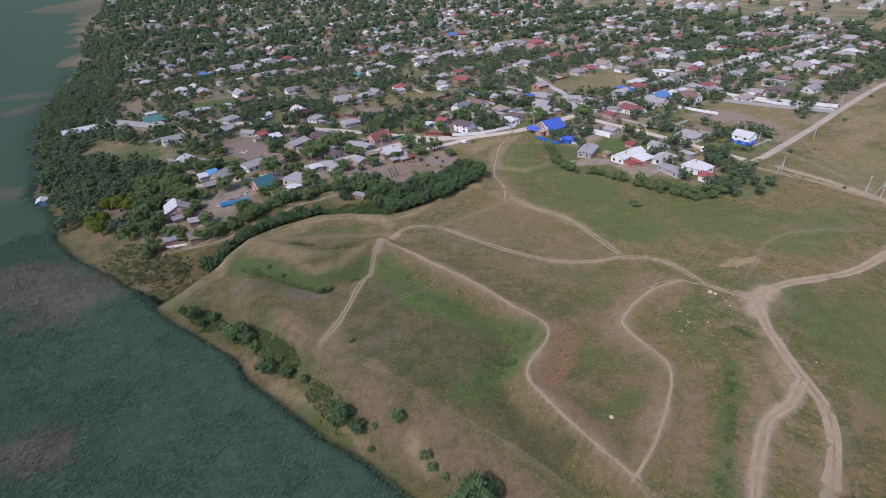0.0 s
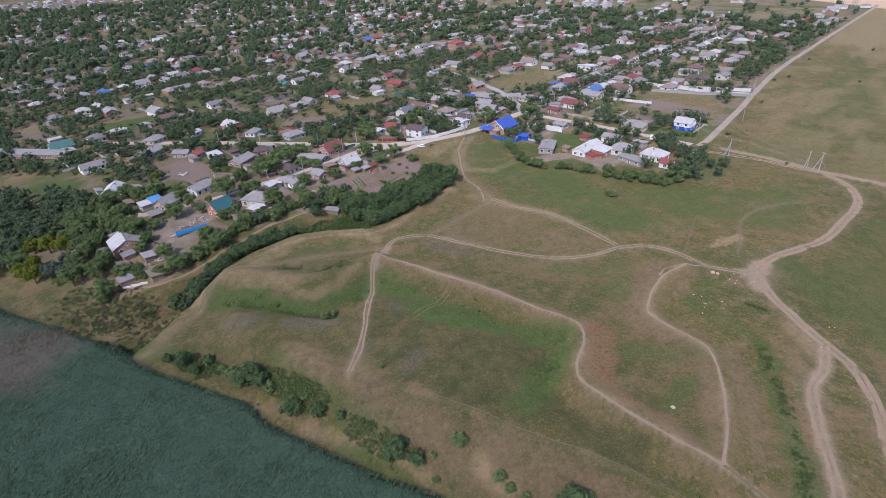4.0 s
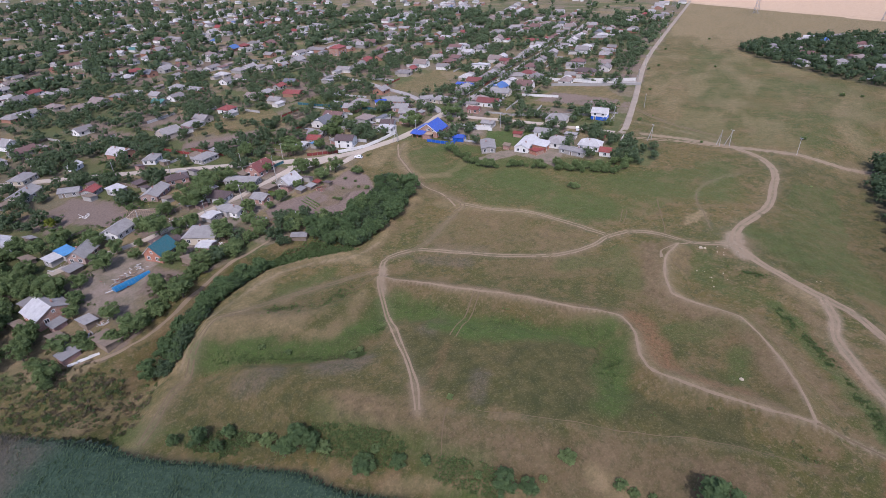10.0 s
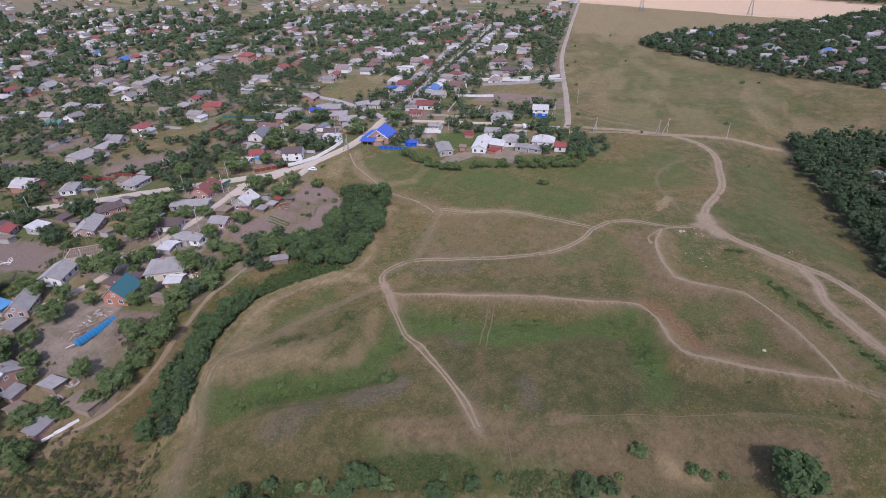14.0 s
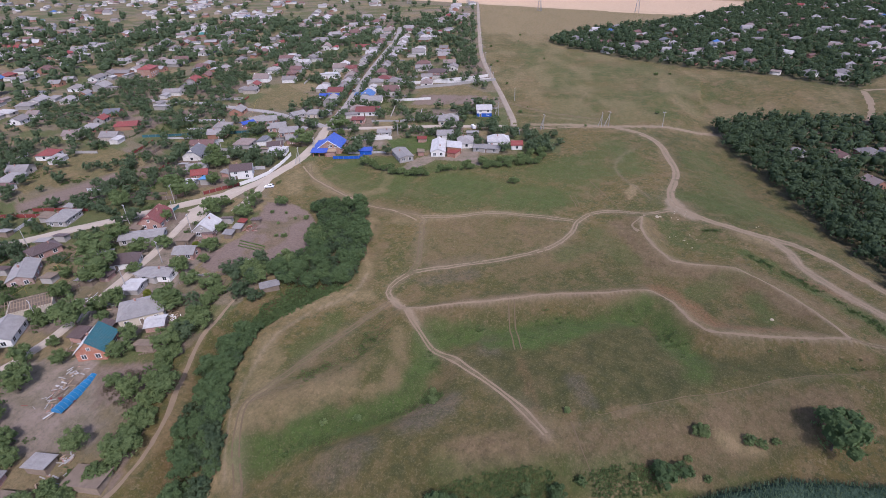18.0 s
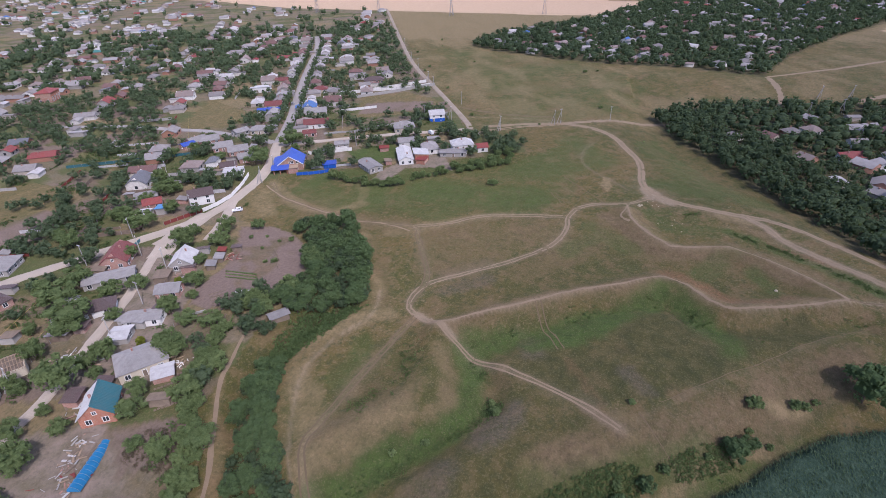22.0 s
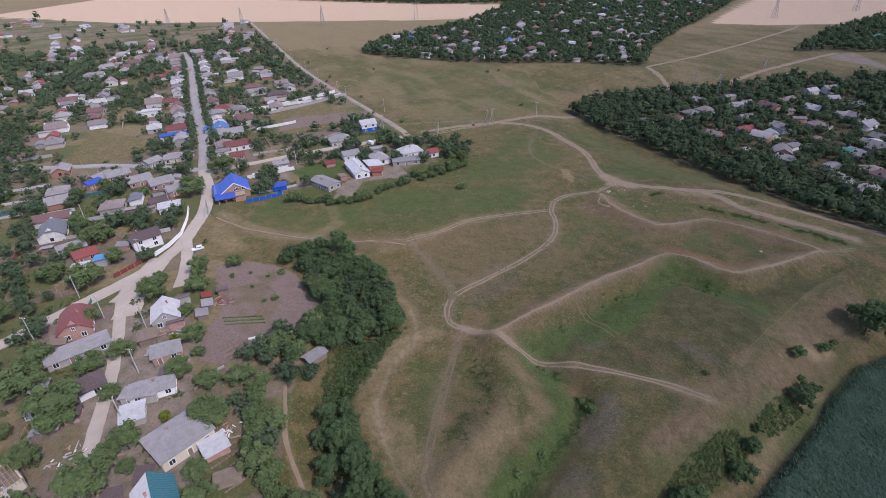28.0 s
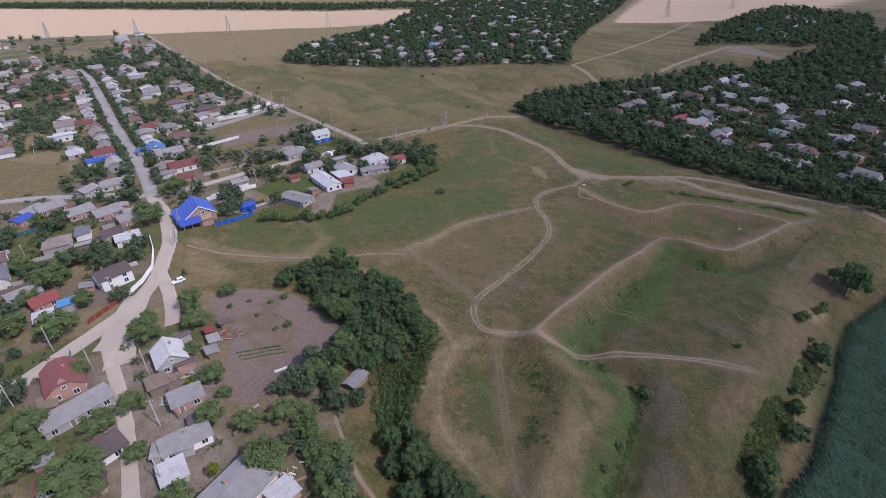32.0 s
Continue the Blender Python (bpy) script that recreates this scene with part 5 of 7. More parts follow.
HOUSES = [
    house(-33.2, 296.3, 11.4, 8.5, 38, 6.3, 3.2, "half", RED_ROOF, BRICK_PINK, "red-roofed pink brick house beside the gravel junction"),
    house(-43.2, 287.3, 15.4, 6.5, 140, 3.2, 2.5, "gable", SLATE, GREY_WALL, "long low grey-roofed outbuilding behind the red-roofed house", name="shed"),
    house(-55.9, 274.2, 9.0, 6.5, 140, 4.8, 2.7, "hip", BROWN_ROOF, WHITEWASH, "small white house with a dark brown hipped roof"),
    house(-63.8, 281.1, 4.5, 4.5, 35, 3.6, 2.4, "gable", RED_ROOF, WHITEWASH, "small shed with a rusty red roof among trees", name="shed"),
    house(-25.3, 272.0, 8.8, 7.5, 35, 5.8, 3.0, "gable", SLATE_LIGHT, GREY_WALL, "gabled house with a pale sheet-metal roof by the driveway"),
    house(-35.1, 271.1, 4.5, 5.5, 125, 2.6, 2.3, "shed", WOOD_OLD, WOOD_OLD, "patched timber lean-to beside the gabled house", name="shed"),
    house(-40.2, 261.6, 7.2, 6.0, 125, 3.9, 2.6, "gable", SLATE, BRICK_PINK, "low grey-roofed house with pink walls beside a bare yard"),
    house(-55.6, 258.2, 8.3, 4.5, 109, 2.8, 2.2, "shed", SLATE, GREY_WALL, "long low shed with a grey sheet roof", name="shed"),
    house(-62.0, 255.6, 5.0, 6.0, 125, 3.0, 2.4, "gable", SLATE_LIGHT, GREY_WALL, "pale-roofed outbuilding beside the lane", name="shed"),
    house(-67.1, 239.9, 12, 9.8, 150, 5.2, 3.2, "hip", SLATE, CREAM, "large house with a broad grey hipped roof and cream walls"),
    house(-67.7, 230.9, 5.0, 5.0, 140, 2.9, 2.3, "gable", SLATE_LIGHT, BRICK_PINK, "white-sheeted annex behind the large grey-roofed house", name="shed"),
    # the +y slope is set pale, the other teal
    house(-82.6, 234.5, 8.6, 7.6, 44, 6.6, 3.2, "gable", TEAL_ROOF, BRICK, "orange brick house with a roof teal on one slope and pale on the other", other_slope=SLATE_LIGHT),
    house(-96.3, 263.2, 10.2, 8.0, 50, 4.6, 2.8, "gable", SLATE, WHITEWASH, "grey-roofed house with a pale dormer beside a ploughed plot"),
    house(-137.3, 276.1, 10, 8.0, 92, 5.0, 3.0, "gable", SLATE_LIGHT, WHITEWASH, "white gabled house among dense trees"),
    house(-108.1, 250.4, 9, 6.5, 60, 5.2, 2.7, "gable", SLATE, BRICK_PINK, "small gabled cottage with a grey roof"),
    house(-113.6, 254.4, 4.5, 5.5, 35, 3.4, 2.6, "shed", SKYBLUE, GREY_WALL, "shed with a faded blue roof beside the cottage"),
    house(-117.9, 252.7, 4.5, 4.5, 35, 3.0, 2.4, "shed", SLATE_LIGHT, GREY_WALL, "shed with pale and blue roof sheets", name="shed"),
    # one grey metal roof: sunlit slope painted pale, shaded slope painted dark
    house(-118.6, 221.4, 10.5, 11, 117, 5.6, 2.9, "gable", SLATE_DARK, BRICK, "brick gabled house at the village foot, roof coloured sunlit on one slope and shaded on the other", other_slope=SLATE_LIGHT),
    house(-107.5, 209.5, 5.0, 3.6, 120, 2.5, 2.1, "shed", SLATE, WOOD_OLD, "small shed with a grey lean-to roof", name="shed"),
    house(-102.6, 197.6, 8, 5, 120, 2.4, 2.0, "shed", WOOD_OLD, WOOD_OLD, "collapsed grey timber shed", name="shed"),
    house(-80.2, 295.6, 13, 7.5, 60, 4.4, 2.8, "gable", SLATE, BRICK_PINK, "long grey-roofed house by the lower lane"),
    house(-69.9, 307.7, 9.5, 7.0, 2, 4.4, 2.8, "hip", BROWN_ROOF, BRICK_PINK, "pink house with a dark brown hipped roof"),
    house(-133.5, 328.5, 13.5, 9.0, 63, 4.6, 2.8, "gable", SLATE, CREAM, "wide grey-roofed house in the lower village"),
    house(-136.1, 352.9, 10.5, 8.0, 57, 4.6, 2.8, "hip", SLATE, CREAM, "grey hipped cottage in the lower village"),
    house(-114.7, 320.4, 8.7, 5.5, 166, 3.8, 2.6, "gable", SLATE, GREY_WALL, "long grey-roofed barn among trees"),
    house(-106.2, 315.9, 6.8, 6.0, 58, 3.8, 2.6, "gable", BRIGHT_RED, GREY_WALL, "small outbuilding with a bright red roof"),
    house(-95.8, 309.7, 5.9, 6.0, 35, 3.4, 2.6, "shed", SLATE_LIGHT, GREY_WALL, "blue-grey roofed shed in the lower village"),
    house(-54.0, 330.6, 10.8, 8.0, 35, 4.6, 2.8, "hip", SLATE, GREY_WALL, "grey hipped house north of the lane"),
    house(-78.3, 345.9, 8.8, 6.5, 63, 4.4, 2.8, "hip", SLATE, WHITEWASH, "small hipped cottage with a white porch"),
    house(-114.4, 357.8, 6.7, 5.0, 57, 3.8, 2.6, "gable", SLATE_LIGHT, WHITEWASH, "small pale-roofed cottage in the village"),
    house(-53.6, 256.2, 10.3, 5.5, 125, 3.2, 2.5, "gable", SLATE, WHITEWASH, "grey-roofed shed beside the narrow lane", name="shed"),
    house(16.4, 309.4, 9.8, 8.0, 140, 6.2, 4.4, "gable", BROWN_ROOF, WHITEWASH, "white two-storey house with a brown roof"),
    house(3.9, 325.3, 7.2, 6.0, 140, 4.2, 2.6, "gable", BRIGHT_RED, BRICK_PINK, "brick cottage with a faded red roof"),
    house(7.9, 334.5, 9.0, 7.5, 140, 4.0, 2.7, "gable", SLATE, GREY_WALL, "wide grey-roofed cottage in the village"),
    house(-4.5, 319.8, 5.0, 6.0, 125, 3.2, 2.5, "gable", SLATE_LIGHT, GREY_WALL, "pale-roofed outbuilding in a garden", name="shed"),
    house(1.8, 316.4, 4.5, 5.0, 125, 3.0, 2.5, "shed", SKYBLUE, GREY_WALL, "small shed with a blue-grey sheet roof", name="shed"),
    house(64.9, 299.4, 13, 12, 34, 7.4, 3.3, "gable", BLUE_ROOF, BRICK, "orange brick house with a bright blue metal roof"),
    house(71.9, 374.4, 9.6, 8.0, 167, 4.4, 2.8, "gable", SLATE, BRICK_PINK, "old grey-roofed brick house with low annexes"),
    house(75.8, 368.5, 10.2, 8.5, 140, 4.6, 2.8, "gable", SLATE, BRICK_PINK, "old brick house with a weathered grey roof"),
    house(64.8, 373.6, 7.2, 6.0, 166, 3.6, 2.6, "gable", BLUE_ROOF, BRICK_PINK, "outbuilding with a bright blue roof"),
    house(70.1, 352.3, 10.2, 8.5, 140, 4.6, 2.8, "gable", SLATE, BRICK_PINK, "old brick house with a weathered grey roof"),
    house(69.0, 339.9, 10.2, 8.5, 140, 4.6, 2.8, "gable", SLATE, BRICK_PINK, "old brick house with a weathered grey roof"),
    house(63.0, 327.1, 9.6, 8.0, 140, 4.4, 2.8, "gable", SLATE, BRICK_PINK, "old brick house with a weathered grey roof"),
    house(49.3, 326.9, 7.9, 6.5, 140, 4.0, 2.7, "gable", BROWN_ROOF, WHITEWASH, "low house with a dark brown roof"),
    house(45.1, 318.9, 8.4, 7.0, 125, 3.4, 2.7, "gable", SLATE_LIGHT, WHITEWASH, "low house with a pale roof"),
    house(101.2, 354.2, 10.5, 8.0, 125, 4.6, 2.8, "hip", SLATE, CREAM, "grey hipped house at the street corner"),
    house(94.0, 362.9, 8.4, 7.0, 166, 4.0, 2.7, "gable", SLATE, GREY_WALL, "low grey-roofed cottage in the village"),
    house(146.2, 383.3, 10.8, 9.0, 125, 5.0, 3.0, "gable", RED_ROOF, CREAM, "red-roofed house on the main street"),
    house(133.9, 380.3, 8.9, 7.0, 125, 3.6, 2.8, "gable", BLUE_ROOF, WHITEWASH, "bright blue-roofed outbuilding in the village"),
    house(138.9, 373.8, 6.0, 5.0, 125, 3.4, 2.7, "gable", BLUE_ROOF, WHITEWASH, "small blue-roofed outbuilding in the village"),
    house(180.8, 426.4, 9.7, 8.0, 125, 3.8, 3.2, "shed", SLATE_LIGHT, WHITEWASH, "flat white-roofed building in the village"),
    house(122.2, 328.5, 14.4, 8.5, 125, 5.0, 3.0, "gable", RED_ROOF, WHITEWASH, "white house with a long dark red roof"),
    house(106.2, 321.0, 7.2, 6.0, 125, 3.8, 2.7, "gable", RED_ROOF, BRICK_PINK, "brick outbuilding with a rusty roof"),
    house(143.0, 345.2, 13.6, 9.0, 125, 4.8, 2.9, "gable", SLATE, CREAM, "grey-roofed house on the main street"),
    house(192.0, 378.9, 10.0, 8.0, 125, 4.8, 2.9, "hip", RED_ROOF, CREAM, "cream house with a red hipped roof"),
    house(229.8, 356.1, 14.6, 9.0, 125, 5.0, 3.0, "hip", BROWN_ROOF, BRICK_PINK, "brick house with a dark red-brown roof"),
    house(98.3, 292.7, 7.2, 6.0, 125, 3.6, 2.7, "gable", SLATE, GREY_WALL, "grey-roofed shed behind white walls"),
    house(133.9, 274.0, 11.5, 9.0, 125, 5.6, 3.2, "hip", SLATE, CREAM, "house with a grey hipped roof and brick front"),
    house(113.1, 260.8, 8.4, 7.0, 125, 4.2, 2.8, "gable", SLATE, WHITEWASH, "grey-roofed house with white walls"),
    house(94.4, 251.0, 17.7, 7.0, 35, 4.4, 2.9, "gable", SLATE_LIGHT, WHITEWASH, "pale-roofed house beside a brick annex"),
    house(98.7, 244.0, 8.9, 7.0, 35, 4.0, 3.2, "shed", SLATE_LIGHT, BRICK, "orange brick annex with a pale roof"),
    house(92.8, 240.3, 4.5, 6.0, 102, 2.6, 2.3, "shed", RUST, BRICK, "low brick shed with a flat roof", name="shed"),
    house(76.6, 260.4, 13.4, 7.0, 59, 3.4, 2.6, "gable", SLATE_DARK, GREY_WALL, "dark grey sheds beside a hedge"),
    house(119.7, 230.6, 11.0, 8.5, 125, 5.4, 3.0, "hip", SLATE_LIGHT, WHITEWASH, "white house with a pale hipped roof"),
    house(107.9, 229.9, 13.3, 6.0, 111, 3.2, 2.5, "gable", SLATE_DARK, GREY_WALL, "low dark-roofed garages in the village", name="shed"),
    house(118.9, 218.9, 5.5, 5.0, 125, 4.2, 2.8, "gable", BRIGHT_RED, WHITEWASH, "small white house with a bright red roof"),
    house(123.0, 249.3, 6.0, 5.0, 125, 3.0, 2.5, "shed", SLATE, GREY_WALL, "small grey garage in the village", name="shed"),
    house(101.2, 267.5, 4.5, 4.0, 125, 2.8, 2.2, "gable", RUST, BRICK_PINK, "small brick shed with a rusty roof", name="shed"),
    house(159.5, 265.9, 8.9, 8.0, 125, 6.4, 4.4, "gable", SLATE_LIGHT, WHITEWASH, "white and blue two-storey house at the village edge"),
    house(204.9, 426.9, 10.0, 8.0, 125, 4.6, 2.9, "gable", RED_ROOF, CREAM, "house with a red roof on the main street"),
    house(107.8, 351.3, 4.5, 5.0, 173, 3.0, 2.5, "gable", SLATE, GREY_WALL, "small grey shed in the village", name="shed"),
    house(178.6, 425.4, 14.6, 8.0, 125, 4.0, 3.0, "shed", SLATE_LIGHT, WHITEWASH, "flat white building in gardens"),
    house(-236, 360, 30, 8, 36, 4.6, 3.2, "shed", SLATE_LIGHT, GREY_WALL, "long barn with a pale blue-grey metal roof", name="barn"),
    house(-204, 357, 46, 8, 157, 4.8, 3.0, "gable", SLATE, BRICK_PINK, "long low farm building with a weathered buff roof", name="barn"),
    house(103.4, 567, 14, 11, 35, 9.5, 7.2, "hip", BRIGHT_RED, BRICK, "tall red brick house above the village roofs"),
]

# ---- fences, poles, vehicles and yard things ----
def fence(line, tall, material, label, step=2.5, posts=STEEL, name="fence", thick=0.06):
    """A fence along a line: panels between posts, each a part."""
    root = new(name)
    x0, y0 = line[0]
    z0 = height(x0, y0)
    root.matrix_basis = Matrix.Translation((x0, y0, z0))
    panel = box_mesh("panel", [(0, 1, -thick / 2, thick / 2, 0.05, tall), (0, 1, -thick, thick, tall * 0.8, tall * 0.85)], material)
    post = box_mesh("post", [(-0.06, 0.06, -0.06, 0.06, -0.5, tall + 0.1)], posts)
    for (ax, ay), (bx, by) in zip(line, line[1:]):
        d = math.hypot(bx - ax, by - ay)
        n = max(1, round(d / step))
        a = math.atan2(by - ay, bx - ax)
        for k in range(n):
            px, py = ax + (bx - ax) * k / n, ay + (by - ay) * k / n
            z = height(px, py) - z0
            m = Matrix.Translation((px - x0, py - y0, z)) @ Matrix.Rotation(a, 4, "Z")
            part("post", post, None, root, at=m)
            part("panel", panel, None, root, at=m @ Matrix.Diagonal((d / n - 0.03, 1, 1, 1)))
    return tagged(root, label, "fence")


def utility_pole_kind(brace):
    root = new("utility_pole")
    v, f = [], []
    limb(v, f, (0, 0, -0.8), (0, 0, 8.6), 0.17, 0.11, 8)
    part("shaft", mesh_from("shaft", v, f, CONCRETE, True), None, root)
    part("crossarm", box_mesh("crossarm", [(-0.9, 0.9, -0.05, 0.05, 8.1, 8.22)], STEEL), None, root)
    for x in (-0.8, -0.3, 0.3, 0.8):
        v, f = [], []
        limb(v, f, (x, 0, 8.2), (x, 0, 8.45), 0.06, 0.04, 6)
        part("insulator", mesh_from("insulator", v, f, FRAME_WHITE), None, root)
    for a in brace:
        v, f = [], []
        limb(v, f, (2.6 * math.cos(a), 2.6 * math.sin(a), -0.5), (0, 0, 7.2), 0.16, 0.12, 8)
        part("brace", mesh_from("brace", v, f, CONCRETE, True), None, root)
    return tagged(root, "grey concrete utility pole" + (" with a leaning brace" if brace else " with a short crossarm"), "utility pole", "village power poles")


POLE_PLAIN, POLE_BRACED, POLE_TRIPOD = utility_pole_kind(()), utility_pole_kind((0.6,)), utility_pole_kind((0.3, 1.9))
POLE_SPOTS = [(POLE_PLAIN, ((-18.9, 308.6), (30, 348), (6.1, 303.9), (49.2, 322), (-27.3, 292.6), (-40, 305.5), (102, 286), (125, 271), (159.3, 274), (196.4, 266),
                            (228, 303), (285, 347), (316, 371), (372, 410), (192.6, 168), (-64, 257), (-72, 318), (-96, 330), (112, 336), (140, 353), (170, 372), (200, 394), (235, 418), (-48, 265), (-30, 276), (430, 452), (500, 505))),
              (POLE_BRACED, ((56, 303), (162, 257), (178, 193.5), (258, 62), (243, 315), (-88, 262), (173.6, 196))),
              (POLE_TRIPOD, ((42, 298.5), (154, 222), (270, 44)))]
for kind, spots in POLE_SPOTS:
    for k, (x, y) in enumerate(spots):
        m = Matrix.Translation((x, y, height(x, y))) @ Matrix.Rotation(0.6 + 0.5 * (k % 3), 4, "Z")
        if k:
            copy_thing(kind, m)
        else:
            kind.matrix_basis = m


def pylon(x, y, turn):
    """A lattice power pylon, four legs drawn together, with three arms."""
    root = new("pylon")
    root.matrix_basis = Matrix.Translation((x, y, height(x, y))) @ Matrix.Rotation(turn, 4, "Z")
    for sx in (-1, 1):
        for sy in (-1, 1):
            v, f = [], []
            limb(v, f, (2.6 * sx, 2.6 * sy, -0.5), (0.35 * sx, 0.35 * sy, 24), 0.22, 0.14, 4)
            part("leg", mesh_from("leg", v, f, STEEL), None, root)
    for z, w in ((17, 4.6), (20.5, 3.6), (23.5, 2.6)):
        part("arm", box_mesh("arm", [(-w, w, -0.16, 0.16, z, z + 0.35)], STEEL), None, root)
    for k in range(6):
        z = k * 3.4
        r, q = 2.6 - 2.25 * z / 24, 2.6 - 2.25 * (z + 3.4) / 24
        for a in range(4):
            c, s = (1, 0, -1, 0)[a], (0, 1, 0, -1)[a]
            v, f = [], []
            limb(v, f, (c * r - s * r, s * r + c * r, z), (c * q + s * q, s * q - c * q, z + 3.4), 0.09, 0.09, 3)
            part("lattice", mesh_from("lattice", v, f, STEEL), None, root)
    return tagged(root, "tall grey lattice power pylon beside the wheat", "pylon", "field pylons")


for x, y in ((598, 698), (592, 580), (600, 466), (640, 345), (604, -97), (655, -205)):
    pylon(x, y, 0.2)

fence([(8.6, 300.6), (15, 299.3), (25, 300.4), (37.4, 305.8), (47, 311.5)], 1.7, WHITEWASH, "tall white wall along the gravel road", thick=0.2, posts=WHITEWASH, name="wall_fence")
fence([(-7, 305.4), (0.7, 302.8), (8.3, 300.7)], 1.6, RUST, "dark red sheet-metal fence along the road")
fence([(81, 302), (88, 293), (95, 284)], 1.9, WHITEWASH, "white concrete panel wall along the back lane", posts=CONCRETE, thick=0.16)
fence([(55.5, 289), (60, 282), (65, 276.5), (69, 280)], 1.6, BLUE_PAINT, "bright blue sheet-metal fence before the blue-roofed house")
fence([(-113.5, 193.5), (-105, 194)], 1.0, WHITEWASH, "low white barrier of sheets at the foot of the plot", thick=0.2)
fence([(-31.2, 242.3), (-29, 238.2)], 0.7, WHITEWASH, "low white board beside the vegetable beds", thick=0.3)
fence([(196, 352), (220, 334), (243, 317)], 2.2, WHITEWASH, "long white concrete wall across the plots", posts=CONCRETE, thick=0.16)
fence([(186, 343), (208, 327), (236, 306)], 2.0, CONCRETE, "long grey concrete wall across the plots", posts=CONCRETE, thick=0.16)
fence([(120, 300), (140, 286), (158, 273)], 1.6, CONCRETE, "grey concrete wall across the plots", posts=CONCRETE, thick=0.16)
fence([(-52, 246), (-40, 239), (-32, 234)], 1.3, WOOD_OLD, "weathered board fence across gardens")
fence([(-46.5, 246.5), (-42.5, 243.2)], 0.8, CONCRETE, "low pale garden wall behind a hedge", thick=0.2)
fence([(-23, 278), (-33, 270.5), (-46, 261.5)], 1.5, WOOD_OLD, "dark brown board fence along the lane")
fence([(-20, 303), (-30, 297.5)], 1.4, TEAL_ROOF, "green sheet-metal gate and fence")
fence([(62, 357), (40, 384), (18, 410)], 1.6, TEAL_ROOF, "long dark green sheet-metal fence", step=4)
fence([(-70, 274), (-84, 268), (-96, 262)], 1.4, WOOD_OLD, "old board fence along the lane")


def gas_pipe(line):
    """A thin yellow gas pipe carried on posts along a lane."""
    root = new("gas_pipe")
    x0, y0 = line[0]
    root.matrix_basis = Matrix.Translation((x0, y0, height(x0, y0)))
    z0 = height(x0, y0)
    for a, b in zip(line, line[1:]):
        v, f = [], []
        limb(v, f, (a[0] - x0, a[1] - y0, height(*a) - z0 + 2.2), (b[0] - x0, b[1] - y0, height(*b) - z0 + 2.2), 0.035, 0.035, 6)
        part("pipe", mesh_from("pipe", v, f, YELLOW_PAINT, True), None, root)
        v, f = [], []
        limb(v, f, (a[0] - x0, a[1] - y0, height(*a) - z0 - 0.3), (a[0] - x0, a[1] - y0, height(*a) - z0 + 2.2), 0.05, 0.05, 6)
        part("post", mesh_from("post", v, f, YELLOW_PAINT, True), None, root)
    return tagged(root, "thin yellow gas pipe on low posts", "pipe")


gas_pipe([(-70, 278), (-80, 272), (-92, 265), (-100, 268), (-112, 262)])
gas_pipe([(-60, 296), (-72, 290), (-84, 284), (-95, 279)])
gas_pipe([(62, 371), (76, 386), (90, 402), (104, 418)])


def car(x, y, turn, paint, label, van=False, name="car"):
    root = new(name)
    root.matrix_basis = Matrix.Translation((x, y, height(x, y) + 0.16)) @ Matrix.Rotation(turn, 4, "Z")
    bm = bmesh.new()
    prof = ((-2.15, 0.3), (2.1, 0.3), (2.15, 0.75), (1.0, 0.95), (0.35, 1.48), (-1.5, 1.5), (-2.05, 0.95)) if not van else ((-2.3, 0.3), (2.3, 0.3), (2.3, 1.0), (1.5, 1.9), (-2.3, 1.95))
    a = [bm.verts.new((px, -0.84 + (0.12 if pz > 1 else 0), pz)) for px, pz in prof]
    b = [bm.verts.new((px, 0.84 - (0.12 if pz > 1 else 0), pz)) for px, pz in prof]
    bm.faces.new(a)
    bm.faces.new(b[::-1])
    for k in range(len(a)):
        bm.faces.new((a[k], b[k], b[(k + 1) % len(a)], a[(k + 1) % len(a)]))
    bmesh.ops.recalc_face_normals(bm, faces=bm.faces)
    bmesh.ops.bevel(bm, geom=bm.edges[:], offset=0.06, segments=2, affect="EDGES")
    body = part("body", bm, paint, root)
    if not van:
        part("windscreen", box_mesh("windscreen", [(-0.36, 0.36, -0.6, 0.6, -0.01, 0.02)], GLASS_DARK), None, body, at=Matrix.Translation((0.7, 0, 1.24)) @ Matrix.Rotation(0.69, 4, "Y"))
        part("rear_window", box_mesh("rear_window", [(-0.33, 0.33, -0.6, 0.6, -0.01, 0.02)], GLASS_DARK), None, body, at=Matrix.Translation((-1.82, 0, 1.24)) @ Matrix.Rotation(-0.78, 4, "Y"))
        for s in (-1, 1):
            part("side_window", box_mesh("side_window", [(-1.3, 0.4, s * 0.76 - 0.02, s * 0.76 + 0.02, 1.02, 1.38)], GLASS_DARK), None, body)
    else:
        part("windscreen", box_mesh("windscreen", [(-0.45, 0.45, -0.65, 0.65, -0.01, 0.02)], GLASS_DARK), None, body, at=Matrix.Translation((1.93, 0, 1.47)) @ Matrix.Rotation(0.84, 4, "Y"))
    for px in (-1.35, 1.35):
        for s in (-1, 1):
            v, f = [], []
            limb(v, f, (px, s * 0.7, 0.16), (px, s * 0.87, 0.16), 0.32, 0.32, 14)
            f += [tuple(range(14))[::-1], tuple(range(14, 28))]
            wheel = part("wheel", mesh_from("wheel", v, f, TYRE), None, root)
            v, f = [], []
            limb(v, f, (px, s * 0.86, 0.16), (px, s * 0.885, 0.16), 0.19, 0.17, 10)
            f += [tuple(range(10))[::-1], tuple(range(10, 20))]
            part("rim", mesh_from("rim", v, f, STEEL), None, wheel)
    return tagged(root, label, "van" if van else "car")


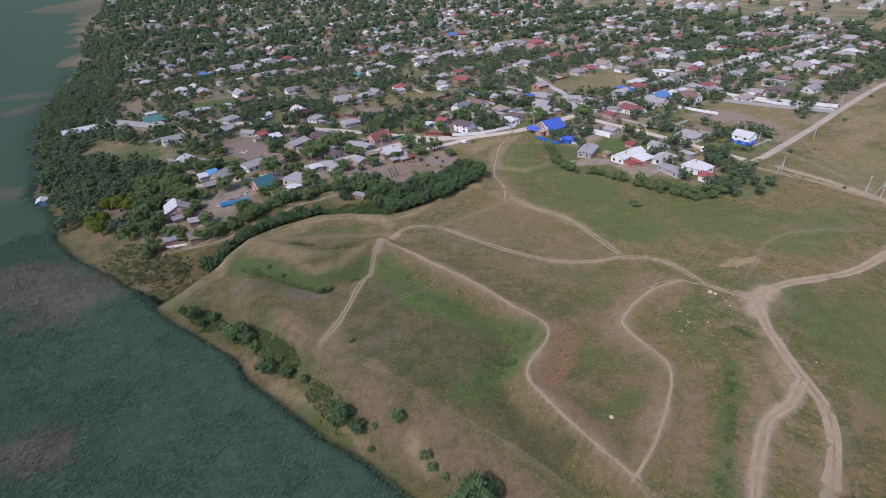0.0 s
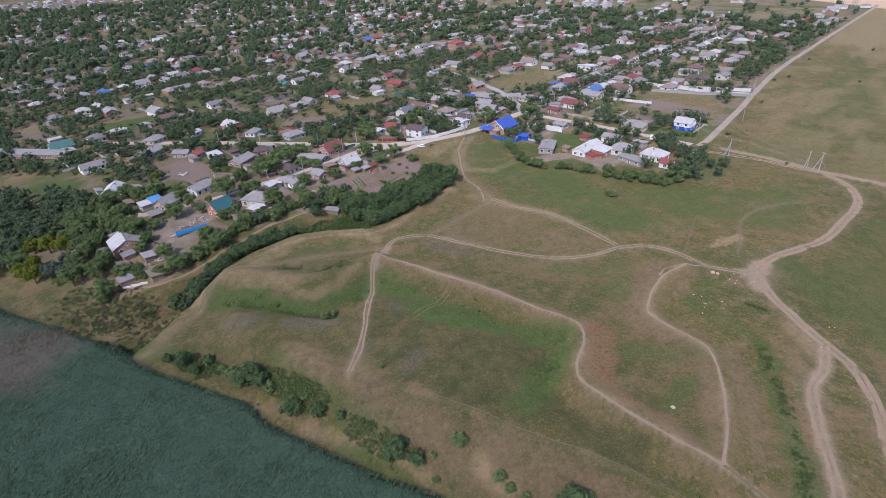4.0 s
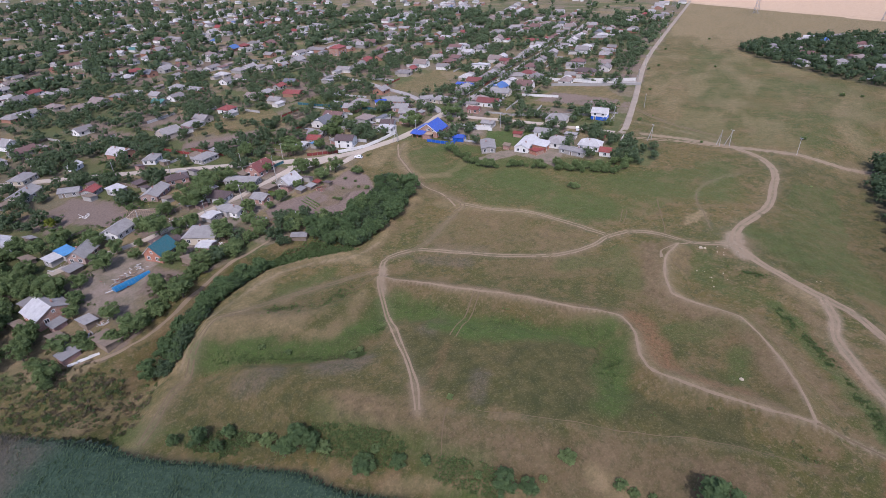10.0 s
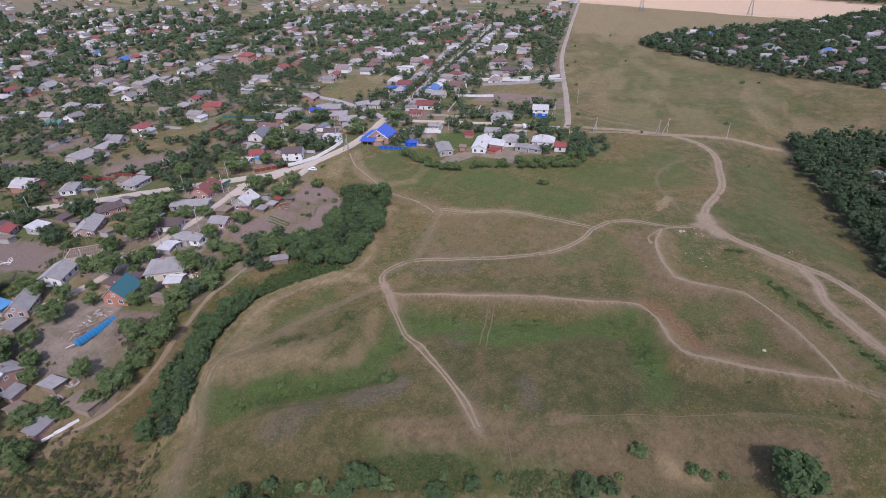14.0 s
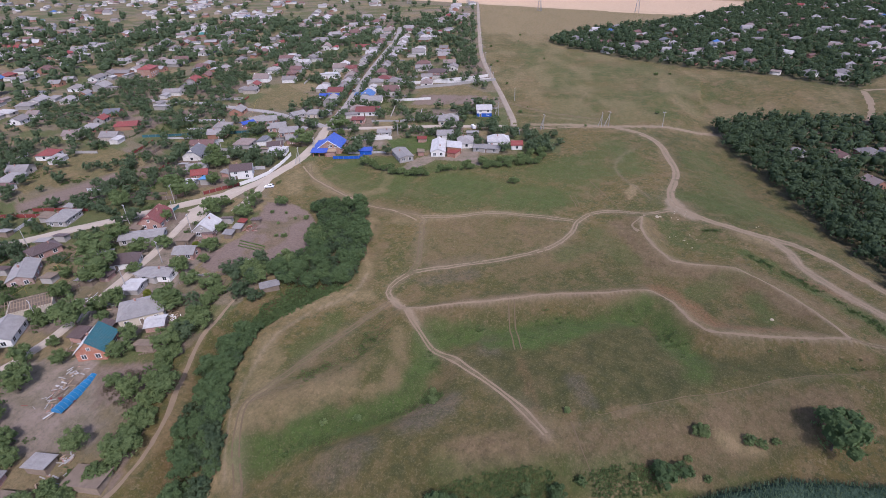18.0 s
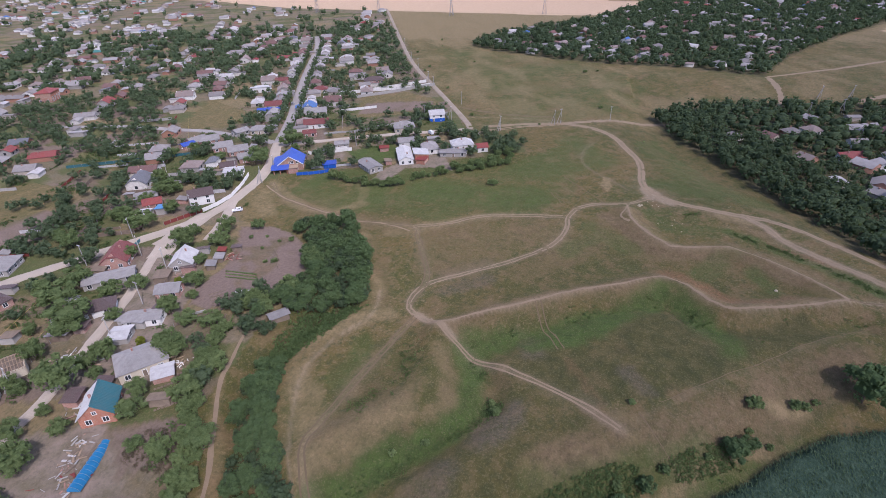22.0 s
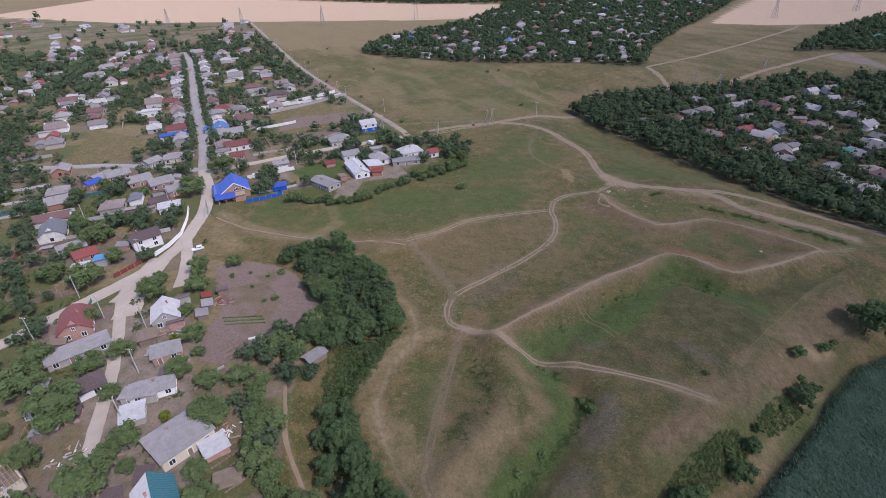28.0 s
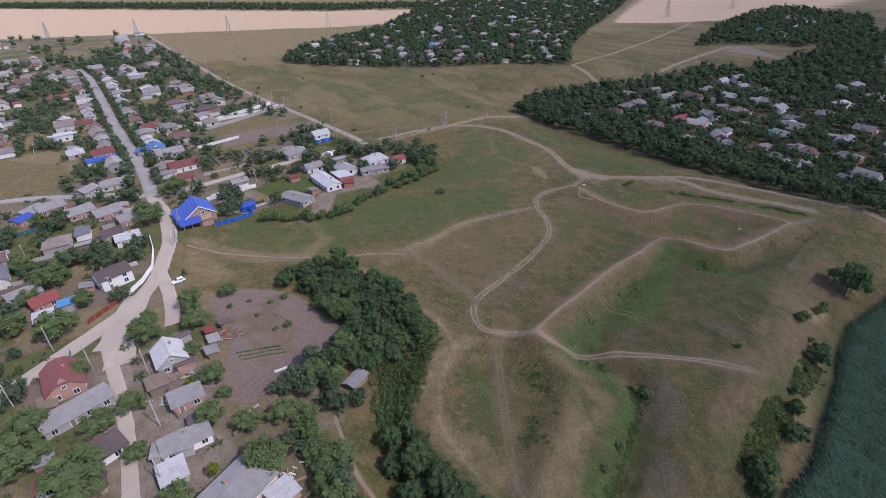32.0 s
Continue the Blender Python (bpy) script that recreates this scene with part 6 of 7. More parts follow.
car(14.5, 286.7, 2.3, CAR_WHITE, "white hatchback parked on dry grass beside the road")
car(148, 374.5, 0.6, CAR_WHITE, "white car parked at the roadside")
car(157.5, 377, 0.6, STEEL, "silver car parked at the roadside")
car(134, 256.5, 0.9, CAR_WHITE, "white van parked in a yard", True, "van")


def greenhouse(x, y, turn, L, r):
    """A hooped tunnel greenhouse under blue film, with its hoops showing."""
    root = new("greenhouse")
    root.matrix_basis = Matrix.Translation((x, y, height(x, y))) @ Matrix.Rotation(turn, 4, "Z")
    rnd = random.Random(3)
    n, m = 22, 10
    v = [(L * (k / n - 0.5), math.cos(math.pi * j / m) * (r - 0.06 * (k % 2) + rnd.uniform(-0.03, 0.03)), math.sin(math.pi * j / m) * (r * 1.02 - 0.07 * (k % 2)) - 0.05) for k in range(n + 1) for j in range(m + 1)]
    f = [(k * (m + 1) + j, k * (m + 1) + j + 1, (k + 1) * (m + 1) + j + 1, (k + 1) * (m + 1) + j) for k in range(n) for j in range(m)]
    part("film", mesh_from("film", v, f, FILM_BLUE, True), None, root)
    for k in range(0, n + 1, 2):
        hv, hf = [], []
        for j in range(m):
            p = [(L * (k / n - 0.5), math.cos(math.pi * q / m) * (r + 0.03), math.sin(math.pi * q / m) * (r * 1.02 + 0.03) - 0.05) for q in (j, j + 1)]
            limb(hv, hf, p[0], p[1], 0.035, 0.035, 4)
        part("hoop", mesh_from("hoop", hv, hf, STEEL), None, root)
    for end in (-1, 1):
        ev = [(end * L / 2, math.cos(math.pi * j / m) * r, math.sin(math.pi * j / m) * r - 0.05) for j in range(m + 1)] + [(end * (L / 2 - 0.05), math.cos(math.pi * j / m) * r, math.sin(math.pi * j / m) * r - 0.05) for j in range(m + 1)]
        part("end_wall", mesh_from("end_wall", ev, [tuple(range(m + 1)), tuple(range(m + 1, 2 * m + 2))[::-1]], FILM_BLUE), None, root)
    return tagged(root, "long blue film-covered tunnel greenhouse in a yard", "greenhouse")


greenhouse(-93.6, 223.6, math.atan2(4.4, 9.9), 12.5, 1.45)


def rafter_house(x, y, angle, L, W):
    """A house being built: bare walls and open timber rafters."""
    root = new("unfinished_house")
    root.matrix_basis = Matrix.Translation((x, y, height(x, y))) @ Matrix.Rotation(radians(angle), 4, "Z")
    part("wall", box_mesh("wall", [(-L / 2, L / 2, -W / 2, -W / 2 + 0.35, -1, 2.6), (-L / 2, L / 2, W / 2 - 0.35, W / 2, -1, 2.6), (-L / 2, -L / 2 + 0.35, -W / 2, W / 2, -1, 2.6), (L / 2 - 0.35, L / 2, -W / 2, W / 2, -1, 2.6)], CREAM), None, root)
    part("ceiling", box_mesh("ceiling", [(-L / 2 + 0.3, L / 2 - 0.3, -W / 2 + 0.3, W / 2 - 0.3, 2.35, 2.45)], WOOD_OLD), None, root)
    n = int(L / 0.75)
    for k in range(n + 1):
        px = -L / 2 + L * k / n
        for s in (-1, 1):
            v, f = [], []
            limb(v, f, (px, s * (W / 2 + 0.4), 2.45), (px, 0, 4.5), 0.09, 0.09, 4)
            part("rafter", mesh_from("rafter", v, f, WOOD_PALE), None, root)
    for s, q in ((-1, 0.25), (-1, 0.6), (1, 0.25), (1, 0.6), (1, 0.95), (-1, 0.95)):
        v, f = [], []
        limb(v, f, (-L / 2, s * W / 2 * q, 4.55 - 2.05 * q), (L / 2, s * W / 2 * q, 4.55 - 2.05 * q), 0.06, 0.06, 4)
        part("batten", mesh_from("batten", v, f, WOOD_PALE), None, root)
    return tagged(root, "unfinished house with bare timber rafters", "house")


rafter_house(-86, 272, 155, 12, 8)

# vegetable beds: low rows of earth and plants in the bare garden
def vegetable_row(x, y, angle, green, n=12):
    root = new("vegetable_row")
    root.matrix_basis = Matrix.Translation((x, y, height(x, y))) @ Matrix.Rotation(radians(angle), 4, "Z")
    me = box_mesh("clump", [(-0.3, 0.3, -0.26, 0.26, -0.2, 0.2), (-0.2, 0.2, -0.16, 0.16, 0.2, 0.32)], LEAF_NEAR if green else WOOD_OLD)
    for j in range(n):
        part("clump", me, None, root, at=pose(j * 0.8, rr.uniform(-0.08, 0.08), rr.uniform(-0.08, 0.04), 0, 0, rr.uniform(-25, 25)))
    return tagged(root, "row of young green vegetables in bare soil" if green else "row of dug earth and dry stalks in bare soil", "vegetable row", "vegetable rows")


rr = random.Random(14)
for k in range(3):
    vegetable_row(-22.6 - 1.3 * k, 255 - 1.3 * k, -77, True, 15)
for k in range(6):
    vegetable_row(-35.4 - 1.1 * k, 249.5 - 1.7 * k, -35, False, 7)
for k in range(3):
    vegetable_row(-4 - 2.0 * k, 250 - 1.5 * k, -128, False, 12)


for k in range(6):
    vegetable_row(-77 + 1.6 * k, 223 + 2.0 * k, -32, False, 9)
for k in range(5):
    vegetable_row(-45.5 + 1.4 * k, 242.5 - 2.1 * k, -150, k % 2 == 0, 8)

STONE_TAN = plain("pale_limestone", (0.40, 0.345, 0.25), 0.95, 0, 4, 0.8, 0.25)


def stone(x, y, s, k, label):
    bm = bmesh.new()
    bmesh.ops.create_icosphere(bm, subdivisions=2, radius=s)
    for v in bm.verts:
        v.co *= 1 + 0.35 * noise.noise(v.co * 1.3 + Vector((k, 0, 0)))
        v.co.z *= 0.7
    me = bpy.data.meshes.new("stone")
    bm.to_mesh(me)
    bm.free()
    me.materials.append(STONE_TAN)
    ob = new("stone", me)
    ob.matrix_basis = Matrix.Translation((x, y, height(x, y) + s * 0.25))
    return tagged(ob, label, "stone")


stone(37.1, 87.2, 0.5, 3, "pale standing stone in the grass of the bastion")
stone(81.8, 134.3, 0.7, 5, "pale block beside the track")
stone(83, 133.4, 0.5, 6, "pale block beside the track")
rr = random.Random(4)
for k in range(22):
    cx, cy = rr.choice(((88, 128), (72, 122), (92, 129), (96, 103), (70, 121), (66, 118)))
    stone(cx + rr.uniform(-4, 4), cy + rr.uniform(-4, 4), rr.uniform(0.10, 0.24), k, "small pale stone in the grass")


def heap(x, y, s, label, name, mats, n=26):
    """A loose heap of boards and odds and ends."""
    rr = random.Random(int(x * 13 + y))
    root = new(name)
    root.matrix_basis = Matrix.Translation((x, y, height(x, y)))
    for k in range(n):
        L, w = rr.uniform(0.6, 2.6), rr.uniform(0.1, 0.5)
        m = Matrix.Translation((rr.gauss(0, s), rr.gauss(0, s), rr.uniform(0.1, 0.5))) @ Euler((rr.uniform(-0.25, 0.25), rr.uniform(-0.25, 0.25), rr.uniform(0, 3.1))).to_matrix().to_4x4()
        part("board", box_mesh("board", [(-L / 2, L / 2, -w / 2, w / 2, -0.05, 0.05)], rr.choice(mats)), None, root, at=m)
    return tagged(root, label, "heap")


for x, y, n in ((-95.5, 228.5, 18), (-90.5, 231.5, 18), (-99.5, 223.5, 14), (-103.5, 207, 16), (-108.5, 205, 12), (-86, 241, 12), (-72, 254, 16), (-66.5, 246.5, 12), (-40, 267, 12)):
    heap(x, y, 1.3, "low pile of boards, bricks and tubs in a yard", "yard_pile", (WOOD_OLD, WOOD_PALE, CONCRETE, BRICK_PINK, SLATE_LIGHT), n)
heap(-98, 226, 2.2, "heap of old boards and scrap in a yard", "scrap_heap", (WOOD_OLD, WOOD_PALE, CONCRETE, RUST))
heap(-92, 229, 1.8, "stack of weathered timber beside the greenhouse", "timber_heap", (WOOD_OLD, WOOD_PALE))
heap(-112, 246, 2.0, "clutter of boards between blue-roofed sheds", "scrap_heap", (WOOD_OLD, CONCRETE, SLATE_LIGHT))
heap(-31, 267, 1.6, "rubble and boards beside the gabled house", "rubble_heap", (WOOD_OLD, BRICK_PINK, CONCRETE))
heap(-75, 262, 1.8, "pale rubble and boards beside the lane", "rubble_heap", (CONCRETE, WOOD_PALE, WHITEWASH))
heap(-63, 232, 1.5, "white sheets and crates behind the annex", "crate_heap", (WHITEWASH, WOOD_PALE))
for x, y, L, W, a, roof in ((-17.9, 262.9, 3.6, 2.6, 35, SLATE), (-10.1, 262.3, 3.0, 2.4, 125, BROWN_ROOF), (-22.9, 261.6, 3.4, 2.8, 35, SLATE_DARK), (-14, 265.5, 2.6, 2.2, 35, RUST)):
    house(x, y, L, W, a, 2.3, 1.9, "shed", roof, WOOD_OLD, "small old hutch with a sheet roof beside the bare garden", chimney=False, name="shed")
house(-35.5, 220.3, 5.5, 3.2, 150, 2.6, 2.0, "gable", SLATE_DARK, WOOD_OLD, "old grey hut half hidden among grove trees", chimney=False, name="shed")
heap(-15, 260, 1.6, "old hutches and boards beside the garden", "hutch_heap", (WOOD_OLD, BRICK_PINK, RUST))
heap(-106, 202, 1.6, "collapsed shed boards at the foot of the plot", "scrap_heap", (WOOD_OLD, CONCRETE))
heap(-108, 289, 1.6, "stack of long white boards on a ploughed plot", "board_stack", (WHITEWASH,), 10)

# the blue-roofed house has a low blue porch along two sides, with posts
for h in HOUSES:
    if "bright blue metal roof" in h["label"]:
        part("porch_roof", roof_mesh(14.5, 2.8, 2.6, 3.3, "shed"), BLUE_ROOF, h, at=pose(0, 7.5, 0, 0, 0, 180))
        part("porch_roof", roof_mesh(7.6, 4.0, 2.5, 3.5, "shed"), BLUE_ROOF, h, at=pose(-8.6, 4.6, 0, 0, 0, -90))
        part("porch_roof", roof_mesh(3.6, 2.6, 2.5, 3.0, "shed"), WOOD_PALE, h, "pale board porch roof", at=pose(-8.0, -1.6, 0, 0, 0, -90))
        for px, py in ((-5, 8.6), (0, 8.6), (5, 8.6), (-10.3, 7.6), (-10.3, 4.6), (-10.3, 1.4), (-9.1, -2.9)):
            part("porch_post", box_mesh("porch_post", [(-0.18, 0.18, -0.18, 0.18, -0.6, 2.5)], BRICK), None, h, at=pose(px, py, 0))
        for side in (-1, 1):
            v, f = [], []
            limb(v, f, (-6.97, side * 6.4, 3.0), (-6.97, 0, 7.36), 0.16, 0.16, 4)
            part("bargeboard", mesh_from("bargeboard", v, f, FRAME_WHITE), None, h, "white gable trim")
        for py in (-3.6, -1.0):
            add_window(h, -6.5, py, 3.6, -90)
house(71.5, 281, 6, 4.5, 125, 3.4, 2.4, "gable", BLUE_ROOF, BLUE_PAINT, "small blue-roofed gate shelter beside the blue fence", name="shed", chimney=False)

# the white house at the village edge has a blue-painted lower storey
for h in HOUSES:
    if "white and blue two-storey" in h["label"]:
        part("wall_base", box_mesh("wall_base", [(-4.49, 4.49, -4.04, 4.04, -0.3, 2.1)], BLUE_PAINT), None, h, "blue-painted lower storey")

# ---- the rest of the village ----
OX, OY = -460, -450
taken = np.zeros((1400, 1700), bool)


def mark(x, y, r):
    i0, j0, r1 = int(x - OX), int(y - OY), int(math.ceil(r))
    if 0 <= i0 < 1400 and 0 <= j0 < 1700:
        taken[max(0, i0 - r1):i0 + r1 + 1, max(0, j0 - r1):j0 + r1 + 1] = True


def free(x, y):
    i, j = int(x - OX), int(y - OY)
    return not (0 <= i < 1400 and 0 <= j < 1700) or not taken[i, j]


STREETS = [[(405, 549), (344, 501), (132.7, 357.5), (90.5, 331), (70, 316.5), (30.5, 299), (0, 297), (-17.5, 303.6), (-60, 321), (-170, 362)], [(-2, 299), (-24, 289.5), (-66.6, 262.8), (-120, 246)],
           [(90, 331), (91, 386), (78, 450), (60, 500)], [(86, 328), (116, 290), (160, 236)], [(24, 298), (0, 283), (-9, 279)], [(150, 240), (300, 360), (643, 597)]]
for line in STREETS:
    for x, y in bend(line, 2.0):
        mark(x, y, 3)
for h in HOUSES:
    mark(h.location.x, h.location.y, 5)
mark(-35.5, 220.3, 4), mark(-93, 224, 7), mark(-86, 272, 6), mark(14.5, 287, 4), mark(134, 256, 3)
for line in ([(43, 300), (20, 272), (9, 279)], [(-96, 206), (-100, 236)], [(100, 262), (92, 272), (84, 265)], [(20, 410), (-10, 395), (-40, 385)], [(-60, 362), (-20, 362)], [(-100, 285), (-118, 305)], [(-40, 262), (-46, 268)]):
    for x, y in bend(line, 2.0):
        mark(x, y, 6)
for x in range(-45, 12):
    for y in range(226, 282):
        if inside(np.array([x]), np.array([y]), GARDEN)[0]:
            mark(x, y, 1)


def fill(ring, gap, seed, gap_y=0, turn=0.0, jitter=0.5):
    """Jittered spots inside a polygon."""
    rs = np.random.RandomState(seed)
    P = np.array(ring)
    c, s = math.cos(turn), math.sin(turn)
    U, V = P[:, 0] * c + P[:, 1] * s, -P[:, 0] * s + P[:, 1] * c
    A, B = np.meshgrid(np.arange(U.min(), U.max(), gap), np.arange(V.min(), V.max(), gap_y or gap))
    A = A + rs.uniform(-jitter, jitter, A.shape) * gap
    B = B + rs.uniform(-jitter, jitter, A.shape) * (gap_y or gap)
    X, Y = A * c - B * s, A * s + B * c
    ok = inside(X, Y, ring)
    return list(zip(X[ok].tolist(), Y[ok].tolist()))


rnd = random.Random(21)
KINDS = []
for k, (L, W, r, e, kind) in enumerate(((10, 8, 4.8, 2.8, "gable"), (11, 8, 4.6, 2.8, "hip"), (8, 6.5, 4.4, 2.7, "gable"), (13, 8, 4.6, 2.8, "gable"), (9, 9, 5.0, 3.0, "hip"), (7, 5, 3.2, 2.5, "gable"), (9, 5, 3.0, 2.4, "shed"), (12, 9, 6.2, 3.2, "half"))):
    root = new("house" if e > 2.55 else "shed")
    b = part("wall", wall_mesh(L, W, e, r, kind), None, root)
    if b.data.materials:
        b.data.materials[0] = WALL_ANY
    else:
        b.data.materials.append(WALL_ANY)
    part("roof", roof_mesh(L, W, e, r, kind), ROOF_ANY, root)
    if e > 2.55:
        for px, py, a in ((-L / 4, -W / 2, 0), (L / 4, -W / 2, 0), (-L / 2, 0, -90)):
            part("window", WINDOW[1], None, root, at=Matrix.Translation((px, py - (0.02 if a == 0 else 0), 0.9)) @ Matrix.Rotation(radians(a), 4, "Z"))
        part("chimney", CHIMNEY, None, root, at=Matrix.Translation((L * 0.15, W * 0.1, r - 0.5)))
    tagged(root, "old single-storey village house with sheet roofing" if e > 2.55 else "low sheet-roofed garden shed", "house" if e > 2.55 else "shed", "village houses" if e > 2.55 else "garden sheds")
    KINDS.append((root, L, W, e, r, kind))
placed = set()
spots = []
LANE_X, LANE_Y, DIR_X, DIR_Y = 132.7, 357.5, 0.826, 0.565
lane_spots = []
for row in range(-1, 28):
    off = -56 if row < 0 else 62 * (row + 1) + 9 * (row % 3)
    for k in range(-60, 70):
        for side in (-1, 1):
            if row > 8 and (k + row) % 2:
                continue
            along = 16.5 * k + rnd.uniform(-3, 3)
            q = off + side * rnd.uniform(9, 13) + 14 * math.sin(along / 90 + row)
            lane_spots.append((LANE_X + DIR_X * along - DIR_Y * q, LANE_Y + DIR_Y * along + DIR_X * q))
cand = np.array(lane_spots)
cand = cand[inside(cand[:, 0], cand[:, 1], VILLAGE)]
PLOTS = ([(87, 410), (117, 429), (147, 443), (132, 394), (103, 379)], [(142, 316), (190, 343), (213, 319), (203, 289), (188, 276), (160, 295)], [(-223, 318), (-216, 333), (-162, 307), (-154, 290), (-170, 287)], [(-191, 404), (-175, 414), (-154, 419), (-149, 401), (-177, 390)])
for ring in PLOTS:
    for x in range(int(min(p[0] for p in ring)), int(max(p[0] for p in ring)), 3):
        for y in range(int(min(p[1] for p in ring)), int(max(p[1] for p in ring)), 3):
            if inside(np.array([x]), np.array([y]), ring)[0]:
                mark(x, y, 2)
for (x, y), w in zip(cand.tolist(), marsh_depth(cand[:, 0], cand[:, 1])):
    if w > -60 or (-150 < x < 22 and 185 < y < 300) or (-70 < x < 62 and y < 338):
        continue
    if all(free(x + a, y + b) for a, b in ((0, 0), (5, 0), (-5, 0), (0, 5), (0, -5))) and rough(x, y, 45, 2) > 0.38 and rnd.random() < 0.8:
        if 0.826 * x + 0.565 * y > 740 and rnd.random() < 0.5:
            continue
        spots.append((math.hypot(x + 60, y - 150), x, y))
        mark(x, y, 4)
MAIN = bend([(90.5, 331), (132.7, 357.5), (216, 415.5), (344, 501), (405, 549)], 14.5)
for (ax, ay), (bx, by) in zip(MAIN, MAIN[1:]):
    n = math.hypot(bx - ax, by - ay)
    for side in (-1, 1):
        for off in (11.0, 26):
            x, y = ax - (by - ay) / n * off * side, ay + (bx - ax) / n * off * side
            if rnd.random() < (0.85 if off < 20 else 0.22) and all(free(x + a, y + b) for a, b in ((0, 0), (3, 0), (-3, 0), (0, 3), (0, -3))):
                spots.append((math.hypot(x + 60, y - 150), x, y))
                mark(x, y, 4)
spots.sort()
far_walls, far_roofs = [], []
TEMPLATES = []
for root, L, W, e, r, kind in KINDS:
    l, w = L / 2 + 0.4, W / 2 + 0.4
    i = max(0.2, L / 2 - W * 0.42) if kind == "hip" else l
    rv = np.array([(-l, -w, e - 0.2), (l, -w, e - 0.2), (l, w, e - 0.2), (-l, w, e - 0.2), (-i, 0, r), (i, 0, r)])
    rf = np.array([(0, 1, 5, 4), (2, 3, 4, 5), (1, 2, 5, 5), (3, 0, 4, 4)])
    bv = np.array([(-L / 2, -W / 2, -1), (L / 2, -W / 2, -1), (L / 2, W / 2, -1), (-L / 2, W / 2, -1), (-L / 2, -W / 2, e), (L / 2, -W / 2, e), (L / 2, W / 2, e), (-L / 2, W / 2, e)])
    bf = np.array([(0, 1, 5, 4), (1, 2, 6, 5), (2, 3, 7, 6), (3, 0, 4, 7)])
    if kind != "hip":
        bv = np.concatenate([bv, [(-L / 2, 0, r - 0.15), (L / 2, 0, r - 0.15), (-L / 2, 0, e), (L / 2, 0, e)]])
        bf = np.concatenate([bf, [(7, 10, 4, 8), (5, 11, 6, 9)]])
    TEMPLATES.append((rv, rf[:2] if kind != "hip" else rf, bv, bf))


def set_house(x, y, a, k, far):
    mark(x, y, 5)
    if far:
        z = height(x, y)
        rv, rf, bv, bf = TEMPLATES[k]
        c, s = math.cos(a), math.sin(a)
        for v, f, out in ((rv, rf, far_roofs), (bv, bf, far_walls)):
            out.append((np.stack([v[:, 0] * c - v[:, 1] * s + x, v[:, 0] * s + v[:, 1] * c + y, v[:, 2] + z], -1), f))
        return
    m = Matrix.Translation((x, y, height(x, y))) @ Matrix.Rotation(a, 4, "Z")
    root = KINDS[k][0]
    if k in placed:
        copy_thing(root, m)
    else:
        placed.add(k)
        root.matrix_basis = m


for n, (d, x, y) in enumerate(spots):
    a = radians(35 + rnd.choice((0, 90)) + rnd.gauss(0, 4))
    set_house(x, y, a, rnd.choice((0, 0, 1, 1, 2, 3, 4, 5, 7)), n >= 300)
    if rnd.random() < 0.4:
        b = a + rnd.choice((0, 1.57))
        q, t = rnd.uniform(8, 11), rnd.uniform(0, 6.28)
        if free(x + q * math.cos(t), y + q * math.sin(t)):
            set_house(x + q * math.cos(t), y + q * math.sin(t), b, rnd.choice((5, 6)), n >= 170)
for ring, gap, seed in ((FAR_WOOD, 25, 5), (EAST_WOOD, 36, 6), (GROVE_EAST, 30, 7)):
    for x, y in fill(ring, gap * 0.85, seed, 0, 0.5, 0.5):
        deep = near_line(np.array([x]), np.array([y]), ring + ring[:1])[0][0]
        if deep > (9 if seed == 5 else 45) and rnd.random() < 0.68:
            mark(x - 6, y, 4)
            set_house(x, y, rnd.uniform(0, 3.1), rnd.choice((2, 4, 5, 0)), True)
EAST_HOUSES = ((204, 84, 2), (215, 73, 4), (223, 63, 4), (239.5, 35, 2), (228.5, 24.4, 7), (225, 15, 5), (230, -2, 0), (185, 50, 3), (171, 16, 5), (249, 8, 3), (275, -28, 0), (271, -15, 2), (159, -3, 7), (149, 8, 0), (176, -14, 2),
               (132, 27, 5), (121, 10, 4), (103.5, 25.5, 0), (175, 69, 2), (149, 58, 5), (200, 101, 5), (112, -4, 1), (135, -18, 0), (88, 12, 5), (96, -20, 1), (190, 30, 0), (208, 44, 2), (196, 8, 1), (214, -18, 0), (160, 34, 5), (140, 44, 2), (182, -36, 4), (240, -30, 1), (152, -40, 0), (124, -36, 2), (258, 40, 5), (246, 62, 2))
for x, y, k in EAST_HOUSES:
    set_house(x, y, rnd.choice((0.5, 0.7, 2.1)) + rnd.uniform(-0.2, 0.2), k, False)
    mark(x - 4, y, 3)
ROOF_FAR = (lambda n: n.done(n.mix(n.span(n.noise(n.coords("World"), 0.5, 4), 0.35, 0.75, 0, 0.35), n.ramp(n.island(), ROOF_MIX, True), (0.12, 0.10, 0.09))))(Nodes("far_roofing", 0.8))
WALL_FAR = (lambda n: n.done(n.mix(n.span(n.noise(n.coords("World"), 0.8, 4), 0.35, 0.75, 0, 0.4), n.ramp(n.island(), [(0.0, (0.55, 0.53, 0.49)), (0.35, (0.38, 0.33, 0.28)), (0.55, (0.32, 0.17, 0.12)), (0.72, (0.64, 0.63, 0.60))], True), (0.2, 0.17, 0.14))))(Nodes("far_walls", 0.9))
stuff_from("far_roofs", far_roofs, ROOF_FAR, "countless distant grey, brown and red village roofs", "roofs")
stuff_from("far_walls", far_walls, WALL_FAR, "pale and brick walls of the distant village houses", "walls")

